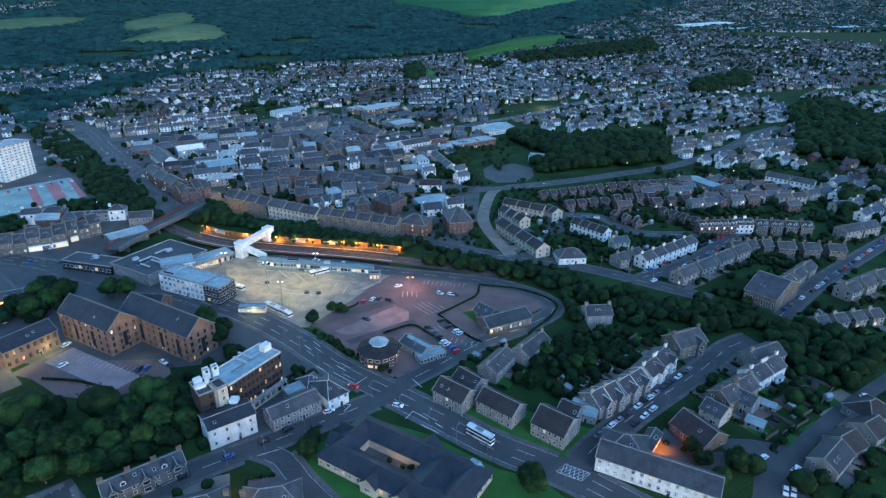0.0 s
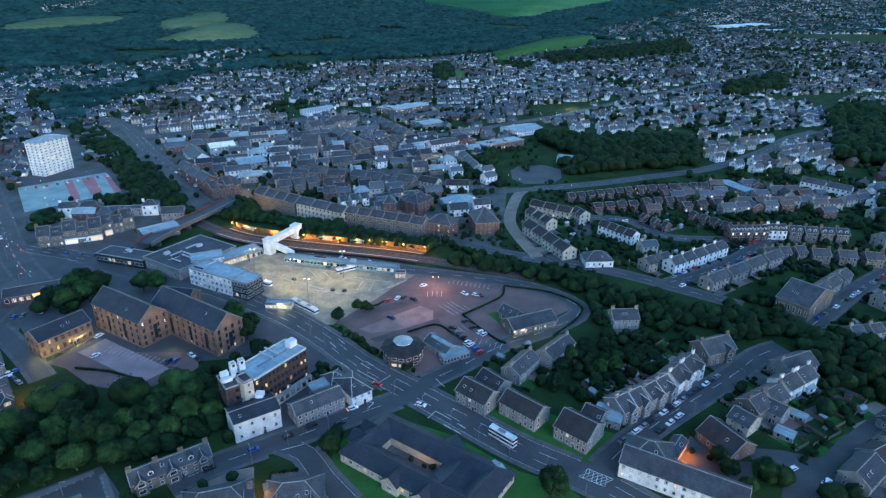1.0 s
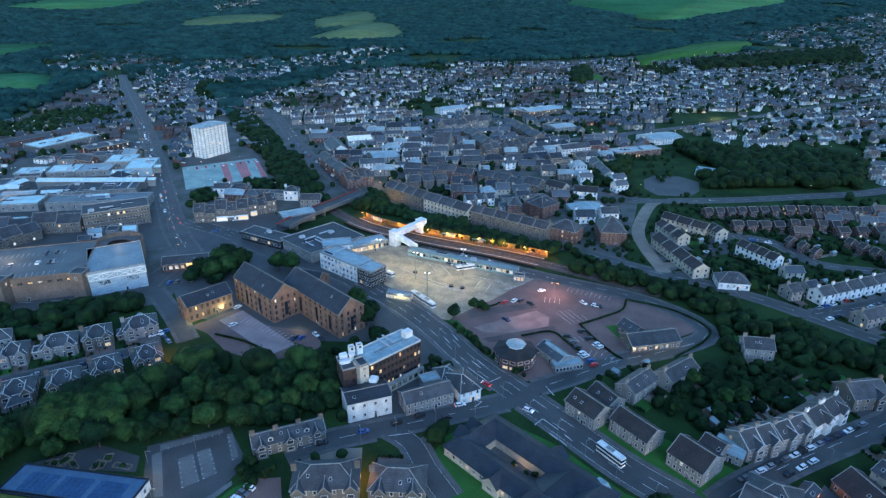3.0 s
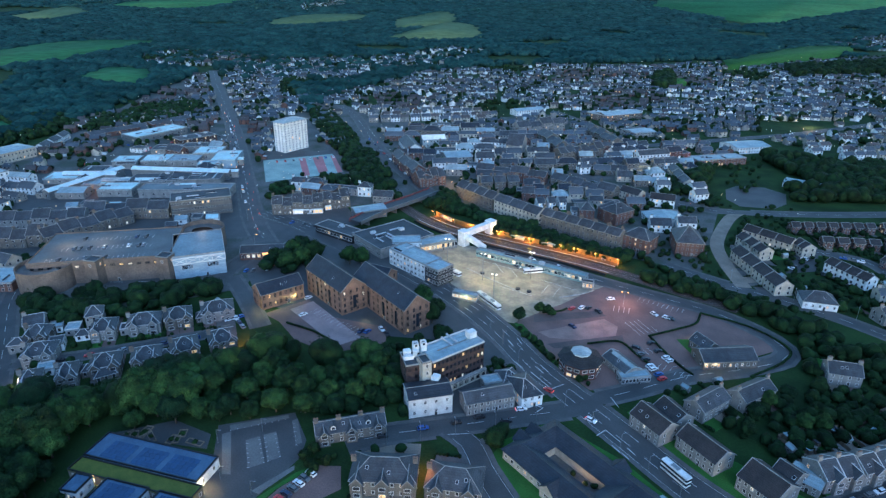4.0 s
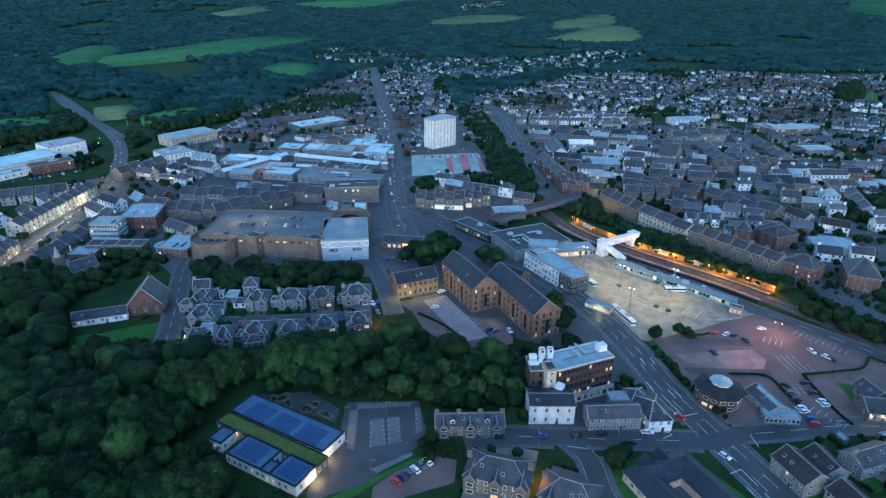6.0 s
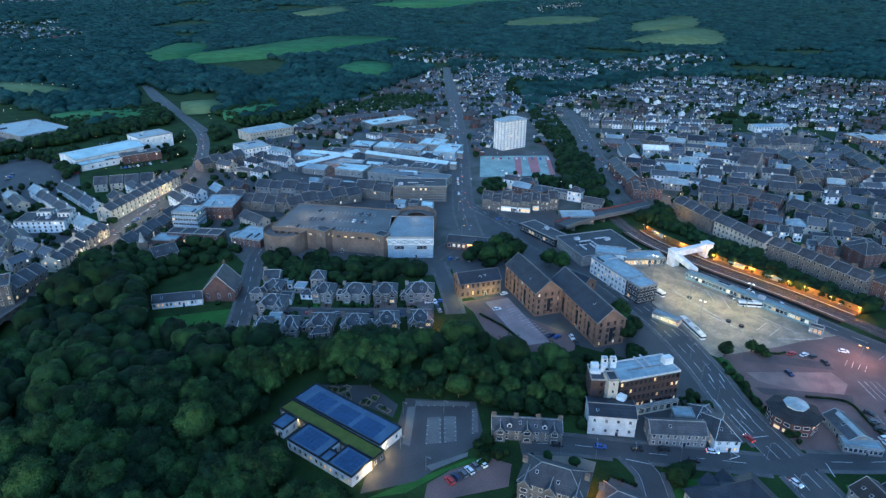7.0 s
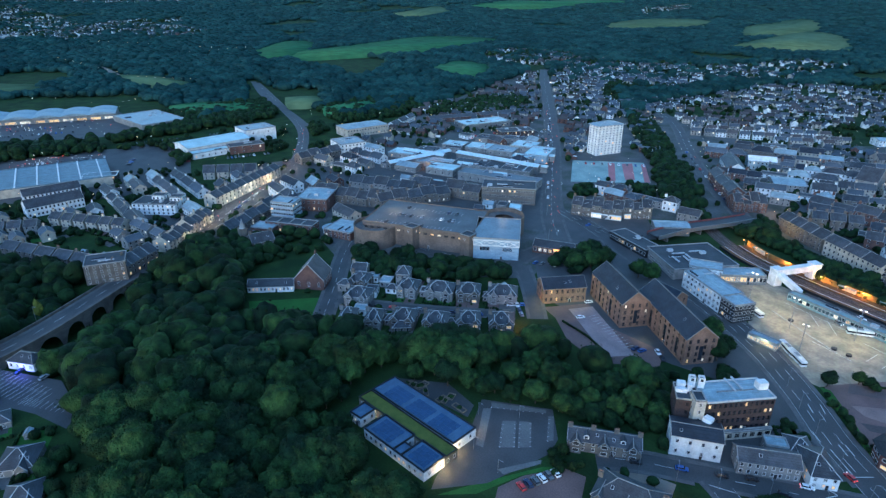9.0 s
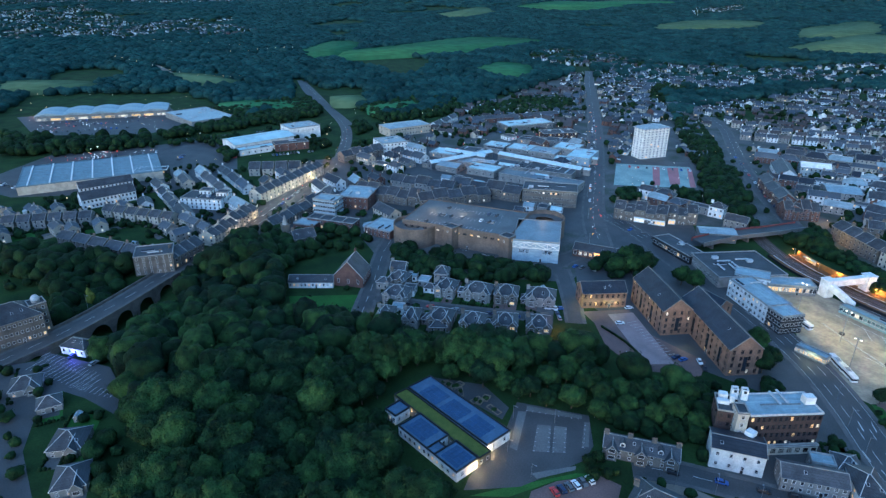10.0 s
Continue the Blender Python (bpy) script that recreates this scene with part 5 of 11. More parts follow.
# ---- station and bus station ----
building("bus_office", "white three-storey bus station office", "office", -135.3, 295.0, -24.2, 30.9, 13.2, 9.5, "flat", wall=WHITE, top=METAL_ROOF, floors=3, bays=10, ends=4, lit=0.1, ww=1.5)
building("bus_office_end", "dark glazed end of the bus station office", "office", -116.7, 285.9, -24.1, 10.5, 11.9, 9.5, "flat", wall=DARK_METAL, top=METAL_ROOF, floors=3, bays=5, ends=5, lit=0.04, ww=1.6, wh=2.2)
building("concourse", "pale blue-roofed bus station concourse", "station", -136.3, 328.3, 46.3, 24.5, 10.9, 5, "flat", wall=GREY_METAL, top=METAL_ROOF, floors=1, bays=14, lit=0.7, ww=2.0, wh=2.6)
building("concourse_wing", "pale blue roofed link of the bus station", "station", -151.9, 318.5, 28.7, 17.9, 11.3, 6.5, "flat", wall=WHITE, top=METAL_ROOF, floors=1, bays=6)
building("superstore", "dark flat-roofed store beside the station", "store", -164.2, 324.3, -29.4, 32.8, 40.1, 6, "flat", wall=GREY_RENDER, floors=1, bays=14, lit=0.1)
building("shop_block", "low dark-roofed row of shops", "shop", -201.6, 321.8, -14.5, 33.6, 12.0, 5, "flat", wall=DARK_METAL, floors=1, bays=12, lit=0.2, ww=2, wh=2)
building("station_hall", "railway station hall with grey roof", "station", -201.5, 361.4, 45.2, 22.8, 12.0, 6, wall=GREY_METAL, top=METAL_ROOF, floors=1, rise=1, fine=False)
row(5, 0, -252.8, 350.0, 30.1, 35.4, 13.0, 8, label="sandstone shop building with slate roof", name="shop_house", category="shop", chim=1, lit=0.2)
row(3, 0, -234.2, 369.8, 41.8, 20.0, 12.0, 8, label="sandstone shop building with slate roof", name="shop_house", category="shop", chim=1, lit=0.2)

# ---- shopping streets ----
row(6, 0, -387.3, 224.8, 30.0, 54.5, 14.0, 7, label="sandstone shop building with slate roof", name="shop_house", category="shop", fine=False, chim=1, group="town shops")
row(5, 0, -355.4, 260.5, 75.1, 56.1, 13.0, 7, label="sandstone shop building with slate roof", name="shop_house", category="shop", fine=False, chim=1, group="town shops", lit=0.12)
row(5, 0, -392.5, 258.9, 32.1, 53.7, 13.0, 7, label="grey shop building with slate roof", name="shop_house", category="shop", wall=GREY_RENDER, fine=False, group="town shops")
row(4, 0, -354.2, 293.6, 29.4, 56.0, 13.0, 7.5, label="sandstone shop building with slate roof", name="shop_house", category="shop", fine=False, group="town shops", lit=0.12)
building("office_slab", "long office block with vertical piers", "office", -315.8, 322.6, 42.9, 40.1, 20.0, 12, "flat", wall=SANDSTONE, floors=3, bays=22, fine=False)
building("cinema", "dark glass building with a white wedge side", "cinema", -516.1, 301.1, 82.1, 26.0, 26.0, 10, "flat", wall=WHITE, top=METAL_ROOF, floors=3, bays=7, fine=False)
row(4, 0, -505.3, 262.6, 94.4, 43.3, 12.0, 6.5, label="sandstone shop building with slate roof", name="shop_house", category="shop", fine=False, group="town shops")
row(4, 0, -359.0, 163.5, 36.0, 34.0, 10.0, 6.5, label="red brick market range with pale stone piers", name="market_hall", category="market", wall=RED_BRICK, fine=False, top=FELT, roof="flat", floors=2, even=True)
building("office_block", "pale blue four-storey office block with ribbon windows", "office", -384.5, 172.0, 36.0, 17.0, 13.0, 12.5, "flat", wall=CLADDING, fine=False, floors=4, bays=9, ends=6, top=METAL_ROOF, ww=1.4, wh=1.3, lit=0.04)
building("market_hall", "low market hall with a pale sheet roof", "market", -366.5, 148.0, 36.0, 15.0, 11.0, 5, "flat", wall=RED_BRICK, top=METAL_ROOF, fine=False, floors=1, clutter=False)
kiosk = thing("round_kiosk", "round white single-storey kiosk with a pale flat roof", "kiosk", pose(-341.0, 183.5, 0))
for nm, ring, z0, z1, mt in (("wall", disc(20, 6.2), 0, 3.2, WHITE), ("roof", disc(20, 6.8), 3.2, 3.6, METAL_ROOF)):
    bm = bmesh.new()
    prism(bm, ring, z0, z1)
    part(nm, finish(tidy(bm), mt), kiosk)
building("market_hall", "red brick hall with pale roof", "market", -333.1, 188.9, 26.3, 19.9, 20.0, 5, "flat", wall=RED_BRICK, top=METAL_ROOF, fine=False, lit=0.3)
building("market_hall", "grey hall with ribbed blue roof", "market", -393.5, 200.9, 43.0, 22.4, 26.0, 9, "flat", wall=RED_BRICK, top=METAL_ROOF, fine=False)
tavern = building("tavern", "brick tavern with a brightly lit orange front", "tavern", -228.0, 276.0, 30.0, 25.0, 13.0, 4.6, "gable", wall=RED_BRICK, floors=1, lit=0.6, rise=2.2, top=FELT, bays=8, ww=1.8, wh=2.0)
# two glowing bars added to make the tavern front look orange-lit
for fz, fh in ((3.5, 0.7), (1.0, 0.5)):
    bm = bmesh.new()
    box(bm, 0.5, -6.75, fz, 12.0, -6.55, fz + fh)
    part("lit_fascia", finish(tidy(bm), glow("orange_bar_glow", (1.0, 0.30, 0.05), 1.1)), tavern, "glowing orange bar added for the lit front")
# high street
row(9, 0, -459.0, 172.5, 122.0, 84.0, 11.0, 8, label="pale rendered high street shop with slate roof", name="high_street_house", category="shop", wall=CREAM, fine=False, lit=0.2, chim=1, group="high street", floors=3, even=True, rise=3.2)
row(8, 0, -394.4, 104.8, 132.9, 55.0, 11.0, 6.5, label="pale stone high street shop with slate roof", name="high_street_house", category="shop", wall=CREAM, fine=False, lit=0.25, chim=1, group="high street", floors=3)
row(6, 0, -394.9, 152.1, 122.1, 65.9, 11.0, 5.5, label="sandstone high street shop with slate roof", name="high_street_house", category="shop", fine=False, lit=0.3, chim=1, group="high street", floors=3)
row(4, 0, -361.7, 64.7, 124.3, 28.2, 12.0, 7, label="slate roofed high street house", name="high_street_house", category="house", fine=False, lit=0.1, chim=1, group="high street", floors=2)
building("town_hall", "white three-storey building by the square", "office", -452.3, 106.1, 46.9, 31.2, 18.0, 7.6, "flat", wall=WHITE, floors=3, bays=9, fine=False)
for bx, by, bl in ((-457.0, 108.5, 9.0), (-446.0, 117.0, 8.0)):
    building("roof_storey", "white set-back roof storey above the town hall", "office", bx, by, 46.9, bl, 7.0, 10.4, "flat", wall=WHITE, floors=3, bays=3, ends=2, fine=False, top=SLATE_DARK)
building("hotel", "long white hotel with slate roof", "hotel", -499.7, 46.9, 95.7, 36.4, 14.0, 7, wall=WHITE, bays=14, fine=False)
building("hotel", "white rear range of the hotel", "hotel", -532.2, 50.4, 91.1, 37.9, 12.0, 6, wall=WHITE, bays=14, fine=False)
row(4, 2, -503.0, 178.3, 61.1, 42.4, 14.0, 6, label="long low shop with pale roof", name="shop", category="shop", wall=CREAM, fine=False)
building("care_block", "cream curved flats with pale roof", "block of flats", -573.0, 353.0, 86.8, 50.1, 26.0, 9, "hip", wall=CREAM, top=METAL_ROOF, rise=2, fine=False)
row(5, 2, -403.6, 29.4, 32.7, 65.6, 10.0, 5.5, label="slate roofed house among the trees", fine=False, chim=1)
row(6, 2, -470.6, 6.7, 67.1, 54.6, 10.0, 5.5, label="stone house with a slate roof", fine=False, chim=1, wall=GREY_RENDER)
row(6, 2, -447.8, 59.8, 37.9, 56.5, 10.0, 5.5, label="stone house with a slate roof", fine=False, chim=1, wall=CREAM)
building("baronial_house", "sandstone block with crenellated tower", "tenement", -358.6, 50.9, 73.2, 20.5, 16.0, 11, "flat", floors=4, wall=SANDSTONE)
building("baronial_house", "large sandstone mansion with slate roof", "mansion", -316.0, -21.6, 99.7, 25.1, 18.0, 12, "hip", floors=3, wall=SANDSTONE, bays=12)
building("mansion_tower", "square stone corner tower of the mansion", "tower", -316.6, -9.2, 99.7, 7.0, 7.0, 15.0, "flat", floors=4, bays=2, ends=2, wall=SANDSTONE, top=FELT, clutter=False, door=False)
cupola = thing("cupola", "small domed stone cupola on the mansion tower", "cupola", pose(-316.6, -9.2, 15.2))
bm = bmesh.new()
prism(bm, disc(8, 1.8), 0, 1.8)
part("drum", finish(tidy(bm), GREY_RENDER), cupola)
bm = bmesh.new()
bmesh.ops.create_uvsphere(bm, u_segments=12, v_segments=6, radius=1.9)
part("dome", finish(bm, ROOF_UNIT, True), cupola, m=pose(0, 0, 1.8))
steeple = thing("steeple", "slender grey stone church steeple among trees", "steeple", pose(-356.8, 128.8, 0))
bm = bmesh.new()
box(bm, -2.2, -2.2, 0, 2.2, 2.2, 10.5)
box(bm, -2.5, -2.5, 10.5, 2.5, 2.5, 11.0)
part("tower", finish(tidy(bm), SANDSTONE), steeple)
bm = bmesh.new()
tip = bm.verts.new((0, 0, 17.5))
ring = [bm.verts.new((x, y, 11.0)) for x, y in disc(8, 2.0)]
for i in range(8):
    bm.faces.new((ring[i], ring[(i + 1) % 8], tip))
bm.faces.new(ring)
part("spire", finish(tidy(bm), STONE_TRIM), steeple)
building("villa", "house with a hipped slate roof and white ridges", "house", -219.2, -8.1, 65.0, 11.6, 12.0, 3.2, "hip", cross=1, rise=3.6, wall=GREY_RENDER, trim=FRAME)
building("villa", "house with a hipped slate roof and white ridges", "house", -198.6, -9.8, 74.0, 10.5, 12.0, 3.2, "hip", cross=1, rise=3.6, wall=GREY_RENDER, trim=FRAME)
building("villa", "house with a hipped slate roof and white ridges", "house", -267.2, -18.7, 79.2, 11.2, 10.0, 3.0, "hip", cross=1, wall=GREY_RENDER, trim=FRAME)

row(3, 0, -334.6, 228.8, 78.9, 23.4, 10.0, 7, label="grey shop building with a slate roof", name="shop_house", category="shop", fine=False, wall=GREY_RENDER)


def vault_hall(name, label, category, x, y, rot, L, W, h, n, rise=3.0, wall=GREY_RENDER, top=None, lit_front=None):
    """A long shed under a row of curved roofs."""
    ob = thing(name, label, category, pose(x, y, 0, 0, 0, rot))
    FOOT.append((x, y, math.cos(radians(rot)), math.sin(radians(rot)), L / 2, W / 2))
    part("wall", wall_mesh(L, W, h, "flat", 0, [wall]), ob)
    unit = L / n
    bm = bmesh.new()
    prev = None
    for k in range(11):
        u = k / 10
        px, pz = (u - 0.5) * unit, 0.15 + rise * math.sin(math.pi * u)
        cur = [bm.verts.new((px, sy * (W / 2 + 0.8), pz)) for sy in (-1, 1)] + [bm.verts.new((px, sy * (W / 2 + 0.8), -0.1)) for sy in (-1, 1)]
        if prev:
            bm.faces.new((prev[0], cur[0], cur[1], prev[1]))
            bm.faces.new((prev[2], cur[2], cur[0], prev[0]))
            bm.faces.new((prev[1], cur[1], cur[3], prev[3]))
        prev = cur
    vault = finish(tidy(bm), top or paint("vault_sheet", (0.25, 0.32, 0.355), 0.5, (0.19, 0.245, 0.275), 0.05, 0.6, 0.1))
    for i in range(n):
        part("roof_vault", vault, ob, m=pose(-L / 2 + (i + 0.5) * unit, 0, h))
    if lit_front:
        for i in range(n * 2):
            part("shop_front", window_mesh(unit * 0.36, 2.6, 1 if i % 3 else 2), ob, m=pose(-L / 2 + (i + 0.5) * unit / 2, -W / 2, 0.5))
    return ob


vault_hall("retail_shed", "retail park shed with a wavy pale roof", "retail shed", -853.0, 98.4, 73.6, 142.3, 45.0, 6, 5, 2.4, lit_front=True)
building("retail_shed", "retail shed with a ribbed pale roof", "retail shed", -763.7, 185.5, 99.2, 50.8, 75.0, 6, "flat", wall=GREY_RENDER, top=METAL_ROOF, fine=False, bays=1, ends=1)
PALE_ROOF = paint("pale_membrane_roof", (0.47, 0.60, 0.61), 0.5, (0.34, 0.46, 0.475), 0.08, 0.8, 0.1, grain=0.3)
STORE_SHEET = coursed("store_sheet_roof", (0.17, 0.235, 0.275), (0.12, 0.17, 0.20), (0.6, 0.6, 0.6), 14.0, 1.1, 0.5, 0.06, 0.3, "roof", 0.1)
super_ob = building("superstore", "vast low superstore with a pale roof", "superstore", -577.5, 47.8, 82.3, 103.6, 62.0, 6.5, "flat", wall=CREAM, top=STORE_SHEET, fine=False, bays=1, ends=1, clutter=False, trim=STORE_SHEET)
sl, sw = FOOT[-1][4], FOOT[-1][5]
for i in range(7):
    bm = bmesh.new()
    box(bm, -0.5, -sw + 1, 0, 0.5, sw - 1, 0.9)
    bmesh.ops.bevel(bm, geom=bm.edges[:], offset=0.15, segments=1)
    part("roof_rib", finish(tidy(bm), WHITE), super_ob, m=pose(-sl * 0.86 + i * sl * 0.287, 0, 6.7))
building("store_entrance", "dark entrance front of the superstore", "superstore", -551.9, 88.9, 67.7, 25.5, 12.0, 6, "flat", wall=DARK_METAL, trim=WHITE, fine=False, bays=5, lit=0.3)
building("leisure_centre", "white leisure centre with a long pale roof", "leisure centre", -605.8, 200.7, 96.0, 62.4, 30.0, 8, "gable", rise=2.5, over=1.5, wall=WHITE, top=PALE_ROOF, fine=False, bays=9, ends=2, floors=1)
building("leisure_centre", "low white pool hall of the leisure centre", "leisure centre", -580.8, 188.4, 93.0, 36.2, 12.0, 5, "flat", wall=WHITE, top=PALE_ROOF, fine=False, bays=6, ends=2, floors=1, lit=0.2)
building("leisure_centre", "white cube of the leisure centre", "leisure centre", -619.1, 251.1, 91.4, 33.2, 26.0, 12, "flat", wall=WHITE, top=METAL_ROOF, fine=False, bays=2, ends=2)
building("leisure_centre", "red brick front of the leisure centre", "leisure centre", -574.9, 221.6, 81.2, 32.7, 14.0, 7, "flat", wall=RED_BRICK, fine=False, bays=4)
MR = random.Random(17)


def inside_mall(x, y):
    return abs((x + 413) * 0.88 + (y - 372) * 0.47) < 62 and abs(-(x + 413) * 0.47 + (y - 372) * 0.88) < 52



METAL_DARK = paint("blue_grey_roof", (0.105, 0.125, 0.145), 0.5, (0.07, 0.085, 0.10), 0.1, 1.0, 0.1, grain=0.4)
ARCADE = paint("arcade_glass_roof", (0.50, 0.62, 0.65), 0.3, (0.40, 0.52, 0.55), 0.3, 2, 0.05)
for dx0, dy0, dx1, dy1, wid, hh in ((-440.0, 296.0, -440.6, 366.1, 7, 6.0), (-429.2, 368.4, -349.8, 393.5, 8, 6.4), (-470.5, 336.1, -430.2, 352.2, 6, 5.6)):
    building("arcade", "glazed pale arcade roof of the mall", "mall", (dx0 + dx1) / 2, (dy0 + dy1) / 2, math.degrees(math.atan2(dy1 - dy0, dx1 - dx0)), math.hypot(dx1 - dx0, dy1 - dy0), wid, hh, "gable", rise=1.6, wall=GREY_METAL, top=ARCADE, fine=False, bays=2, ends=1, floors=1, trim=WHITE)
for mx, my, ml, mw, mh, mi in (
        (-468.5, 334.7, 26, 20, 6.2, 0), (-435.9, 333.9, 30, 18, 5.2, 2), (-417.2, 342.1, 26, 18, 5.6, 0), (-399.0, 356.5, 30, 24, 6.6, 1), (-379.9, 369.4, 34, 24, 7.2, 1), (-360.2, 377.5, 26, 22, 8.0, 1), (-440.8, 407.4, 26, 22, 6.0, 0),
        (-417.5, 415.7, 26, 22, 6.8, 2), (-413.0, 441.8, 24, 24, 9.0, 0), (-383.6, 430.4, 22, 34, 10.0, 3), (-462.0, 442.1, 30, 20, 5.0, 1), (-464.9, 395.0, 22, 18, 5.4, 0), (-461.6, 360.2, 22, 16, 5.8, 1), (-442.5, 303.8, 20, 12, 5.0, 1), (-443.7, 456.8, 22, 16, 6.3, 1), (-385.5, 410.0, 20, 14, 7.6, 0)):
    building("mall_block", ("pale roofed block of the shopping mall", "dark flat-roofed block of the shopping mall", "blue grey block of the shopping mall", "tall grey store of the shopping mall")[mi], "mall", mx, my, 28 + MR.uniform(-3, 3), ml, mw, mh * 0.68, "flat",
             wall=(GREY_RENDER, GREY_RENDER, GREY_RENDER, CLADDING)[mi], top=(PALE_ROOF, FELT, METAL_ROOF, PALE_ROOF)[mi], fine=False, bays=3, ends=2, floors=1, group="shopping mall", lit=0.2)
building("mall_block", "wide dark flat-roofed store of the shopping mall", "mall", -352.0, 347.3, 24.2, 69.0, 16.0, 6.0, "flat", wall=GREY_RENDER, top=METAL_DARK, fine=False, bays=9, ends=2, floors=1, group="shopping mall")
building("mall_block", "pale flat-roofed block of the shopping mall", "mall", -402.0, 328.5, 24.2, 26.0, 18.0, 5.4, "flat", wall=GREY_RENDER, top=PALE_ROOF, fine=False, bays=4, ends=2, floors=1, group="shopping mall")
building("mall_block", "pale gabled hall beside the shopping mall", "mall", -427.0, 310.0, 24.2, 20.0, 15.0, 5.0, "gable", rise=2, wall=GREY_RENDER, top=METAL_ROOF, fine=False, bays=3, ends=2, floors=1, group="shopping mall")
REAR = [(-402.0 + 8.6 * k, 288.0 + 4.6 * k) for k in range(9)] + [(-370.9, 258.6), (-371.7, 270.2), (-359.0, 272.1), (-312.0, 298.3), (-301.7, 302.3), (-308.1, 285.4), (-295.3, 309.6)]
for k, (bx, by) in enumerate(REAR):
    building("rear_extension", "low pale-roofed extension behind the shops", "extension", bx, by, 30.0 + (0, 90, 0)[k % 3], (8.0, 9.0, 7.0)[k % 3], (6.0, 7.0, 5.0)[k % 3], (3.6, 4.8, 4.2, 3.2)[k % 4], ("gable", "flat", "gable")[k % 3],
             rise=1.8, wall=(WHITE, GREY_RENDER, RED_BRICK)[k % 3], top=(METAL_ROOF, FELT, SLATE, PALE_ROOF)[k % 4], fine=False, bays=1, ends=1, floors=1, group="rear extensions", clutter=False)
for i in range(26):
    mx, my = MR.uniform(-474, -352), MR.uniform(300, 440)
    if inside_mall(mx, my):
        building("mall_rooflight", "narrow pale roof range of the shopping mall", "mall", mx, my, 28 + MR.choice((0, 90)) + MR.uniform(-2, 2), MR.uniform(9, 24), MR.uniform(3, 6), MR.uniform(4.4, 5.6), "gable", rise=1.2, wall=GREY_RENDER, top=MR.choice((PALE_ROOF, METAL_ROOF, ARCADE, FELT)), fine=False, bays=2, ends=1, floors=1, group="shopping mall", lit=0.1, trim=FRAME)
building("riverside_house", "small house with a white-edged slate roof", "house", -248.3, -12.1, 84.0, 8.6, 8.0, 2.8, "hip", wall=GREY_RENDER, trim=FRAME)
building("depot", "long depot with a pale sheet roof", "depot", -519.2, 481.2, 78.2, 58.6, 26.0, 6, "flat", wall=GREY_METAL, top=PALE_ROOF, fine=False, bays=8, floors=1)
building("depot", "dark brick unit with lit windows", "depot", -464.8, 479.0, 68.1, 38.0, 18.0, 6, "flat", wall=DARK_BRICK, fine=False, bays=8, floors=2, lit=0.5)
building("depot", "low red brick shed with a grey roof", "depot", -565.0, 473.9, 72.7, 60.8, 16.0, 5, wall=RED_BRICK, top=FELT, fine=False, rise=2, bays=8, floors=1)
building("depot", "low red brick shed with a grey roof", "depot", -550.6, 531.4, 77.5, 48.9, 16.0, 5, wall=RED_BRICK, top=FELT, fine=False, rise=2, bays=6, floors=1)
row(3, 3, -581.9, 412.0, 119.5, 57.5, 9.0, 5.5, label=WHITE_H, wall=WHITE, fine=False, group="lane houses")
building("works", "long white works on the far side of town", "works", 946.1, 2386.4, 40.4, 331.7, 60.0, 14, "flat", wall=WHITE, top=PALE_ROOF, fine=False, bays=12, floors=2, lit=0.1)
building("works", "white works hall with a pale roof", "works", 1008.8, 2234.8, 26.6, 151.8, 40.0, 9, "flat", wall=WHITE, top=PALE_ROOF, fine=False, bays=8, floors=1, lit=0.2)
building("works", "far store with a lit front", "store", 1426.8, 2342.9, 26.3, 165.6, 50.0, 9, "flat", wall=RED_BRICK, top=PALE_ROOF, fine=False, bays=10, floors=1, lit=0.9)

# ---- trees ----
LEAF = paint("leaves", (0.0185, 0.038, 0.011), 0.8, (0.0052, 0.0115, 0.004), 0.25, 2.2, 0.4, island=0.4, spec=0.1)
# the blue of distance haze is put into this base colour
LEAF_HAZE = paint("hazy_far_leaves", (0.029, 0.066, 0.060), 0.9, (0.014, 0.034, 0.032), 0.02, 0.3, 0, island=0.45, spec=0.05)
LEAF_B = paint("bright_leaves", (0.036, 0.068, 0.017), 0.8, (0.0105, 0.022, 0.007), 0.25, 2.2, 0, island=0.35, spec=0.1)
LEAF_C = paint("deep_leaves", (0.0140, 0.031, 0.012), 0.8, (0.0045, 0.0105, 0.0045), 0.25, 2.2, 0, island=0.35, spec=0.1)
for m, size in ((LEAF, 0.9), (LEAF_B, 0.9), (LEAF_C, 0.9), (LEAF_HAZE, 2.5)):
    nt = m.node_tree
    nz, bp = nt.nodes.new("ShaderNodeTexNoise"), nt.nodes.new("ShaderNodeBump")
    nz.inputs["Scale"].default_value, nz.inputs["Detail"].default_value = 1.6 / size, 4
    bp.inputs["Strength"].default_value, bp.inputs["Distance"].default_value = 1.0, 0.9 * size
    nt.links.new(nt.nodes["Texture Coordinate"].outputs["Object"], nz.inputs["Vector"])
    nt.links.new(nz.outputs[0], bp.inputs["Height"])
    nt.links.new(bp.outputs[0], nt.nodes["Principled BSDF"].inputs["Normal"])
BARK = paint("bark", (0.09, 0.065, 0.045), 0.95, None, 1.5, 8, 0.4)
TREES_RNG = np.random.default_rng(7)


def ball(sub):
    bm = bmesh.new()
    bmesh.ops.create_icosphere(bm, subdivisions=sub, radius=1)
    v = np.array([p.co for p in bm.verts])
    f = np.array([[p.index for p in q.verts] for q in bm.faces])
    bm.free()
    return v, f


BALL1, BALL2 = ball(1), ball(2)


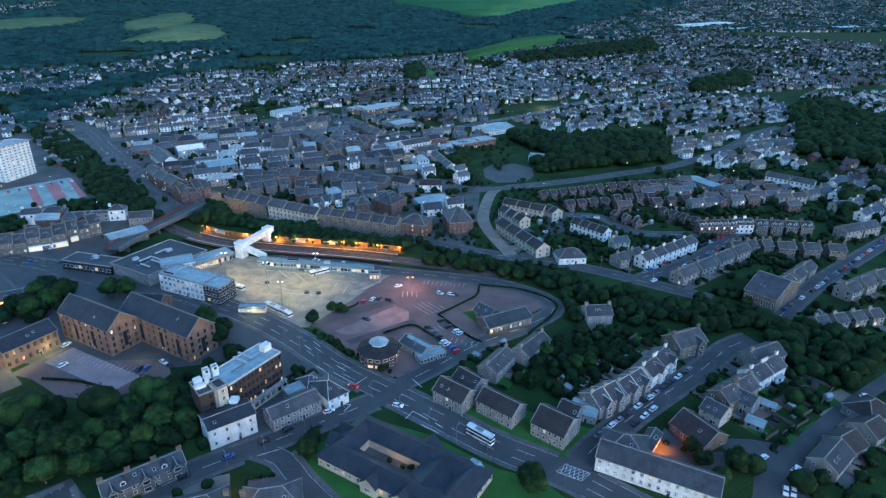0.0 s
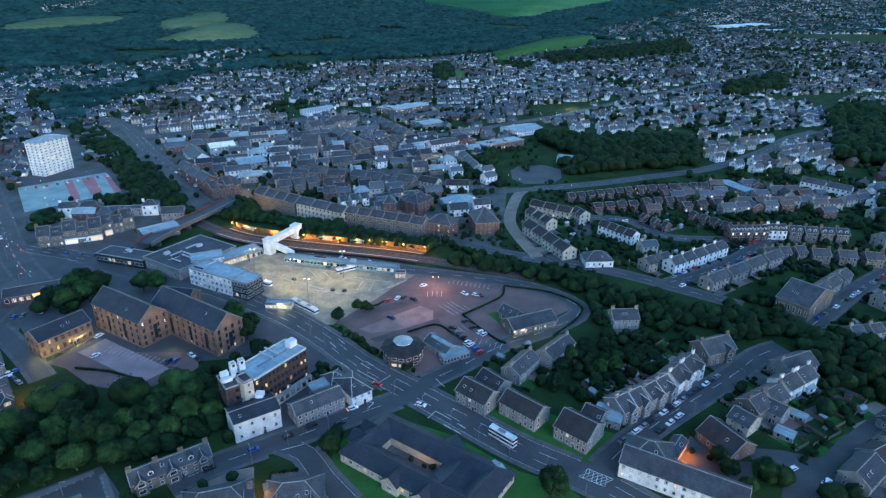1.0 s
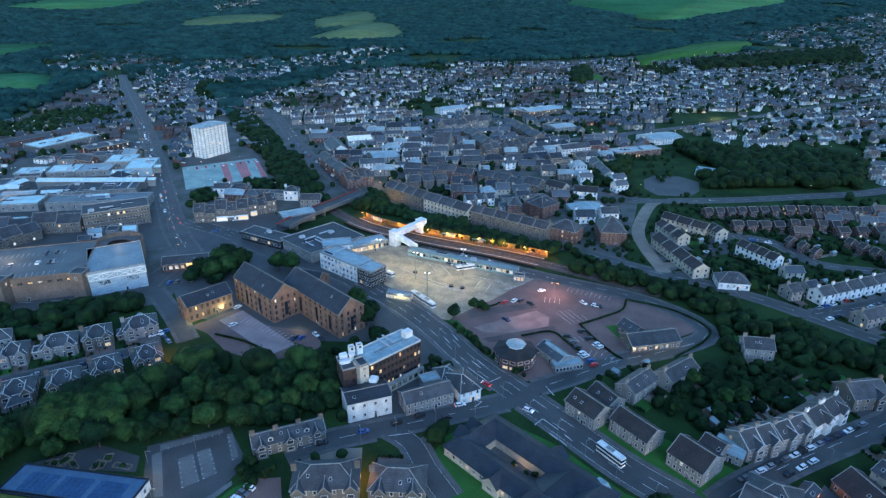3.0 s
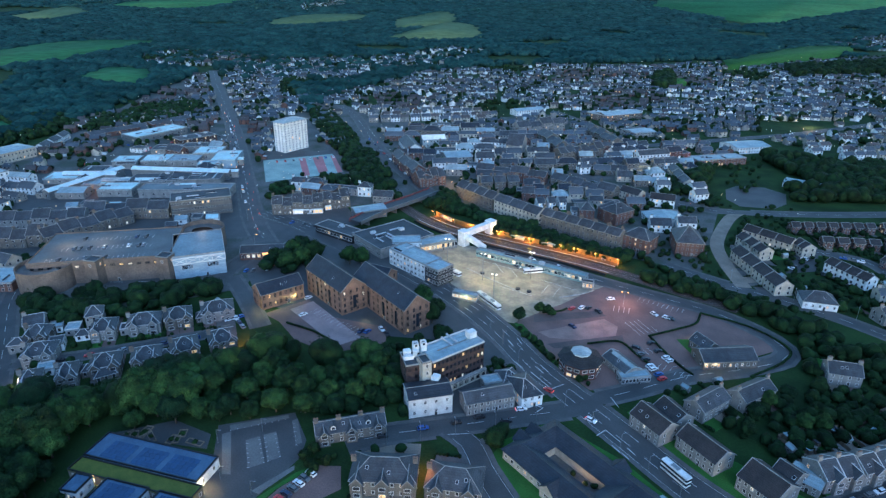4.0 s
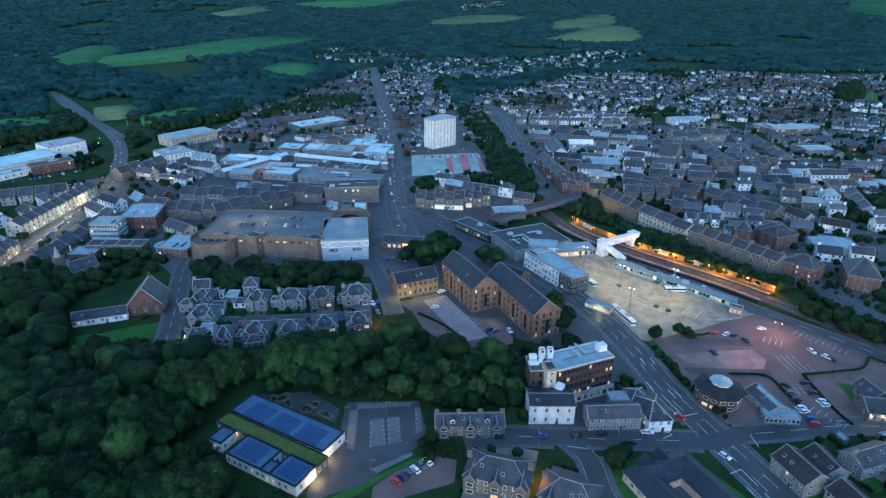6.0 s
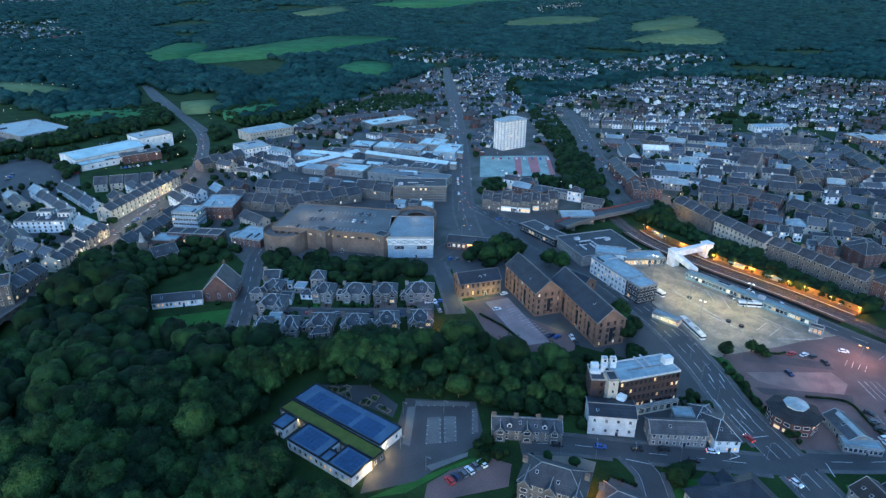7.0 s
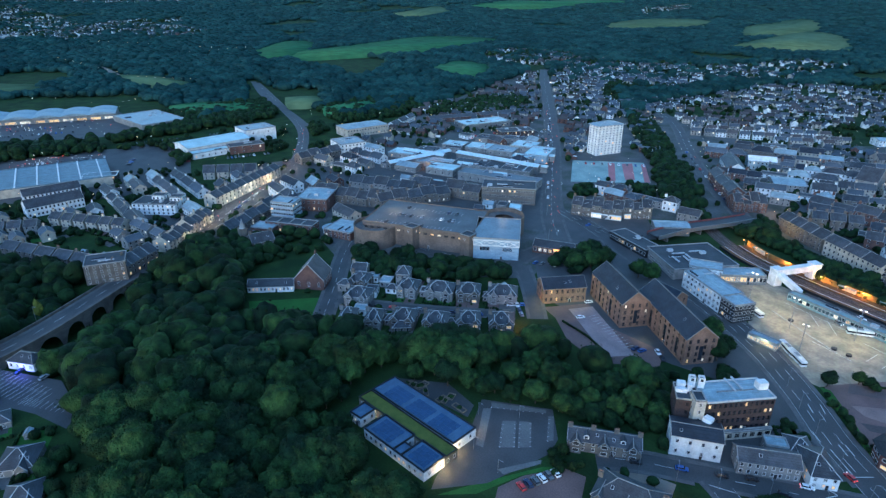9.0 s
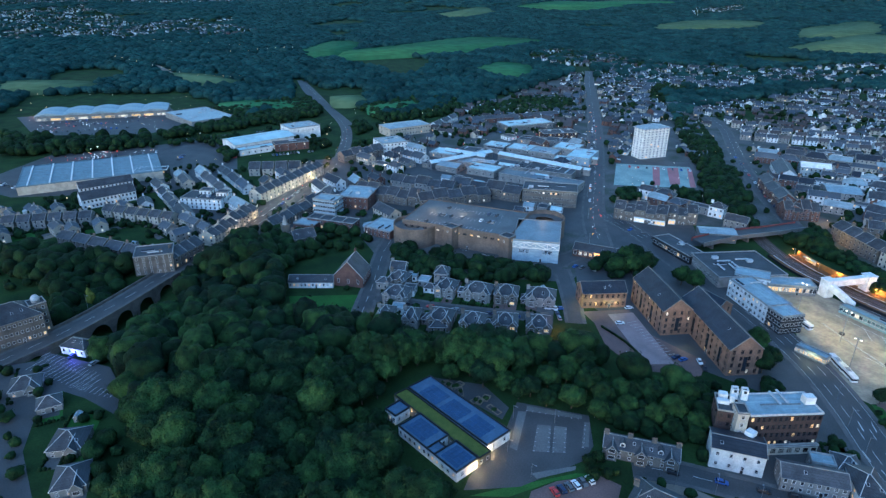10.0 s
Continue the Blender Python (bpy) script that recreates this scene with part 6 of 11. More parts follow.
def np_mesh(verts, faces, mats, index=None, smooth=True):
    me = bpy.data.meshes.new("m")
    me.vertices.add(len(verts))
    me.vertices.foreach_set("co", np.asarray(verts, np.float32).ravel())
    me.loops.add(faces.size)
    me.loops.foreach_set("vertex_index", faces.ravel().astype(np.int32))
    me.polygons.add(len(faces))
    me.polygons.foreach_set("loop_start", np.arange(0, faces.size, 3, dtype=np.int32))
    if index is not None:
        me.polygons.foreach_set("material_index", index.astype(np.int32))
    for m in mats:
        me.materials.append(m)
    me.update(calc_edges=True)
    if smooth:
        me.shade_smooth()
    return me


def lump(rng, c, r, base=BALL2, rough=0.22):
    v, f = base
    k = rng.normal(0, 1, (6, 3)) * 2.2
    ph = rng.uniform(0, 6, 6)
    bumps = sum(np.sin(v @ k[i] + ph[i]) for i in range(6)) / 6
    return v * (r * (1 + rough * 1.8 * bumps + rng.normal(0, rough * 0.35, len(v))))[:, None] * np.array([1, 1, 0.85]) + c, f


BALL3, BALL4 = ball(3), ball(4)


def crown_shape(seed, base, lobes, leaves, leaf=0.07, tight=0.16):
    """A full crown of rounded lobes, one unit in radius, with loose sprays of leaves standing out of it."""
    rng = np.random.default_rng(seed)
    v, f = base
    d = rng.normal(0, 1, (lobes, 3))
    d[:, 2] = np.abs(d[:, 2]) * 0.9 - 0.25
    d /= np.linalg.norm(d, axis=1)[:, None]
    near = 1 - v @ d.T
    amp = rng.uniform(0.20, 0.46, lobes)
    bump = (np.exp(-(near / tight)) * amp).max(axis=1)
    small = rng.normal(0, 1, (lobes * 5, 3))
    small /= np.linalg.norm(small, axis=1)[:, None]
    bump = bump + 0.10 * np.exp(-(1 - v @ small.T) / 0.03).max(axis=1)
    r = 0.66 + bump + rng.normal(0, 0.025, len(v))
    out = v * r[:, None] * np.array([1, 1, 0.95])
    out[:, 2] = np.where(out[:, 2] < -0.5, -0.5 + (out[:, 2] + 0.5) * 0.4, out[:, 2])
    if not leaves:
        return out, f
    up = np.flatnonzero(out[:, 2] > -0.35)
    p = out[rng.choice(up, leaves)] * rng.uniform(1.0, 1.09, (leaves, 1)) + rng.normal(0, leaf * 0.8, (leaves, 3))
    q = p[:, None, :] + rng.normal(0, leaf, (leaves, 3, 3))
    return np.concatenate((out, q.reshape(-1, 3))), np.concatenate((f, np.arange(leaves * 3).reshape(-1, 3) + len(out)))


CROWNS = {id(BALL1): [crown_shape(60 + k, BALL2, 6, 6, 0.12, 0.3) for k in range(7)], id(BALL2): [crown_shape(80 + k, BALL3, 13, 60, 0.07, 0.2) for k in range(8)]}


def crown_mesh(seed, mat, lobes=38, leaves=900):
    """A broad crown about 11 m wide."""
    v, f = crown_shape(seed, BALL4, lobes, leaves, 0.045, 0.075)
    return np_mesh(v * 5.3 + np.array([0, 0, 6.6]), f, [mat])


def trunk_mesh(seed):
    rng = random.Random(seed)
    bm = bmesh.new()

    def limb(p, q, r0, r1):
        p, q = Vector(p), Vector(q)
        d = (q - p).normalized()
        s = d.orthogonal().normalized()
        t = d.cross(s)
        a = [bm.verts.new(p + (s * math.cos(k) + t * math.sin(k)) * r0) for k in np.arange(5) * 2 * math.pi / 5]
        b = [bm.verts.new(q + (s * math.cos(k) + t * math.sin(k)) * r1) for k in np.arange(5) * 2 * math.pi / 5]
        for i in range(5):
            bm.faces.new((a[i], a[(i + 1) % 5], b[(i + 1) % 5], b[i]))

    limb((0, 0, -0.5), (0.1, 0, 4.5), 0.4, 0.28)
    limb((0.1, 0, 4.5), (0.2, 0.1, 9), 0.28, 0.08)
    for i in range(5):
        a = i * 1.26 + rng.random()
        limb((0.1, 0, 3.2 + i * 0.6), (2.4 * math.cos(a), 2.4 * math.sin(a), 6.5 + i * 0.5), 0.16, 0.05)
    return finish(bm, BARK, True)


TREE_KINDS = []
for k in range(6):
    TREE_KINDS.append((crown_mesh(40 + k, (LEAF, LEAF_B, LEAF_C, LEAF, LEAF_B, LEAF)[k]), trunk_mesh(k)))


def inside(ring, x, y):
    ok = False
    j = len(ring) - 1
    for i in range(len(ring)):
        (x0, y0), (x1, y1) = ring[i], ring[j]
        if (y0 > y) != (y1 > y) and x < (x1 - x0) * (y - y0) / (y1 - y0) + x0:
            ok = not ok
        j = i
    return ok


GRID = {}


def occupied(x, y, pad=1.5):
    """Whether a building or a road stands there."""
    if not GRID:
        for i, (fx, fy, c, s, a, b) in enumerate(FOOT):
            r = int((a + b + 12) / 25) + 1
            for gx in range(int(fx // 25) - r, int(fx // 25) + r + 1):
                for gy in range(int(fy // 25) - r, int(fy // 25) + r + 1):
                    GRID.setdefault((gx, gy), []).append((0, fx, fy, c, s, a, b))
        for fx, fy, w in LANES:
            for gx in range(int(fx // 25) - 1, int(fx // 25) + 2):
                for gy in range(int(fy // 25) - 1, int(fy // 25) + 2):
                    GRID.setdefault((gx, gy), []).append((1, fx, fy, w, 0, 0, 0))
    for kind, fx, fy, c, s, a, b in GRID.get((int(x // 25), int(y // 25)), ()):
        dx, dy = x - fx, y - fy
        if kind and dx * dx + dy * dy < (c + pad + 1.5) ** 2:
            return True
        if not kind and abs(dx * c + dy * s) < a + pad and abs(-dx * s + dy * c) < b + pad:
            return True
    return False


def spots(ring, step, pad=2.5, jitter=0.4, clear=()):
    xs, ys = [p[0] for p in ring], [p[1] for p in ring]
    out, row_n = [], 0
    y = min(ys)
    while y < max(ys):
        x = min(xs) + (row_n % 2) * step / 2
        while x < max(xs):
            px, py = x + TREES_RNG.uniform(-jitter, jitter) * step, y + TREES_RNG.uniform(-jitter, jitter) * step
            if inside(ring, px, py) and not occupied(px, py, pad) and not any(inside(c, px, py) for c in clear):
                out.append((px, py))
            x += step
        y += step * 0.87
        row_n += 1
    return out


def tree(x, y, size=1.0, group="", label="broadleaf tree with a dark full crown"):
    k = TREES_RNG.integers(len(TREE_KINDS))
    ob = thing("tree", label, "tree", pose(x, y, far_height(x, y) - 0.1, 0, 0, TREES_RNG.uniform(0, 360)), group)
    ob.scale = (size, size, size * TREES_RNG.uniform(0.85, 1.15))
    part("trunk", TREE_KINDS[k][1], ob)
    part("crown", TREE_KINDS[k][0], ob)
    return ob


def grove(name, label, places, size, base=BALL1, lumps=3, category="trees", mat=None):
    """Trees past counting: one joined mesh of uneven crowns."""
    if not places:
        return None
    V, Fc, n = [], [], 0
    shapes = CROWNS[id(base)] if lumps > 1 else [base]
    for x, y in places:
        s = size * TREES_RNG.uniform(0.65, 1.3)
        v, f = shapes[TREES_RNG.integers(len(shapes))]
        a = TREES_RNG.uniform(0, 6.28)
        turned = v @ np.array([[math.cos(a), math.sin(a), 0], [-math.sin(a), math.cos(a), 0], [0, 0, 1]])
        V.append(turned * np.array([s, s, s * TREES_RNG.uniform(0.85, 1.25)]) + np.array([x, y, far_height(x, y) + s * 0.75])), Fc.append(f + n)
        n += len(v)
    return tagged(new(name, np_mesh(np.concatenate(V), np.concatenate(Fc), [mat or LEAF_HAZE])), label, category, kind="stuff")


WOOD = [(-283.7, 7.6), (-326.3, 56.9), (-364.0, 69.4), (-381.3, 109.6), (-344.0, 114.4), (-280.4, 96.2), (-262.5, 91.8), (-242.9, 125.6), (-220.2, 119.3), (-164.6, 181.7),
        (-155.9, 194.4), (-139.4, 186.7), (-126.6, 197.1), (-114.1, 210.5), (-96.7, 199.6), (-92.0, 179.2), (-106.0, 160.1), (-120.2, 155.1), (-146.2, 135.5), (-176.2, 112.9),
        (-174.7, 94.0), (-150.3, 84.2), (-120.7, 89.8), (-100.7, 67.6), (-152.3, -6.8), (-210.0, 12.2), (-242.6, 13.0)]
YARDS = [[(-282.8, 100.5), (-262.0, 134.3), (-246.3, 129.0), (-248.0, 112.3), (-258.3, 91.3)],
         [(-178.0, 97.0), (-184.0, 119.0), (-149.4, 140.0), (-123.9, 158.0), (-104.6, 137.5), (-120.6, 89.9), (-153.8, 89.0)],
         [(-188.0, 214.0), (-171.5, 238.7), (-120.7, 229.6), (-108.0, 214.9), (-128.6, 193.3), (-156.9, 194.6)]]
YARDS.append([(-150.0, 84.0), (-150.0, 96.0), (-122.0, 92.0), (-120.0, 76.0), (-136.0, 78.0)])
YARDS.append([(-303.2, -14.1), (-298.5, -2.2), (-263.6, 13.6), (-243.9, 14.0), (-223.0, 8.4), (-241.9, -1.1), (-266.2, -18.6)])
wood_places = spots(WOOD, 8.6, 4.8, 0.38, YARDS)
wood_places.sort(key=lambda p: p[0] ** 2 + p[1] ** 2)
for px, py in wood_places[:190]:
    tree(px, py, TREES_RNG.uniform(0.8, 1.5) * (0.66 if px + 0.9 * py > -22 or occupied(px, py, 12) else 1), "valley wood")
if len(wood_places) > 190:
    for k, m in enumerate((LEAF, LEAF_B, LEAF_C)):
        grove("wood_edge", "dense broadleaf wood in the valley", wood_places[190 + k::3], 6.6, BALL2, 8, mat=m)
grove("verge_bushes", "dense bushes on the verge of the car park", spots([(-63.3, 253.0), (-60.6, 255.7), (-41.6, 237.2), (-34.5, 230.9), (-22.5, 223.3), (-22.1, 218.3), (-34.9, 223.9), (-49.3, 237.1)], 3.2, 0.2), 1.7, BALL1, 4, mat=LEAF)
grove("store_trees", "dense trees below the brown store", spots([(-299.8, 172.5), (-300.0, 184.8), (-245.2, 220.8), (-230.6, 234.0), (-215.6, 230.7), (-222.6, 217.9), (-248.5, 182.3), (-272.4, 160.0)], 6.5, 1.5), 4.2, BALL2, 9, mat=LEAF)
grove("church_trees", "trees and shrubs round the church", spots([(-391.7, 112.6), (-342.7, 176.1), (-311.4, 175.2), (-315.4, 153.5), (-319.2, 132.8), (-315.4, 110.0), (-350.9, 116.7)], 8.5, 2.0), 4.0, BALL2, 8, mat=LEAF)
BELT = [(-13.2, 336.9), (25.4, 329.6), (68.4, 309.4), (109.9, 289.9), (144.9, 266.6), (182.7, 259.0), (208.9, 237.1), (190.7, 203.9), (163.0, 211.0), (147.7, 227.2), (123.8, 255.4), (90.8, 274.2), (64.8, 289.0), (36.8, 308.7), (-4.5, 325.8)]
grove("railway_trees", "dense trees and scrub along the railway", spots(BELT, 6.5, 2), 3.6, BALL2, 6, mat=LEAF)
grove("bank_trees", "dense trees on the bank behind the platform", spots([(-177.5, 401.6), (-168.2, 432.4), (-143.5, 400.2), (-117.2, 390.1), (-84.2, 378.6), (-34.0, 361.6), (-33.5, 356.1), (-51.9, 360.2), (-82.4, 368.9), (-130.5, 382.6), (-163.8, 391.1)], 4.6, 0.8), 3.0, BALL2, 8, mat=LEAF)
for ring, step, size, label in (
        ([(-67.8, 264.6), (-63.1, 269.2), (-59.6, 254.0), (-64.2, 253.9)], 6, 0.5, "round tree at the car park corner"),
        ([(-57.8, 271.6), (-50.0, 276.5), (-48.1, 267.2), (-55.1, 263.7)], 6, 0.42, "round tree at the car park edge"),
        ([(-184.9, 292.2), (-164.6, 290.6), (-158.2, 276.9), (-173.9, 276.6)], 8, 0.75, "broadleaf tree behind the mill"),
        ([(-120.3, 260.3), (-100.0, 252.6), (-97.8, 237.7), (-105.0, 240.0)], 8, 0.8, "broadleaf tree at the mill's gable"),
        ([(33.8, 225.5), (60.4, 249.2), (79.2, 239.7), (66.4, 217.6), (40.2, 201.8)], 11, 0.5, "garden tree behind the flats"),
        ([(15.6, 168.3), (29.4, 168.4), (39.5, 157.8), (32.7, 150.4), (18.3, 152.6)], 8.5, 0.72, "large broadleaf tree on a lawn"),
        ([(-51.9, 170.3), (-45.4, 177.7), (-42.5, 173.3), (-48.7, 164.7)], 8, 0.8, "broadleaf tree on the verge"),
        ([(-109.4, 133.9), (-102.9, 148.3), (-98.1, 147.0), (-103.4, 131.8)], 5, 0.42, "bushy tree beside the road"),
        ([(-73.3, 155.6), (-64.9, 156.6), (-61.6, 149.1), (-65.7, 144.2)], 7, 0.55, "leafy garden tree among the houses"),
        ([(-215.5, 281.1), (-206.1, 298.4), (-189.7, 277.6), (-200.3, 260.9)], 8, 0.85, "round tree by the street"),
        ([(91.8, 182.2), (103.5, 170.5), (99.8, 149.3), (94.8, 154.5), (84.5, 173.1)], 8, 0.6, "leafy garden tree among the houses")):
    for px, py in spots(ring, step, 1.5):
        tree(px, py, size * TREES_RNG.uniform(0.85, 1.2), "", label)

poplar = thing("poplar", "narrow golden-green columnar tree by the viaduct", "tree", pose(-338.2, 13.5, far_height(-338.2, 13.5)))
vs, fs = crown_shape(7, BALL4, 40, 500, 0.05, 0.06)
part("crown", np_mesh(vs * np.array([2.3, 2.3, 7.0]) + np.array([0, 0, 7.2]), fs, [paint("golden_leaves", (0.12, 0.13, 0.022), 0.8, (0.07, 0.08, 0.015), 0.4, 2.2, 0.3, island=0.3, spec=0.1)]), poplar)
part("trunk", TREE_KINDS[0][1], poplar)

# ---- suburbs of small houses ----


def small_house(acc, x, y, rot, L, W, h, rise, wall_i, roof_i, rng):
    V, Fc, M = acc
    c, s = math.cos(rot), math.sin(rot)
    zb = far_height(x, y)

    def put(pts, faces, mi):
        n = len(V)
        V.extend((x + c * px - s * py, y + s * px + c * py, zb + pz) for px, py, pz in pts)
        for f in faces:
            for k in range(1, len(f) - 1):
                Fc.append((n + f[0], n + f[k], n + f[k + 1]))
                M.append(mi)

    a, b = L / 2, W / 2
    put([(-a, -b, -2), (a, -b, -2), (a, b, -2), (-a, b, -2), (-a, -b, h), (a, -b, h), (a, b, h), (-a, b, h), (-a, 0, h + rise), (a, 0, h + rise)],
        [(0, 1, 5, 4), (1, 2, 6, 9, 5), (2, 3, 7, 6), (3, 0, 4, 8, 7)], wall_i)
    o, d = 0.4, rise * 0.4 / b
    put([(-a - o, -b - o, h - d), (a + o, -b - o, h - d), (a + o, 0, h + rise + 0.1), (-a - o, 0, h + rise + 0.1), (a + o, b + o, h - d), (-a - o, b + o, h - d)],
        [(0, 1, 2, 3), (3, 2, 4, 5)], roof_i)
    far_off = math.hypot(x, y)
    if rng.random() < 0.45:
        e, side = rng.choice((-1, 1)) * a * rng.uniform(0.2, 0.7), rng.choice((-1, 1))
        g, k, top = 1.6, b + rng.uniform(2.2, 4.0), rng.uniform(2.3, 2.9)
        put([(e - g, side * b, -1), (e + g, side * b, -1), (e + g, side * k, -1), (e - g, side * k, -1), (e - g, side * b, top), (e + g, side * b, top), (e + g, side * k, top), (e - g, side * k, top)],
            [(1, 2, 6, 5), (2, 3, 7, 6), (3, 0, 4, 7)], rng.choice((0, wall_i)))
        put([(e - g, side * b, top + 0.3), (e + g, side * b, top + 0.3), (e + g, side * (k + 0.2), top + 0.02), (e - g, side * (k + 0.2), top + 0.02)], [(0, 1, 2, 3)], rng.choice((0, roof_i, roof_i)))
    if rng.random() < 0.7 and far_off < 1300:
        e = a - 0.6
        put([(e - 0.5, -0.4, h + rise - 0.6), (e + 0.4, -0.4, h + rise - 0.6), (e + 0.4, 0.4, h + rise - 0.6), (e - 0.5, 0.4, h + rise - 0.6),
             (e - 0.5, -0.4, h + rise + 1.1), (e + 0.4, -0.4, h + rise + 1.1), (e + 0.4, 0.4, h + rise + 1.1), (e - 0.5, 0.4, h + rise + 1.1)],
            [(0, 1, 5, 4), (1, 2, 6, 5), (2, 3, 7, 6), (3, 0, 4, 7), (4, 5, 6, 7)], wall_i)
    for side in (-1, 1) if far_off < 1400 else ():
        for wx in (-a * 0.5, a * 0.5):
            for wz in ((0.9, 3.4) if h > 4 else (0.9,)):
                yy = side * (b + 0.05)
                put([(wx - 0.7, yy, wz), (wx + 0.7, yy, wz), (wx + 0.7, yy, wz + 1.2), (wx - 0.7, yy, wz + 1.2)], [(0, 1, 2, 3)], 7 if rng.random() < 0.05 else 6)


TILE_GREY = paint("concrete_tile", (0.082, 0.094, 0.112), 0.75, (0.052, 0.062, 0.076), 0.05, 1.5, 0, island=0.4, spec=0.25)
TILE_BROWN = paint("weathered_tile", (0.085, 0.074, 0.072), 0.8, (0.055, 0.05, 0.05), 0.05, 1.5, 0, island=0.4, spec=0.2)
HOUSE_MATS = [WHITE, CREAM, GREY_RENDER, RED_BRICK, TILE_GREY, TILE_BROWN, GLASS, LIT]
PROTOS = {}


def suburb(seed, ring, turn, walls, roofs, depth=32, fill=0.8, singles=0, clear=()):
    """Streets of houses over a stretch of land; the first ones are things of their own, the far rest is joined."""
    rng = random.Random(seed)
    acc = ([], [], [])
    cx, cy = sum(p[0] for p in ring) / len(ring), sum(p[1] for p in ring) / len(ring)
    R = max(math.hypot(p[0] - cx, p[1] - cy) for p in ring)
    c, s = math.cos(radians(turn)), math.sin(radians(turn))
    trees, places = [], []
    v = -R
    while v < R:
        bend, amp = rng.uniform(0, 6), rng.uniform(4, 14)
        for side in (-1, 1):
            u = -R
            while u < R:
                yy = v + side * 8.0 + amp * math.sin(u / 120 + bend)
                slope = math.atan(amp / 120 * math.cos(u / 120 + bend))
                x, y = cx + c * u - s * yy, cy + s * u + c * yy
                L = rng.uniform(6.5, 11.5)
                patch = noise.noise((x * 0.0065, y * 0.0065, 7.0))
                if patch > 0.42 and inside(ring, x, y) and not any(inside(k, x, y) for k in clear):
                    trees.extend((x + rng.uniform(-6, 6), y + rng.uniform(-6, 6)) for k in range(2))
                elif inside(ring, x, y) and rng.random() < fill and not occupied(x, y, 5) and not any(inside(k, x, y) for k in clear):
                    places.append((x, y, radians(turn) + slope + (math.pi / 2 if rng.random() < 0.12 else 0) + rng.uniform(-0.05, 0.05), L))
                    for _ in range(rng.choice((1, 1, 2, 2, 3))):
                        g = side * rng.uniform(5.5, 9)
                        trees.append((x - s * g + rng.uniform(-5, 5), y + c * g + rng.uniform(-5, 5)))
                u += L + rng.uniform(1.5, 5) if rng.random() < 0.9 else L + 14
        v += depth * rng.uniform(0.92, 1.08)
    places.sort(key=lambda p: p[0] ** 2 + p[1] ** 2)
    for i, (x, y, rot, L) in enumerate(places):
        wi, ri = rng.choice(walls), rng.choice(roofs)
        if i >= singles and noise.noise((x * 0.0065, y * 0.0065, 7.0)) < -0.3:
            wi, ri = rng.choice((3, 3, 2)), 5
        if i < singles:
            key = (wi, ri)
            if key not in PROTOS:
                word = {0: "white rendered", 1: "cream rendered", 2: "grey rendered", 3: "red brick"}[wi]
                PROTOS[key] = building("house", word + (" house with a slate roof" if ri == 4 else " house with a brown tiled roof"), "house", x, y, math.degrees(rot), 10.5, 8, 5.2,
                                       wall=HOUSE_MATS[wi], top=HOUSE_MATS[ri], fine=False, chim=1, bays=3, ends=1, group="suburban houses")
            else:
                copy_thing(PROTOS[key], pose(x, y, 0, 0, 0, math.degrees(rot)))
                FOOT.append((x, y, math.cos(rot), math.sin(rot), 5.2, 4))
                HOMES.append((x, y, math.degrees(rot), 10.5, 8))
        else:
            small_house(acc, x, y, rot, L, rng.uniform(6, 8), rng.choice((2.9, 3.2, 5.0, 5.2)), rng.uniform(1.8, 2.9), wi, ri, rng)
    if acc[1]:
        me = np_mesh(np.array(acc[0]), np.array(acc[1]), HOUSE_MATS, np.array(acc[2]), False)
        tagged(new("far_houses", me), "streets of small far houses with dark roofs", "houses", kind="stuff")
    return [p for p in trees if not occupied(p[0], p[1], 2) and not any(inside(k, p[0], p[1]) for k in clear)]


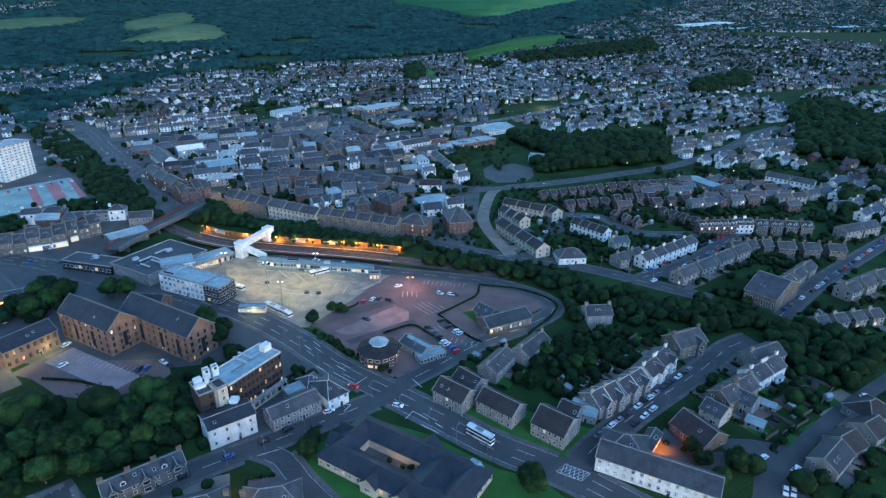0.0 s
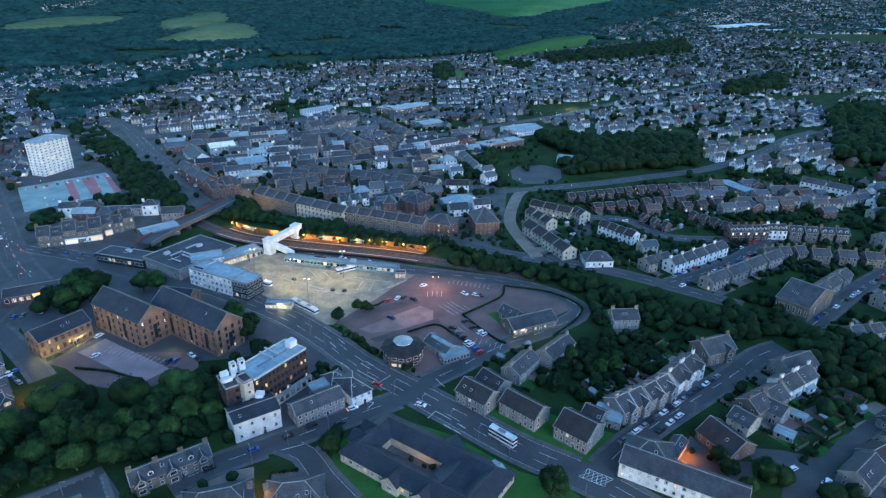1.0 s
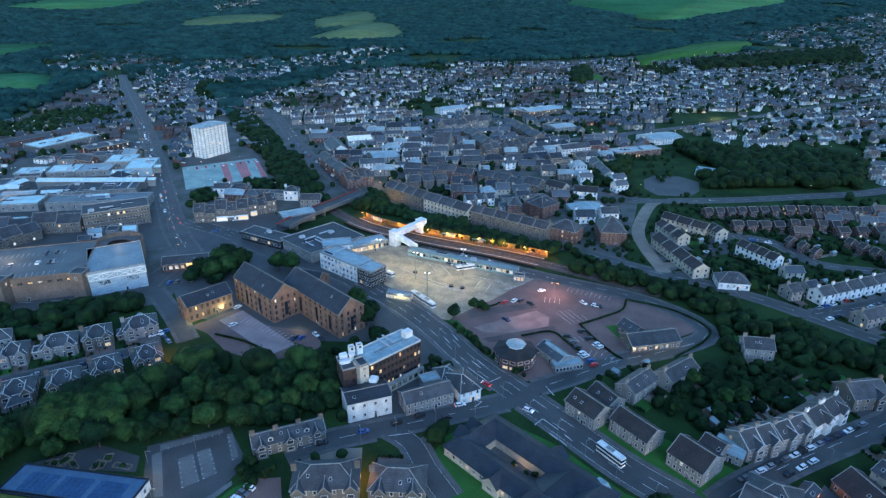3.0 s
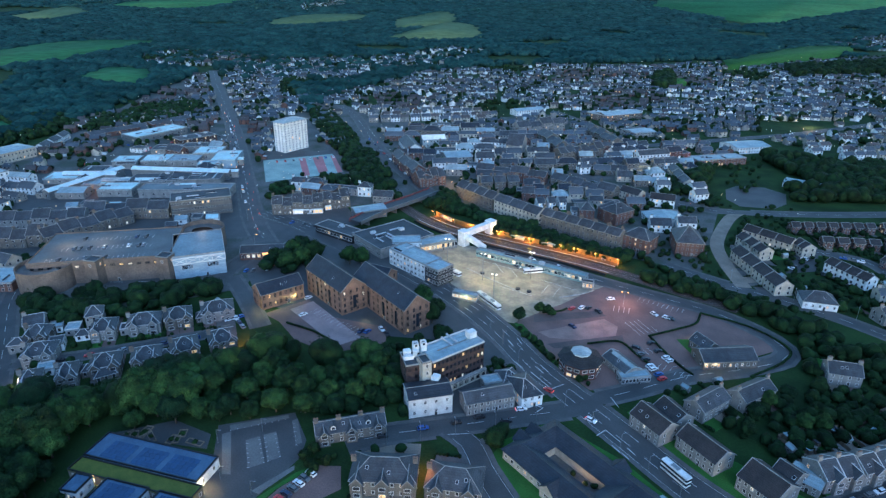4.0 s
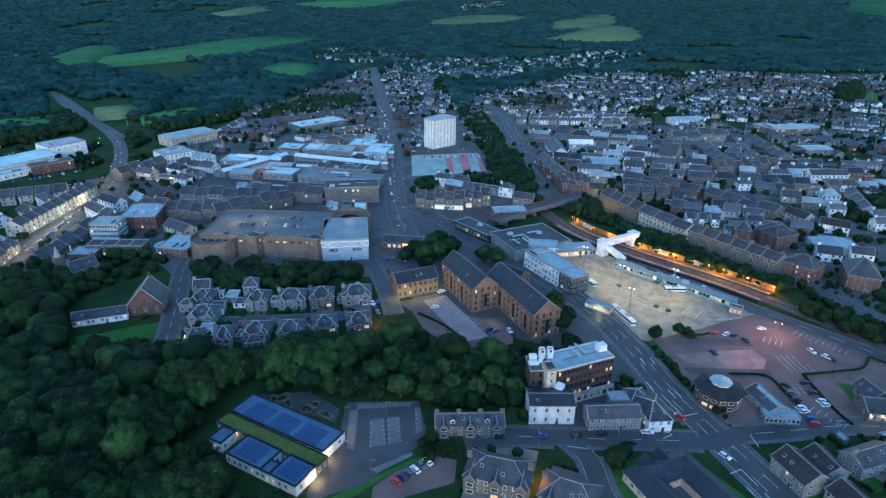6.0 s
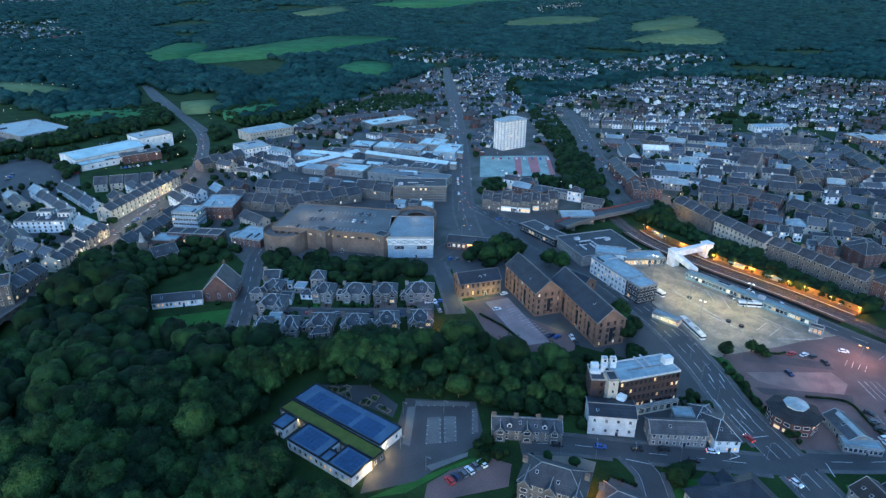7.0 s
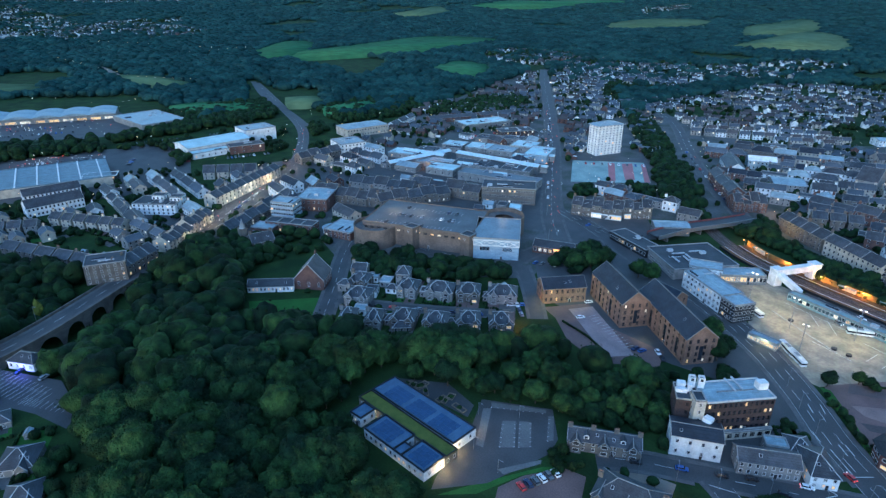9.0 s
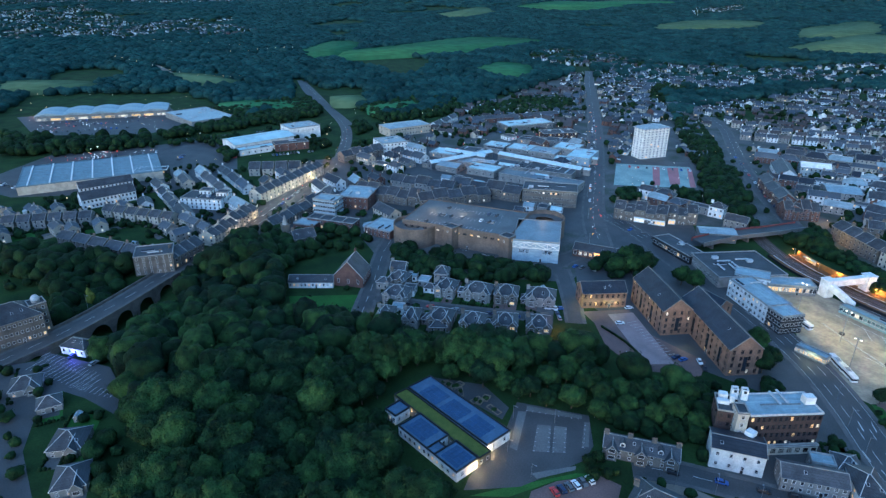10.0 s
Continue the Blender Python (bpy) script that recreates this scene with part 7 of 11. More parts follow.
def town_blocks(seed, ring, turn, n, low=6.5, high=10.5, step=19, lmin=11, lmax=22):
    """Old town terraces: runs of buildings that share a depth and a front, broken by yards and lanes."""
    rng = random.Random(seed)
    cx, cy = sum(p[0] for p in ring) / len(ring), sum(p[1] for p in ring) / len(ring)
    R = max(math.hypot(p[0] - cx, p[1] - cy) for p in ring)
    c, s = math.cos(radians(turn)), math.sin(radians(turn))
    choices = ((WHITE, "white rendered"), (SANDSTONE, "sandstone"), (GREY_RENDER, "grey rendered"), (CREAM, "cream rendered"), (RED_BRICK, "red brick"), (WHITE, "white rendered"))
    made, v = 0, -R
    while v < R and made < n:
        u, left = -R, 0
        while u < R and made < n:
            if left <= 0:
                left, W, run_h, bend = rng.choice((2, 3, 3, 4, 5)), rng.uniform(8, 11), rng.uniform(low, high), rng.uniform(-5, 5)
                wall, word = rng.choice(choices)
                u += rng.uniform(2, 7)
            left -= 1
            L = rng.uniform(lmin, lmax)
            x, y = cx + c * (u + L / 2) - s * v, cy + s * (u + L / 2) + c * v
            if inside(ring, x, y) and not any(inside(k, x, y) for k in OPEN) and rng.random() < 0.9 and not any(occupied(x + c * p - s * q, y + s * p + c * q, 0.4) for p in (-L / 2.2, 0, L / 2.2) for q in (-W / 2, 0, W / 2)):
                flat = rng.random() < 0.16
                if rng.random() < 0.25:
                    wall, word = rng.choice(choices)
                building("town_building", word + (" town building with a flat roof" if flat else " terraced town building with a slate roof"), "building", x, y, turn + bend, L, W,
                         run_h * (0.62 if flat else rng.choice((1, 1, 0.85, 1.12))), "flat" if flat else rng.choice(("gable", "gable", "gable", "hip")), rise=W * rng.uniform(0.28, 0.4), wall=wall, top=rng.choice((FELT, FELT, METAL_ROOF)) if flat else rng.choice((SLATE, SLATE, SLATE_DARK, TILE_GREY, METAL_ROOF)), fine=False, chim=0 if flat else rng.choice((0, 1, 2)), lit=0.08, group="old town")
                made += 1
            u += L + 0.05
        v += step * rng.uniform(0.9, 1.1)
    GRID.clear()


GRID.clear()
town_blocks(21, [(-369.0, 155.2), (-323.7, 186.5), (-363.4, 224.4), (-365.6, 267.0), (-443.0, 229.6), (-444.7, 199.5), (-409.4, 155.7)], 0, 40, 4.8, 7.6, 17)
town_blocks(22, [(-483.6, 228.9), (-425.1, 286.0), (-487.8, 328.2), (-514.8, 268.2)], 10, 24, 4.8, 7.6)
town_blocks(23, [(-241.8, 475.0), (-172.7, 462.7), (-138.7, 504.3), (-59.5, 539.2), (-89.2, 601.2), (-252.1, 658.8), (-302.6, 590.5)], 25, 60, 4.8, 7.4, 18)
town_blocks(24, [(-149.4, 478.4), (-47.7, 466.8), (-43.7, 549.8), (-102.5, 548.7)], 15, 24, 4.8, 7.4)
town_blocks(25, [(-540.3, 56.2), (-527.5, 162.7), (-494.6, 212.3), (-420.7, 117.8), (-424.5, 72.7), (-469.6, 45.0)], 0, 26, 4.4, 6.8)
town_blocks(26, [(-502.5, 421.8), (-460.8, 513.9), (-357.9, 396.1), (-428.8, 369.7)], 0, 10, 5, 7, step=30)
town_blocks(28, [(-176.1, 475.9), (-176.9, 524.3), (-12.7, 529.3), (24.8, 466.9), (6.2, 403.8), (-25.8, 408.6), (-77.5, 431.0), (-147.3, 455.3)], 20, 50, 4.6, 6.8, 14, 8, 14)
town_blocks(29, [(-273.4, 539.4), (-282.6, 623.8), (-221.2, 651.1), (-112.6, 526.3), (-171.7, 491.3), (-205.0, 467.8)], 20, 40, 4.6, 6.8, 15, 9, 16)
town_blocks(30, [(-112.6, 526.3), (-64.5, 656.9), (-3.3, 633.8), (25.4, 481.5), (-41.5, 511.3)], 35, 30, 4.6, 6.8, 15, 9, 16)
town_blocks(33, [(-288.1, 386.1), (-273.4, 414.0), (-206.8, 400.9), (-189.7, 388.4), (-217.9, 375.5), (-244.1, 369.1)], 10, 8, 5, 8, 16, 9, 16)
for ring, step, size in (([(-302.6, 590.5), (-252.1, 658.8), (-64.5, 656.9), (25.4, 481.5), (6.2, 403.8), (-172.7, 462.7), (-241.8, 475.0)], 8.5, 2.5),
                         ([(-540.3, 56.2), (-527.5, 162.7), (-514.8, 268.2), (-425.1, 286.0), (-365.6, 267.0), (-323.7, 186.5), (-424.5, 72.7)], 10, 2.3)):
    grove("yard_trees", "small dark trees in the yards of the old town", [q for q in spots(ring, step, 0.8, 0.5) if TREES_RNG.random() < 0.6], size, BALL2, 6, mat=LEAF)
for ring, step, size, label in (([(-172.0, 392.5), (-167.0, 405.0), (-150.0, 403.0), (-148.0, 394.0)], 5.5, 4.6, "tall dark trees by the end of the platform"),
                                ([(-121.0, 374.0), (-119.0, 384.0), (-90.0, 388.0), (-84.0, 378.0)], 6.0, 3.9, "tall dark trees between the tenements and the platform"),
                                ([(-301.0, 373.0), (-296.0, 386.0), (-282.0, 396.0), (-279.0, 385.0)], 6.5, 3.9, "dark trees beside the tiled courts"),
                                (OPEN[1], 6.0, 2.4, "small trees in the yard of the tenements"),
                                ([(-104.0, 524.0), (-100.0, 536.0), (-90.0, 532.0), (-93.0, 522.0)], 6.0, 4.0, "tall conifer-dark trees in the old town"),
                                ([(-186.0, 536.0), (-184.0, 548.0), (-174.0, 545.0), (-178.0, 534.0)], 6.0, 3.6, "dark trees in the old town"),
                                ([(-22.0, 508.0), (-22.0, 520.0), (-4.0, 522.0), (-6.0, 506.0)], 6.0, 3.2, "garden trees in the old town")):
    grove("town_trees", label, spots(ring, step, 0.5), size, BALL2, 6, mat=LEAF)
for ring, step, size, label in (([(-102.2, 186.6), (-111.4, 203.0), (-106.9, 221.1), (-100.4, 202.4), (-93.5, 190.7)], 5.0, 3.6, "dense dark trees between the mill and the factory"),
                                ([(-124.1, 160.3), (-114.0, 177.5), (-96.3, 192.0), (-83.9, 173.0), (-91.9, 173.3), (-117.3, 157.4)], 5.0, 3.2, "dense dark trees above the cottage row"),
                                ([(-105.3, 126.6), (-103.4, 136.2), (-93.3, 153.7), (-91.2, 152.0), (-97.8, 136.4)], 3.4, 1.7, "thick shrubs along the bank above the car park"),
                                ([(-100.8, 225.8), (-95.0, 239.5), (-87.4, 234.6), (-86.5, 226.3)], 5.0, 2.8, "dark trees between the factory and the road")):
    grove("tree_clump", label, spots(ring, step, 0.6), size, BALL2, 6, mat=LEAF)
garden = []
S = suburb
PARK = [(64.0, 661.7), (129.6, 651.1), (244.2, 668.4), (205.6, 536.0), (103.1, 502.4), (30.5, 489.3), (30.1, 589.2)]
CLEAR = [*FIELDS, PARK]
garden += S(1, [(-330.0, 1211.0), (-101.1, 1315.6), (182.1, 1560.9), (180.5, 891.4), (10.0, 782.7), (-167.4, 812.2)], 12, (0, 0, 0, 0, 1, 2), (4, 5, 4), clear=CLEAR)
garden += S(2, [(-475.6, 744.5), (-455.2, 1044.5), (-325.8, 1195.0), (-167.4, 812.2), (-233.8, 691.8), (-310.5, 647.8), (-356.8, 621.2)], 35, (0, 0, 0, 1, 2), (4, 4, 5), clear=CLEAR, singles=37)
garden += S(3, [(-756.0, 840.8), (-577.4, 1019.8), (-480.6, 859.3), (-405.5, 651.8), (-596.4, 692.3)], 40, (0, 0, 1, 2), (4, 5), clear=CLEAR, fill=0.6)
garden += S(4, [(182.1, 1560.9), (826.9, 2057.0), (1149.7, 1682.6), (785.9, 1053.1), (440.7, 952.2), (180.5, 891.4)], -12, (0, 0, 0, 1, 2), (4, 5), clear=CLEAR, fill=0.85)
garden += S(5, [(178.0, 877.9), (434.1, 936.9), (469.2, 841.0), (324.4, 539.6), (251.9, 537.4), (211.9, 554.7), (253.4, 696.4), (121.7, 677.3), (77.0, 734.7)], 28, (0, 0, 0, 1, 2), (4, 5), clear=CLEAR, singles=55)
garden += S(6, [(532.9, 932.1), (744.5, 994.0), (322.4, 379.9), (281.3, 399.5), (307.1, 489.4)], 40, (0, 0, 1, 2), (4, 5), clear=CLEAR, singles=18, fill=0.7)
garden += S(7, [(78.0, 461.3), (184.0, 486.0), (170.3, 396.9), (107.4, 395.4)], 5, (3, 3, 1), (5,), clear=CLEAR, singles=12, fill=0.8)
garden += S(8, [(-160.3, 775.3), (85.4, 823.6), (31.1, 611.4), (-42.7, 528.4), (-112.6, 526.3), (-191.7, 523.9), (-294.0, 623.4), (-231.2, 683.3)], 20, (2, 2, 1, 3), (4,), clear=CLEAR, singles=37, depth=28)
garden += S(9, [(-534.5, -19.9), (-457.1, 80.3), (-404.2, 112.4), (-387.9, 74.5), (-422.9, 31.1), (-454.5, -39.9)], 10, (1, 2, 2), (4,), singles=15, clear=CLEAR)
garden += S(10, [(-651.5, 500.4), (-680.2, 751.8), (-516.1, 593.3), (-485.5, 464.8), (-558.4, 366.5)], 30, (0, 1, 2, 3), (4, 5), clear=CLEAR, fill=0.75)
garden += S(11, [(307.0, 2045.7), (1831.8, 4643.8), (3776.5, 5687.5), (1615.4, 2184.6), (940.4, 2113.0), (485.7, 1778.3)], 0, (0, 0, 1, 2), (4, 5), clear=CLEAR, fill=0.8, depth=46)
garden += S(12, [(-688.0, 972.1), (-584.9, 1024.6), (-524.6, 927.8), (-582.4, 812.8), (-612.0, 792.0)], 40, (0, 0, 1, 2), (4,), clear=CLEAR, fill=0.6)
garden += S(13, [(-1981.1, 24.6), (-1979.4, 255.7), (-2456.8, 448.1), (-3589.9, 414.7), (-3229.1, 63.0), (-2921.9, -113.9)], 30, (0, 0, 1, 2), (4, 5), fill=0.6, depth=55)
garden += S(14, [(-3630.6, 75.3), (-3852.8, 579.7), (-3944.6, 1780.1), (-4338.7, 2225.7), (-5006.6, 1128.9), (-5138.4, 121.7)], 60, (0, 0, 1, 2), (4, 5), fill=0.6, depth=70)
garden += S(15, [(-2035.0, 3004.4), (-2102.5, 3621.0), (-1746.3, 2952.0), (-1765.3, 2597.5)], 60, (0, 0, 1, 2), (4, 5), fill=0.4, depth=60)
garden += S(16, [(-771.8, 1112.4), (-628.9, 1231.6), (-433.1, 1138.8), (-536.8, 1046.0)], 60, (0, 0, 1, 2), (4, 5), fill=0.5)
garden += S(17, [(-1060.8, 980.4), (-992.8, 1133.4), (-745.7, 1097.1), (-595.2, 1189.4), (-681.0, 1004.0), (-925.1, 917.6)], 60, (0, 0, 1, 2), (4, 5), fill=0.4)
garden += S(18, [(80.3, 374.5), (115.2, 365.8), (147.8, 376.0), (158.5, 396.6), (193.0, 377.0), (187.3, 325.2), (137.3, 324.2)], 25, (0, 2, 1), (4,), clear=CLEAR, singles=12, fill=0.5)
garden += S(19, [(288.0, 488.9), (389.8, 524.0), (314.7, 379.7), (264.5, 404.5)], 20, (0, 2, 1), (4,), clear=CLEAR, singles=12, fill=0.6)
garden += S(26, [(153.8, 477.7), (224.4, 505.9), (280.3, 473.9), (262.3, 407.7), (215.8, 402.2), (181.5, 405.8), (156.7, 428.4)], 8, (2, 3, 1, 2), (4, 5), singles=28, fill=0.9, depth=27)
GRID.clear()
garden = [p for p in garden if not occupied(p[0], p[1], 1.0)]
GR0 = random.Random(9)
TOWER_SITE = [(-378.2, 473.6), (-376.3, 485.9), (-387.8, 500.9), (-358.5, 533.1), (-315.0, 517.0), (-255.3, 425.4), (-312.5, 386.7)]
garden += S(20, [(-763.8, 802.6), (-805.5, 908.5), (-619.8, 867.5), (-443.5, 711.6), (-455.2, 612.1), (-368.9, 485.4), (-392.2, 469.4), (-462.7, 479.7)], 20, (0, 1, 2, 3), (4,), fill=0.8, depth=34, clear=[*CLEAR, TOWER_SITE])
garden += S(23, [(-345.5, 404.5), (-332.3, 413.4), (-378.2, 473.6), (-417.5, 543.9), (-493.6, 651.8), (-548.6, 637.2)], 20, (1, 2, 3, 0), (4,), fill=0.95, depth=27, clear=[*CLEAR, TOWER_SITE])
garden += S(25, [(-454.2, 679.6), (-413.1, 663.0), (-312.6, 524.1), (-329.2, 518.3), (-375.5, 556.2)], 30, (1, 2, 3), (4,), fill=0.95, depth=27, clear=[*CLEAR, TOWER_SITE])
garden += S(27, [(-686.2, 589.4), (-798.0, 871.6), (-733.4, 844.5), (-630.9, 693.7), (-635.3, 586.9)], 25, (0, 0, 1), (4, 5), fill=0.6, depth=34, clear=CLEAR)
HAMLETS = [[(-1088.9, 1005.9), (-1097.8, 1121.8), (-944.9, 1146.0), (-840.6, 1036.6), (-885.5, 933.0), (-973.6, 912.4)], [(-765.1, 862.3), (-814.5, 986.3), (-786.7, 1102.1), (-624.2, 1129.0), (-519.4, 981.7), (-533.5, 855.3), (-606.6, 802.4)],
           [(-647.3, 1195.0), (-576.9, 1460.9), (-464.3, 1456.0), (-464.3, 1182.9), (-541.8, 1045.6)],
           [(-2123.4, 479.8), (-2276.2, 709.6), (-1913.3, 681.3), (-1786.9, 471.8)], [(-2216.3, 239.3), (-2600.9, 567.0), (-2600.5, 828.9), (-2221.3, 650.1), (-1854.3, 291.3)]]
for i, ring in enumerate(HAMLETS):
    garden += S(40 + i, ring, 20 + 25 * i, (0, 0, 0, 1), (4, 5), fill=0.7, depth=44, clear=FIELDS)
HAMLETS += [[(307.0, 2045.7), (1831.8, 4643.8), (3776.5, 5687.5), (1615.4, 2184.6), (940.4, 2113.0), (485.7, 1778.3)], [(-1981.1, 24.6), (-1979.4, 255.7), (-2456.8, 448.1), (-3589.9, 414.7), (-3229.1, 63.0), (-2921.9, -113.9)],
            [(-3630.6, 75.3), (-3852.8, 579.7), (-3944.6, 1780.1), (-4338.7, 2225.7), (-5006.6, 1128.9), (-5138.4, 121.7)], [(-2035.0, 3004.4), (-2102.5, 3621.0), (-1746.3, 2952.0), (-1765.3, 2597.5)]]
HAMLETS += [[(-771.8, 1112.4), (-628.9, 1231.6), (-433.1, 1138.8), (-536.8, 1046.0)], [(-1060.8, 980.4), (-992.8, 1133.4), (-745.7, 1097.1), (-595.2, 1189.4), (-681.0, 1004.0), (-925.1, 917.6)]]
garden += S(21, [(-426.8, 699.0), (-302.6, 590.5), (-220.9, 489.2), (-241.8, 475.0), (-346.8, 593.0)], 30, (0, 1, 2, 3), (4,), fill=0.8, depth=30, clear=CLEAR)
garden += S(22, [(-545.1, 324.2), (-601.9, 508.8), (-590.3, 596.6), (-510.0, 448.6), (-496.8, 334.3)], 25, (1, 2, 3), (4, 5), fill=0.6, depth=36, clear=CLEAR)
GRID.clear()
grove("podium_trees", "round trees below the green deck", spots([(-301.5, 378.8), (-297.9, 392.5), (-294.7, 402.4), (-277.4, 380.7), (-286.4, 360.9)], 7, 0.5) + spots([(-286.9, 419.6), (-280.5, 423.9), (-262.8, 432.0), (-256.0, 420.9), (-275.6, 403.8)], 7, 0.5), 3.6, BALL2, 9, mat=LEAF)
grove("garden_trees", "garden trees and hedges among the near houses", [p for p in garden if math.hypot(*p) < 700], 3.0, BALL1, 3, mat=LEAF)
grove("garden_trees", "garden trees among the far houses", [p for p in garden if 700 <= math.hypot(*p) and math.hypot(*p) < 1300 and GR0.random() < 0.6], 3.6, BALL1, 2, mat=LEAF)
grove("garden_trees", "garden trees among the farthest houses", [p for p in garden if 1300 <= math.hypot(*p) and GR0.random() < 0.45], 4.5, BALL1, 1, mat=LEAF)

# ---- woods and tree belts further off ----
for ring, step, size, label in (
        ([(63.2, 654.1), (127.1, 638.5), (196.5, 653.9), (235.2, 642.5), (203.2, 553.3), (150.9, 542.1), (85.3, 513.5), (80.1, 549.4), (104.2, 569.9)], 9, 6, "belt of trees by the ring road"),
        ([(460.2, 824.7), (538.3, 869.6), (520.4, 693.3), (410.2, 532.0), (349.6, 588.5)], 11, 7, "wood on the hill"),
        ([(-421.3, 641.2), (-433.5, 684.8), (-228.2, 448.3), (-189.5, 389.1), (-208.9, 408.6), (-282.6, 481.5)], 8, 4.4, "trees along the railway cutting"),
        ([(-70.5, 1188.1), (-38.9, 1190.2), (-34.3, 1048.2), (-61.6, 1034.2)], 12, 8, "clump of trees among houses"),
        ([(150.6, 1388.3), (570.4, 1802.8), (501.3, 1531.6), (161.1, 1271.6)], 14, 8, "belt of trees among houses"),
        ([(393.2, 1012.0), (556.6, 1151.5), (473.3, 988.2), (372.1, 930.7)], 14, 8, "belt of trees among houses"),
        ([(-3.1, 598.4), (25.7, 622.6), (22.1, 520.1), (-11.6, 486.3)], 9, 5, "trees by the old town"),
        ([(324.5, 480.6), (386.8, 497.7), (330.4, 415.1), (281.1, 413.9)], 9, 6, "trees on the hill"),
        ([(-445.7, -39.1), (-395.4, 27.7), (-364.4, 37.8), (-328.4, 18.0), (-323.1, -5.1), (-359.0, -4.6)], 8, 5.5, "trees beside the viaduct"),
        ([(-782.5, -6.7), (-741.2, 15.8), (-718.8, 58.8), (-700.9, 108.9), (-688.2, 114.6), (-651.8, 105.6), (-668.4, 52.5), (-687.9, -14.5)], 12, 6, "belt of trees by the retail park"),
        ([(-695.1, 127.1), (-709.9, 168.7), (-715.4, 214.5), (-724.5, 317.0), (-700.1, 309.6), (-683.5, 204.1), (-679.5, 160.5), (-672.6, 124.9)], 9, 5, "belt of trees by the retail park"),
        ([(-806.3, 195.3), (-799.4, 235.9), (-807.0, 306.0), (-820.9, 349.2), (-719.1, 323.7), (-715.3, 294.4), (-715.4, 237.2), (-710.0, 184.1)], 9, 4.5, "trees between the stores"),
        ([(-632.9, 298.1), (-640.8, 339.5), (-595.1, 327.2), (-577.2, 291.3)], 9, 4, "trees by the roundabout"),
        ([(-740.3, 379.3), (-707.9, 505.6), (-634.0, 496.1), (-614.1, 404.7), (-628.0, 353.4)], 11, 4.5, "trees beside the fields"),
        ([(-644.9, 495.5), (-641.3, 648.1), (-573.0, 622.9), (-556.9, 553.0), (-597.2, 466.9)], 10, 4.5, "trees behind the depots"),
        ([(-447.0, 659.7), (-450.0, 683.3), (-354.3, 574.6), (-277.9, 490.8), (-215.3, 416.6), (-207.1, 387.0), (-239.7, 412.5), (-274.9, 455.5), (-322.0, 514.0), (-367.5, 561.6)], 9, 4.6, "trees along the railway cutting"),
        ([(126.0, 206.7), (160.8, 207.2), (134.8, 192.5)], 10, 3.5, "garden trees"),
        ([(103.5, 170.5), (128.6, 165.2), (110.5, 145.2), (96.2, 145.1)], 10, 4, "garden trees")):
    grove("tree_belt", label, spots(ring, step * 0.8, 2), size, BALL1, 4, mat=LEAF)

for ring, step, size, label in (
        ([(-660, 128), (-652, 198), (-600, 176), (-560, 162), (-556, 150), (-640, 168), (-650, 126)], 9, 4.0, "trees between the superstore and the leisure centre"),
        ([(-672, 30), (-662, 118), (-652, 116), (-662, 26)], 8, 4.2, "trees behind the superstore car park"),
        ([(-590, 232), (-585, 262), (-560, 258), (-552, 236)], 8, 3.6, "trees before the leisure centre"),
        ([(-520, 20), (-512, 92), (-500, 96), (-506, 22)], 8, 3.4, "trees beside the hotel"),
        ([(-560, 268), (-548, 300), (-530, 296), (-538, 262)], 8, 3.6, "trees by the roundabout"),
        ([(-468, 60), (-462, 72), (-440, 68), (-446, 56)], 8, 3.2, "trees by the square")):
    grove("tree_belt", label, spots(ring, step, 2), size, BALL1, 4, mat=LEAF)

TOWN = [(-1100.7, 949.4), (-582.4, 812.8), (-434.1, 643.2), (-475.6, 744.5), (-460.3, 1056.9), (-334.2, 1227.5), (186.6, 1601.4), (844.7, 2102.8), (1574.4, 2180.3), (576.9, 547.3), (186.0, 148.9), (-13.6, 135.8), (-199.5, -30.2),
        (-439.4, -100.4), (-796.9, -59.8), (-1049.5, 35.7), (-960.5, 219.7), (-734.3, 240.7), (-837.9, 368.3), (-642.4, 382.7), (-659.1, 526.5), (-739.9, 718.2), (-841.6, 949.4)]
far = []
r = 500.0
while r < 4900:
    step = 7.2 + r * 0.007
    a = radians(40)
    while a < radians(196):
        x, y = r * math.cos(a), r * math.sin(a)
        x, y = x + TREES_RNG.uniform(-0.5, 0.5) * step, y + TREES_RNG.uniform(-0.5, 0.5) * step
        if not inside(TOWN, x, y) and not occupied(x, y, 6) and not any(inside(k, x, y) for k in FIELDS) and noise.noise((x * 0.004, y * 0.004, 1.0)) > -0.42 and (TREES_RNG.random() < 0.16 or not any(inside(k, x, y) for k in HAMLETS)):
            far.append((x, y, step))
        a += step / r
    r += step * 0.9
V, Fc, n = [], [], 0
for x, y, step in far:
    s = step * TREES_RNG.uniform(0.45, 0.8)
    v, f = lump(TREES_RNG, np.array([0, 0, 0]), s, BALL2 if step < 13 else BALL1, 0.3)
    V.append(v * np.array([1, 1, min(0.9, 7.5 / s)]) + np.array([x, y, far_height(x, y) + min(4.5, s * 0.6)])), Fc.append(f + n)
    n += len(v)
tagged(new("far_woods", np_mesh(np.concatenate(V), np.concatenate(Fc), [LEAF_HAZE])), "broadleaf woods on the far slopes with blue haze in the leaf colour", "woods", kind="stuff")

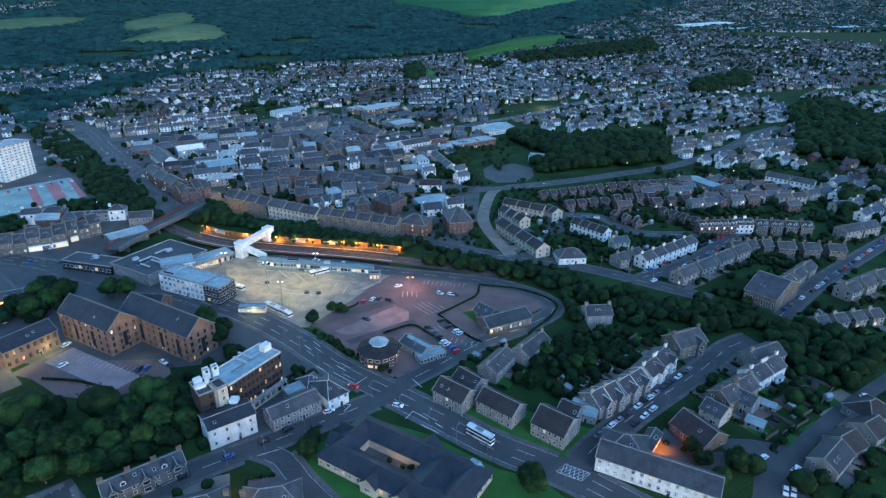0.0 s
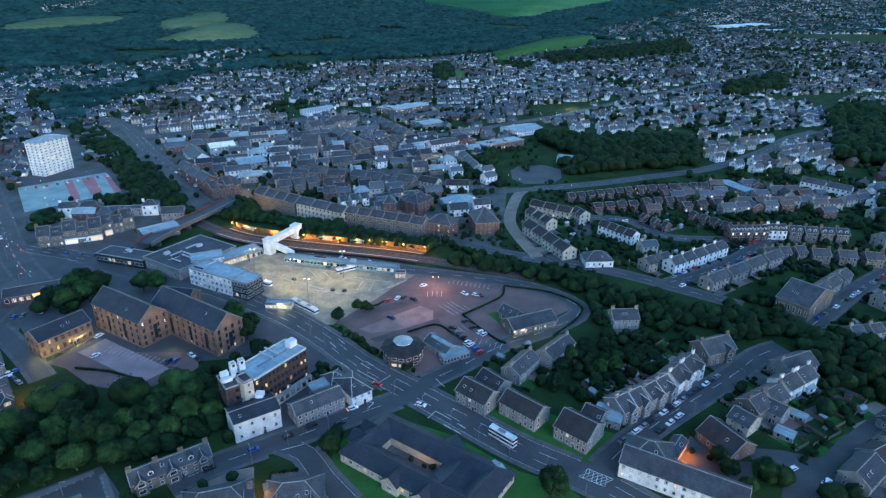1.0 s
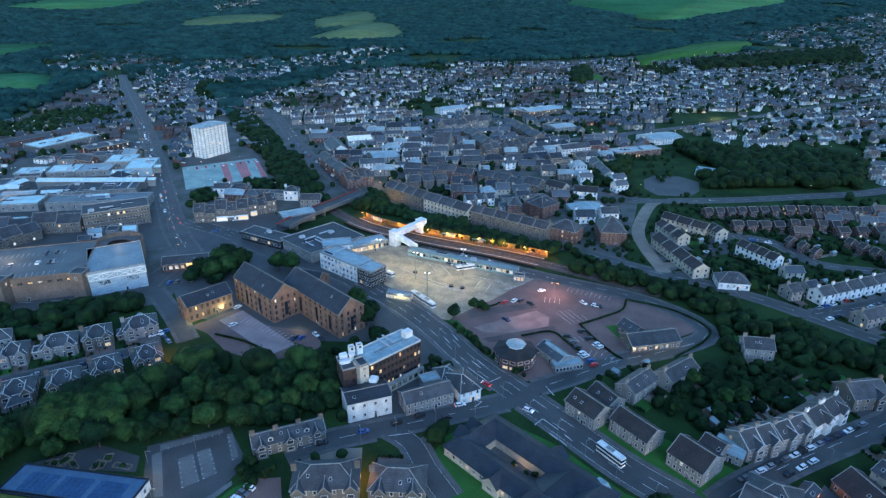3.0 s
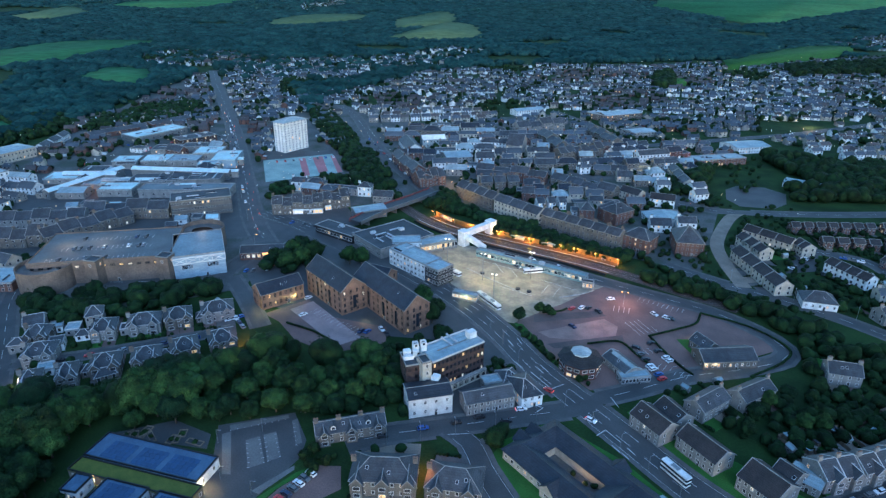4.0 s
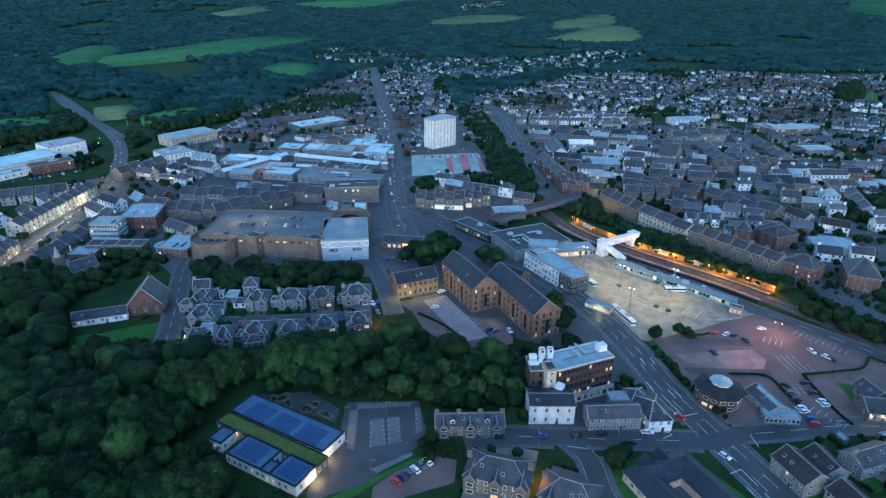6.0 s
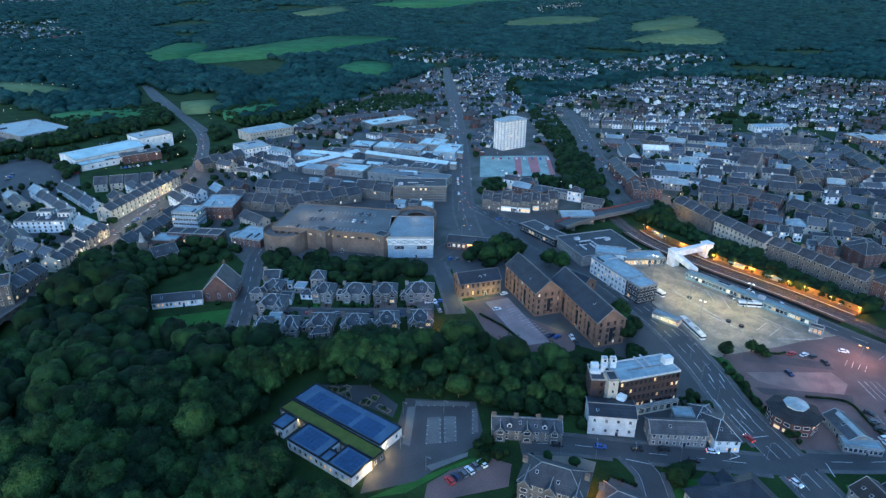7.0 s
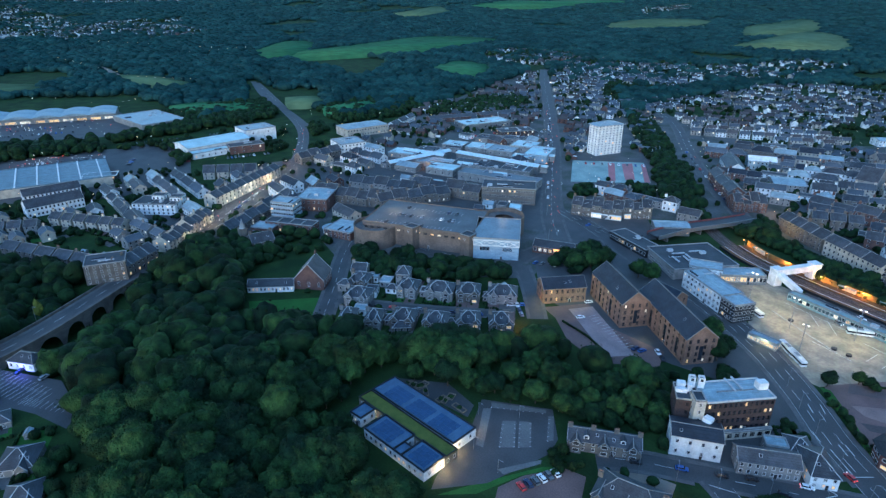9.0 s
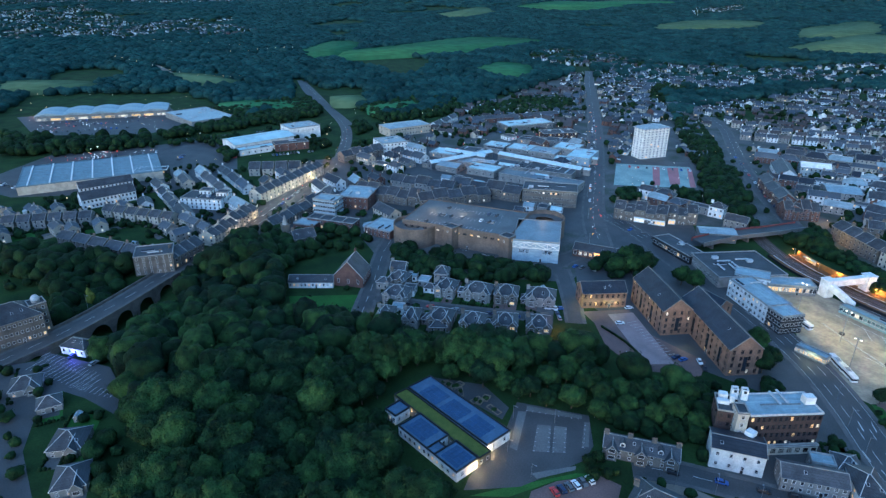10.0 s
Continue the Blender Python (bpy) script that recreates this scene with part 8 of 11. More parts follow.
# ---- gardens: plots, hedges, sheds ----
GR = random.Random(3)
PLOT_MATS = [LAWN, GRASS, PAVING, SOIL, MATS["red_tarmac"], ASPHALT]
acc, hedges, bushes, shed_spots = ([], [], []), [], [], []
for hx, hy, hr, hl, hw in HOMES:
    if math.hypot(hx, hy) > 620:
        continue
    c, s = math.cos(radians(hr)), math.sin(radians(hr))
    for side, deep in ((-1, GR.uniform(4, 7)), (1, GR.uniform(8, 14))):
        cuts = sorted([0, GR.uniform(0.3, 0.7), 1]) if GR.random() < 0.6 else [0, 1]
        for a, b in zip(cuts, cuts[1:]):
            n = len(acc[0])
            y0, y1 = side * (hw / 2 + 0.1), side * (hw / 2 + deep)
            quad = [(-hl / 2 + a * hl, y0), (-hl / 2 + b * hl - 0.15, y0), (-hl / 2 + b * hl - 0.15, y1), (-hl / 2 + a * hl, y1)]
            if side < 0:
                quad.reverse()
            zz = 0.02 + 0.0001 * (n % 90)
            acc[0].extend((hx + c * u - s * v, hy + s * u + c * v, zz) for u, v in quad)
            mi = GR.choice((0, 0, 1, 2, 3, 4) if side > 0 else (0, 2, 3, 4, 5))
            acc[1].extend(((n, n + 1, n + 2), (n, n + 2, n + 3)))
            acc[2].extend((mi, mi))
        v = side * (hw / 2 + 0.8)
        while abs(v) < hw / 2 + deep:
            for u in (-hl / 2 - 0.2,):
                hedges.append((hx + c * u - s * v, hy + s * u + c * v))
            v += side * 1.4
        u = -hl / 2
        while u < hl / 2 and GR.random() < 0.9:
            v = side * (hw / 2 + deep)
            hedges.append((hx + c * u - s * v, hy + s * u + c * v))
            u += 1.4
        for k in range(GR.choice((1, 2, 3)) if side > 0 else GR.choice((0, 1))):
            u, v = GR.uniform(-0.5, 0.5) * hl, side * (hw / 2 + GR.uniform(0.4, 1.1) * deep)
            bushes.append((hx + c * u - s * v, hy + s * u + c * v))
        if side > 0 and GR.random() < 0.5 and math.hypot(hx, hy) < 430:
            u, v = GR.uniform(-0.35, 0.35) * hl, hw / 2 + deep * 0.75
            shed_spots.append((hx + c * u - s * v, hy + s * u + c * v, hr + GR.choice((0, 90))))
GRID.clear()
tagged(new("garden_plots", np_mesh(np.array(acc[0]), np.array(acc[1]), PLOT_MATS, np.array(acc[2]), False)), "lawns, patios and drives of the gardens", "gardens", kind="stuff")
grove("garden_hedges", "low hedges between the gardens", [p for p in hedges if not occupied(*p, 0.4)], 0.75, BALL1, 1, "hedges", LEAF)
grove("garden_bushes", "bushes and small trees in the gardens", [p for p in bushes if not occupied(*p, 1.2)], 2.0, BALL1, 3, "bushes", LEAF)
shed_master = None
for px, py, rz in shed_spots:
    if occupied(px, py, 2.0):
        continue
    if shed_master is None:
        shed_master = building("garden_shed", "small grey garden shed with a felt roof", "shed", px, py, rz, 3.4, 2.4, 2.1, fine=False, floors=1, bays=1, ends=1, wall=GREY_RENDER, top=METAL_ROOF, over=0.15, ww=0.7, wh=0.7, group="garden sheds")
    else:
        copy_thing(shed_master, pose(px, py, 0, 0, 0, rz))
for ring, step, size, label in (
        ([(28.1, 217.0), (45.7, 239.2), (70.0, 257.1), (87.1, 249.7), (85.7, 226.3), (64.6, 209.6), (46.4, 198.3)], 7.0, 2.5, "garden trees behind the terrace"),
        ([(107.5, 170.5), (118.0, 159.8), (115.9, 145.3), (90.8, 145.0), (92.1, 157.0)], 8.8, 2.0, "garden trees behind the inn"),
        ([(116.7, 157.2), (138.8, 162.7), (167.9, 177.1), (150.0, 145.7), (116.4, 143.0)], 10.0, 2.2, "dark garden trees by the lane"),
        ([(172.7, 227.6), (207.7, 228.1), (176.3, 183.3), (158.9, 196.3)], 8.8, 2.3, "trees beside the lane"),
        ([(138.0, 203.1), (160.8, 207.2), (126.6, 176.6), (112.9, 173.4)], 11.2, 1.7, "garden trees beside the lane"),
        ([(78.3, 179.0), (101.5, 170.4), (92.1, 157.0), (80.5, 167.4)], 10.0, 1.7, "garden trees behind the inn"),
        ([(78.8, 367.2), (121.2, 349.9), (102.2, 317.3), (59.6, 335.9)], 9.0, 2.9, "trees above the railway"),
        ([(163.6, 350.8), (239.1, 380.6), (216.4, 319.6), (164.1, 311.2)], 12.5, 2.0, "garden trees of the hill villas"),
        ([(-235.5, 291.2), (-209.6, 298.4), (-184.9, 270.4), (-197.7, 258.9), (-213.9, 258.6)], 8.0, 3.6, "dark trees behind the mill"),
        ([(-239.7, 13.0), (-233.6, 15.4), (-215.8, 17.0), (-203.1, 3.5), (-168.9, 1.2), (-174.8, -7.3), (-210.2, -1.7), (-217.1, 6.6)], 7.0, 3.1, "trees beside the riverside houses"),
        ([(-299.2, -38.6), (-283.4, -23.0), (-238.2, -26.6), (-219.8, -20.7), (-192.6, -25.3), (-201.6, -38.3)], 10.0, 2.2, "trees beside the riverside lane"),
        ([(141.8, 359.3), (168.9, 374.1), (163.6, 350.8), (127.4, 325.4)], 11.2, 1.9, "garden trees"),
        ([(-292.2, 130.9), (-292.6, 172.1), (-230.1, 131.3), (-230.0, 121.7)], 11.2, 1.7, "garden trees of the villas"),
        ([(150.2, 227.2), (158.5, 207.1), (152.6, 189.4), (143.6, 192.6), (137.2, 210.6)], 8.8, 2.0, "trees beside the lane"),
        ([(124.6, 176.5), (128.7, 176.6), (127.6, 170.8), (121.9, 169.3)], 7.5, 1.9, "trees in the yard"),
        ([(102.6, 265.8), (109.4, 245.0), (85.7, 226.3), (68.4, 226.0), (56.8, 244.2), (66.2, 265.2)], 8.0, 2.4, "garden trees behind the terrace"),
        ([(166.7, 476.2), (284.0, 465.0), (257.2, 399.8), (164.9, 405.3)], 17.5, 1.7, "small trees of the estate"),
        ([(221.8, 526.2), (308.8, 511.7), (280.2, 457.9), (236.9, 450.0)], 12.0, 2.9, "trees of the hill villas"),
        ([(-278.9, 411.1), (-262.7, 433.8), (-242.8, 419.2), (-259.4, 397.9)], 8.0, 3.2, "dark trees by the bridge"),
        ([(-115.9, 213.3), (-105.4, 216.7), (-99.3, 203.5), (-107.9, 199.7)], 7.0, 3.2, "dark trees below the mill"),
        ([(-103.9, 226.0), (-93.8, 228.8), (-87.6, 219.4), (-98.2, 216.8)], 7.0, 3.1, "dark trees beside the mill"),
        ([(-7.2, 359.3), (12.6, 360.7), (27.5, 346.6), (49.1, 339.2), (86.0, 337.8), (84.2, 324.7), (43.0, 316.4), (5.6, 328.1)], 7.5, 2.2, "dense bank trees beside the lane"),
        ([(10.3, 416.9), (21.7, 443.0), (25.6, 401.9), (30.3, 359.8), (18.5, 366.2)], 8.8, 1.9, "bushes beside the pale lane"),
        ([(42.8, 459.7), (48.1, 462.4), (43.6, 374.6), (38.8, 380.7)], 8.8, 1.9, "bushes beside the pale lane"),
        ([(30.5, 621.4), (54.7, 656.1), (71.5, 622.2), (58.5, 536.1), (34.4, 516.1)], 12.5, 2.0, "trees by the round yard"),
        ([(-110.7, 143.5), (-102.3, 149.3), (-90.0, 152.6), (-88.3, 149.5), (-102.4, 134.8)], 6.2, 1.1, "garden shrubs before the cottages"),
        ([(-53.2, 173.8), (-48.0, 179.5), (-43.9, 171.7), (-48.4, 166.2)], 6.0, 2.9, "large trees on the verge"),
        ([(-253.2, 137.3), (-202.7, 218.1), (-190.3, 207.9), (-238.6, 129.0)], 6.2, 0.7, "garden shrubs of the villas"),
        ([(-255.8, 162.6), (-253.4, 172.3), (-236.9, 161.1), (-238.5, 153.3)], 7.5, 1.4, "small garden trees of the villas"),
        ([(-256.1, 187.8), (-226.9, 230.7), (-218.4, 222.6), (-244.4, 179.4)], 10.0, 1.4, "small garden trees behind the villas"),
        ([(-63.3, 220.9), (-59.7, 228.4), (-55.8, 221.8), (-58.7, 214.2)], 6.0, 2.3, "trees at the end of the factory"),
        ([(-108.9, 200.1), (-106.1, 208.5), (-89.0, 182.1), (-91.4, 175.3)], 6.0, 2.9, "dark trees beside the factory"),
        ([(-69.6, 191.8), (-68.0, 195.1), (-64.1, 186.9), (-65.6, 184.3)], 5.0, 1.6, "small trees beside the white block"),
        ([(59.6, 286.0), (85.0, 282.8), (107.3, 271.5), (98.2, 259.0), (74.5, 260.7), (59.4, 267.3)], 7.0, 2.7, "dense trees below the railway"),
        ([(137.8, 302.7), (160.2, 299.0), (166.6, 275.3), (178.9, 252.6), (166.6, 243.8), (149.9, 262.4), (131.0, 279.9)], 7.0, 2.7, "dense trees below the church"),
        ([(142.6, 189.9), (172.2, 204.9), (143.4, 152.5), (129.0, 151.7), (144.6, 172.5)], 10.0, 2.0, "dark garden trees by the lane"),
        ([(-20.5, 357.9), (-9.3, 367.9), (23.7, 352.5), (21.3, 340.1), (1.6, 346.0), (-15.8, 350.4)], 6.0, 2.3, "trees beyond the platform end"),
        ([(75.5, 445.7), (203.6, 477.2), (170.9, 389.3), (105.3, 387.7)], 16.2, 1.6, "small trees of the estate")):
    grove("tree_group", label + " with dark crowns", spots(ring, step, 1.5), size, BALL2, 6, mat=LEAF)

SHRUB = random.Random(83)
for sx0, sy0, sx1, sy1, step, size, thin, lb in ((-10, 330, 300, 500, 6.2, 1.7, -0.05, "shrubs and hedges round the estate houses"), (0, 480, 330, 680, 10.0, 2.8, 0.0, "trees and scrub by the ring road"), (150, 230, 330, 400, 7.5, 1.9, -0.1, "garden shrubs of the hill villas"),
                                                 (-560, -30, -340, 150, 9.0, 2.4, 0.05, "garden trees behind the high street"), (-300, 420, 10, 700, 13.0, 2.4, 0.1, "small trees in the old town's yards"), (-640, 330, -480, 640, 12.0, 3.0, 0.0, "trees among the depots"), (-700, 160, -560, 300, 10.0, 3.2, 0.05, "trees round the leisure centre")):
    places = []
    y = sy0
    while y < sy1:
        x = sx0
        while x < sx1:
            px, py = x + SHRUB.uniform(-0.5, 0.5) * step, y + SHRUB.uniform(-0.5, 0.5) * step
            if noise.noise((px * 0.03, py * 0.03, 2.0)) > thin and not occupied(px, py, 1.4) and not inside(PARK, px, py):
                places.append((px, py))
            x += step
        y += step
    grove("loose_shrubs", lb, places, size, BALL1, 3, "shrubs", LEAF)

# ---- back gardens of the terrace street ----
FENCE = paint("fence_boards", (0.16, 0.125, 0.09), 0.9, (0.10, 0.08, 0.06), 0.8, 5, 0.2)
DECKING = paint("grey_decking", (0.24, 0.235, 0.225), 0.8, (0.16, 0.155, 0.15), 0.6, 5, 0.1)
BR = random.Random(61)


def back_gardens(x0, y0, x1, y1, n, deep):
    """A row of long plots: lawn, patio, board fences, beds and small clutter, from a house line inwards."""
    a = math.atan2(y1 - y0, x1 - x0)
    c, s = math.cos(a), math.sin(a)
    w = math.hypot(x1 - x0, y1 - y0) / n
    for i in range(n):
        d = deep * BR.uniform(0.75, 1.1)
        at = lambda u, v: (x0 + c * (i * w + u) - s * v, y0 + s * (i * w + u) + c * v)
        z = 0.04 + 0.001 * i
        cut = BR.uniform(0.2, 0.4) * d
        sheet("garden_patio", "paved patio behind a terraced house", [at(0.2, 0), at(w - 0.2, 0), at(w - 0.2, cut), at(0.2, cut)], z, BR.choice((PAVING, DECKING, SOIL, MATS["red_tarmac"])), category="patio")
        sheet("garden_lawn", "small mown back lawn", [at(0.2, cut), at(w - 0.2, cut), at(w - 0.2, d), at(0.2, d)], z, BR.choice((LAWN, LAWN, GRASS)), category="lawn")
        bm = bmesh.new()
        p, q = Vector((*at(0, 0.5), 0)), Vector((*at(0, d), 0))
        bar(bm, p, q, 0.12, 1.6)
        bar(bm, q, Vector((*at(w, d), 0)), 0.12, 1.6)
        tagged(new("garden_fence", finish(tidy(bm), FENCE)), "brown board fence between gardens", "fence")
        for k in range(BR.choice((1, 2, 3))):
            u, v = BR.uniform(1, w - 1), BR.uniform(cut, d - 1)
            px, py = at(u, v)
            if occupied(px, py, 0.6):
                continue
            kind = BR.random()
            bm = bmesh.new()
            if kind < 0.4:
                box(bm, -1.2, -0.9, 0, 1.2, 0.9, 1.9)
                box(bm, -1.35, -1.05, 1.9, 1.35, 1.05, 2.05, 1)
                nm, lb, ct, mt = "garden_hut", "small timber garden hut with a pale roof", "shed", [FENCE, BR.choice((METAL_ROOF, FELT))]
            elif kind < 0.7:
                prism(bm, disc(12, 1.5), 0, 0.7)
                nm, lb, ct, mt = "trampoline", "round dark garden trampoline on the lawn", "trampoline", [DARK_METAL]
            else:
                box(bm, -0.9, -0.4, 0.65, 0.9, 0.4, 0.75)
                for lx in (-0.75, 0.75):
                    box(bm, lx - 0.06, -0.35, 0, lx + 0.06, 0.35, 0.65)
                nm, lb, ct, mt = "garden_table", "pale garden table on the lawn", "table", [DECKING]
            tagged(new(nm, finish(tidy(bm), mt)), lb, ct, "garden things").matrix_basis = pose(px, py, z, 0, 0, math.degrees(a) + BR.choice((0, 90)))


back_gardens(57.0, 204.5, 83.0, 224.5, 5, 15)
back_gardens(84.5, 227.5, 101.5, 244.0, 3, 12)
back_gardens(140.5, 208.0, 112.5, 190.0, 4, 15)
back_gardens(153.0, 222.0, 142.0, 212.0, 2, 14)

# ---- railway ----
# orange of the sodium lamps is mixed into the paving colour
SODIUM_PAVE = paint("sodium_tinted_paving", (0.115, 0.066, 0.022), 0.85, (0.070, 0.040, 0.015), 0.3, 3, 0.2)
RAIL = paint("rail_steel", (0.30, 0.27, 0.25), 0.35, None, 1, 8, 0, 0.8)
CANOPY = paint("blue_green_sheet", (0.20, 0.29, 0.30), 0.4, (0.15, 0.22, 0.23), 0.2, 2, 0.05)
line, tang = spine([(-191.6, 392.2), (-169.8, 375.1), (-141.9, 360.2), (-107.0, 351.7), (-79.9, 347.4), (-51.2, 342.6), (-24.3, 335.9), (6.2, 326.1), (38.6, 316.2)], 4)
bm = bmesh.new()
ribbon(bm, line, tang, 5, -5, 0.06)
railway = tagged(new("railway", finish(bm, BALLAST)), "double track railway on brown ballast", "railway", kind="structure")
for off in (-2.9, -1.45, 1.45, 2.9):
    bm = bmesh.new()
    ribbon(bm, line, tang, off + 0.07, off - 0.07, 0.24)
    part("rail", finish(bm, RAIL), railway)
ends = [min(range(len(line)), key=lambda i: (line[i] - Vector(q)).length) for q in ((-164.1, 370.4), (-26.4, 336.1))]
plat_line, plat_tang = line[ends[0]:ends[1]], tang[ends[0]:ends[1]]
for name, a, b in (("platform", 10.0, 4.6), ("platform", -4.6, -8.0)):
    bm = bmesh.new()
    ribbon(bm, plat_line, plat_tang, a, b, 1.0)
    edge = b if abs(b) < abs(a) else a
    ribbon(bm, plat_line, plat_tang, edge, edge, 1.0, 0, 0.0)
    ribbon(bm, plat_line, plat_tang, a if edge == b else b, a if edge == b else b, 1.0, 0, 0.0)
    ob = tagged(new(name, finish(bm, SODIUM_PAVE)), "paved railway platform tinted sodium orange, with a white edge", "platform", kind="structure")
    bm = bmesh.new()
    e = 1 if edge > 0 else -1
    ribbon(bm, plat_line, plat_tang, edge + e * 0.25, edge + e * 0.75, 1.02)
    part("edge_line", finish(bm, LINE), ob)


def wall_along(name, label, pts, h, thick, mat, z=0.0, category="wall"):
    ln, tg = spine(pts, 5) if not isinstance(pts, tuple) else pts
    bm = bmesh.new()
    ribbon(bm, ln, tg, thick / 2, thick / 2, z, 0, z + h)
    ribbon(bm, ln, tg, -thick / 2, -thick / 2, z, 0, z + h)
    ribbon(bm, ln, tg, thick / 2, -thick / 2, z + h)
    return tagged(new(name, finish(tidy(bm), mat)), label, category, kind="structure")


shift = [p + Vector((-t.y, t.x)) * 10.4 for p, t in zip(plat_line, plat_tang)]
# wall stone is coloured yellow-orange to carry the sodium lamplight
wall_along("platform_wall", "brick retaining wall behind the platform", (shift, plat_tang), 4.0, 0.4, paint("sodium_tinted_wall", (0.26, 0.15, 0.030), 0.9, (0.14, 0.075, 0.016), 0.25, 2.5, 0.3))
shift = [p - Vector((-t.y, t.x)) * 8.6 for p, t in zip(plat_line, plat_tang)]
wall_along("railway_fence", "low dark fence beside the railway", (shift, plat_tang), 1.6, 0.12, DARK_METAL)


def lamp_light(x, y, z, colour, power, radius=0.4):
    d = bpy.data.lights.new("lamp_glow", "POINT")
    d.energy, d.color, d.shadow_soft_size = power, colour, radius
    ob = new("lamp_glow", d)
    ob.location = (x, y, z)


ORANGE, WARM = (1.0, 0.25, 0.02), (1.0, 0.58, 0.22)
GLOW_O, GLOW_W, GLOW_C = glow("sodium_glow", (1.0, 0.32, 0.04), 3), glow("warm_glow", (1.0, 0.62, 0.26), 1.6), glow("white_glow", (1.0, 0.85, 0.6), 1.3)
LAMPS = {}


def lamp_post(x, y, h=8.0, lens=None, rot=0.0, label="grey steel street lamp with a lit head", heads=1):
    lens = lens or GLOW_W
    key = (h, lens.name, heads)
    if key not in LAMPS:
        bm = bmesh.new()
        prism(bm, disc(6, 0.09), 0, h)
        pole = finish(tidy(bm), GREY_METAL)
        bm = bmesh.new()
        for k in range(heads):
            s = 1 if k % 2 == 0 else -1
            box(bm, min(0, s * 1.4), -0.05, h - 0.12, max(0, s * 1.4), 0.05, h)
        arm = finish(tidy(bm), GREY_METAL)
        bm = bmesh.new()
        for k in range(heads):
            s = 1 if k % 2 == 0 else -1
            box(bm, s * 1.4 - 0.4, -0.18, h - 0.22, s * 1.4 + 0.4, 0.18, h - 0.12)
        LAMPS[key] = (pole, arm, finish(tidy(bm), lens))
    ob = thing("street_lamp", label, "street lamp", pose(x, y, 0, 0, 0, rot), "street lamps")
    for n, me in zip(("pole", "arm", "lamp_head"), LAMPS[key]):
        part(n, me, ob)
    return ob


def shelter(x, y, rot, L, label, lens, roof=CANOPY):
    ob = thing("platform_shelter", label, "shelter", pose(x, y, 1.0, 0, 0, rot))
    bm = bmesh.new()
    box(bm, -L / 2, -1.2, 2.5, L / 2, 1.2, 2.7)
    part("roof", finish(tidy(bm), roof), ob)
    bm = bmesh.new()
    box(bm, -L / 2 + 0.1, 0.95, 0.1, L / 2 - 0.1, 1.05, 2.5)
    part("back_panel", finish(tidy(bm), paint("milky_panel", (0.6, 0.55, 0.42), 0.5)), ob)
    for sx in (-1, 1):
        bm = bmesh.new()
        prism(bm, disc(6, 0.07, sx * (L / 2 - 0.2), -0.9), 0, 2.5)
        part("post", finish(tidy(bm), GREY_METAL), ob)
    bm = bmesh.new()
    box(bm, -L / 2 + 0.3, -0.2, 2.38, L / 2 - 0.3, 0.2, 2.48)
    part("light_strip", finish(tidy(bm), lens), ob)


for i, k in enumerate((0.03, 0.10, 0.18, 0.28, 0.36, 0.43, 0.50, 0.58, 0.66, 0.73, 0.81, 0.89, 0.97)):
    p, t = plat_line[int(k * len(plat_line))], plat_tang[int(k * len(plat_line))]
    n = Vector((-t.y, t.x))
    q = p + n * 8.4
    lamp_post(q.x, q.y, 5.0, GLOW_O, math.degrees(math.atan2(n.y, n.x)) + 180, "platform lamp with an orange sodium head")
    if i not in (2,):
        lamp_light(q.x + n.x * 0.4, q.y + n.y * 0.4, 3.6, (1.0, 0.30, 0.0), (850, 1600, 1150)[i % 3])
    if i in (1, 4, 6, 8):
        q = p + n * 9
        shelter(q.x, q.y, math.degrees(math.atan2(t.y, t.x)), 9, "lit platform shelter with yellow light", GLOW_O)

bank = []
for p, t in list(zip(plat_line, plat_tang))[int(len(plat_line) * 0.3)::1]:
    n = Vector((-t.y, t.x))
    for off in (12.8, 15.2, 18.5, 22.0):
        bank.append((p.x + n.x * off + TREES_RNG.uniform(-0.8, 0.8), p.y + n.y * off + TREES_RNG.uniform(-0.8, 0.8)))
grove("bank_trees", "dense trees and bushes above the platform wall", [q for q in bank if not occupied(*q, 1.0)], 3.1, BALL2, 6, mat=LEAF)

# footbridge
fb = thing("footbridge", "white enclosed footbridge over the railway", "footbridge", pose(-117.1, 352.9, 0, 0, 0, 0))
o = Vector((-117.1, 352.9))
nb, sb = Vector((-111.6, 363.2)) - o, Vector((-121.6, 339.2)) - o
ang = math.atan2((nb - sb).y, (nb - sb).x)
for name, c in (("north_tower", nb), ("south_tower", sb)):
    bm = bmesh.new()
    box(bm, -2.6, -2.6, 0, 2.6, 2.6, 9.5)
    box(bm, -2.9, -2.9, 9.5, 2.9, 2.9, 9.9)
    part("tower", finish(tidy(bm), WHITE), fb, m=pose(c.x, c.y, 0, 0, 0, math.degrees(ang)))
bm = bmesh.new()
d = (nb - sb).length
box(bm, 0, -1.7, 5.6, d, 1.7, 9.2)
part("span", finish(tidy(bm), WHITE), fb, m=pose(sb.x, sb.y, 0, 0, 0, math.degrees(ang)))
sr = Vector((-106.2, 336.1)) - o
bm = bmesh.new()
L = (sr - sb).length
vs = [bm.verts.new(p) for p in ((0, -1.5, 5.6), (L, -1.5, 0.2), (L, -1.5, 3.0), (0, -1.5, 9.0), (0, 1.5, 5.6), (L, 1.5, 0.2), (L, 1.5, 3.0), (0, 1.5, 9.0))]
for f in ((0, 1, 2, 3), (7, 6, 5, 4), (0, 4, 5, 1), (1, 5, 6, 2), (2, 6, 7, 3), (3, 7, 4, 0)):
    bm.faces.new([vs[i] for i in f])
part("stair_tube", finish(tidy(bm), WHITE), fb, m=pose(sb.x, sb.y, 0, 0, 0, math.degrees(math.atan2((sr - sb).y, (sr - sb).x))))

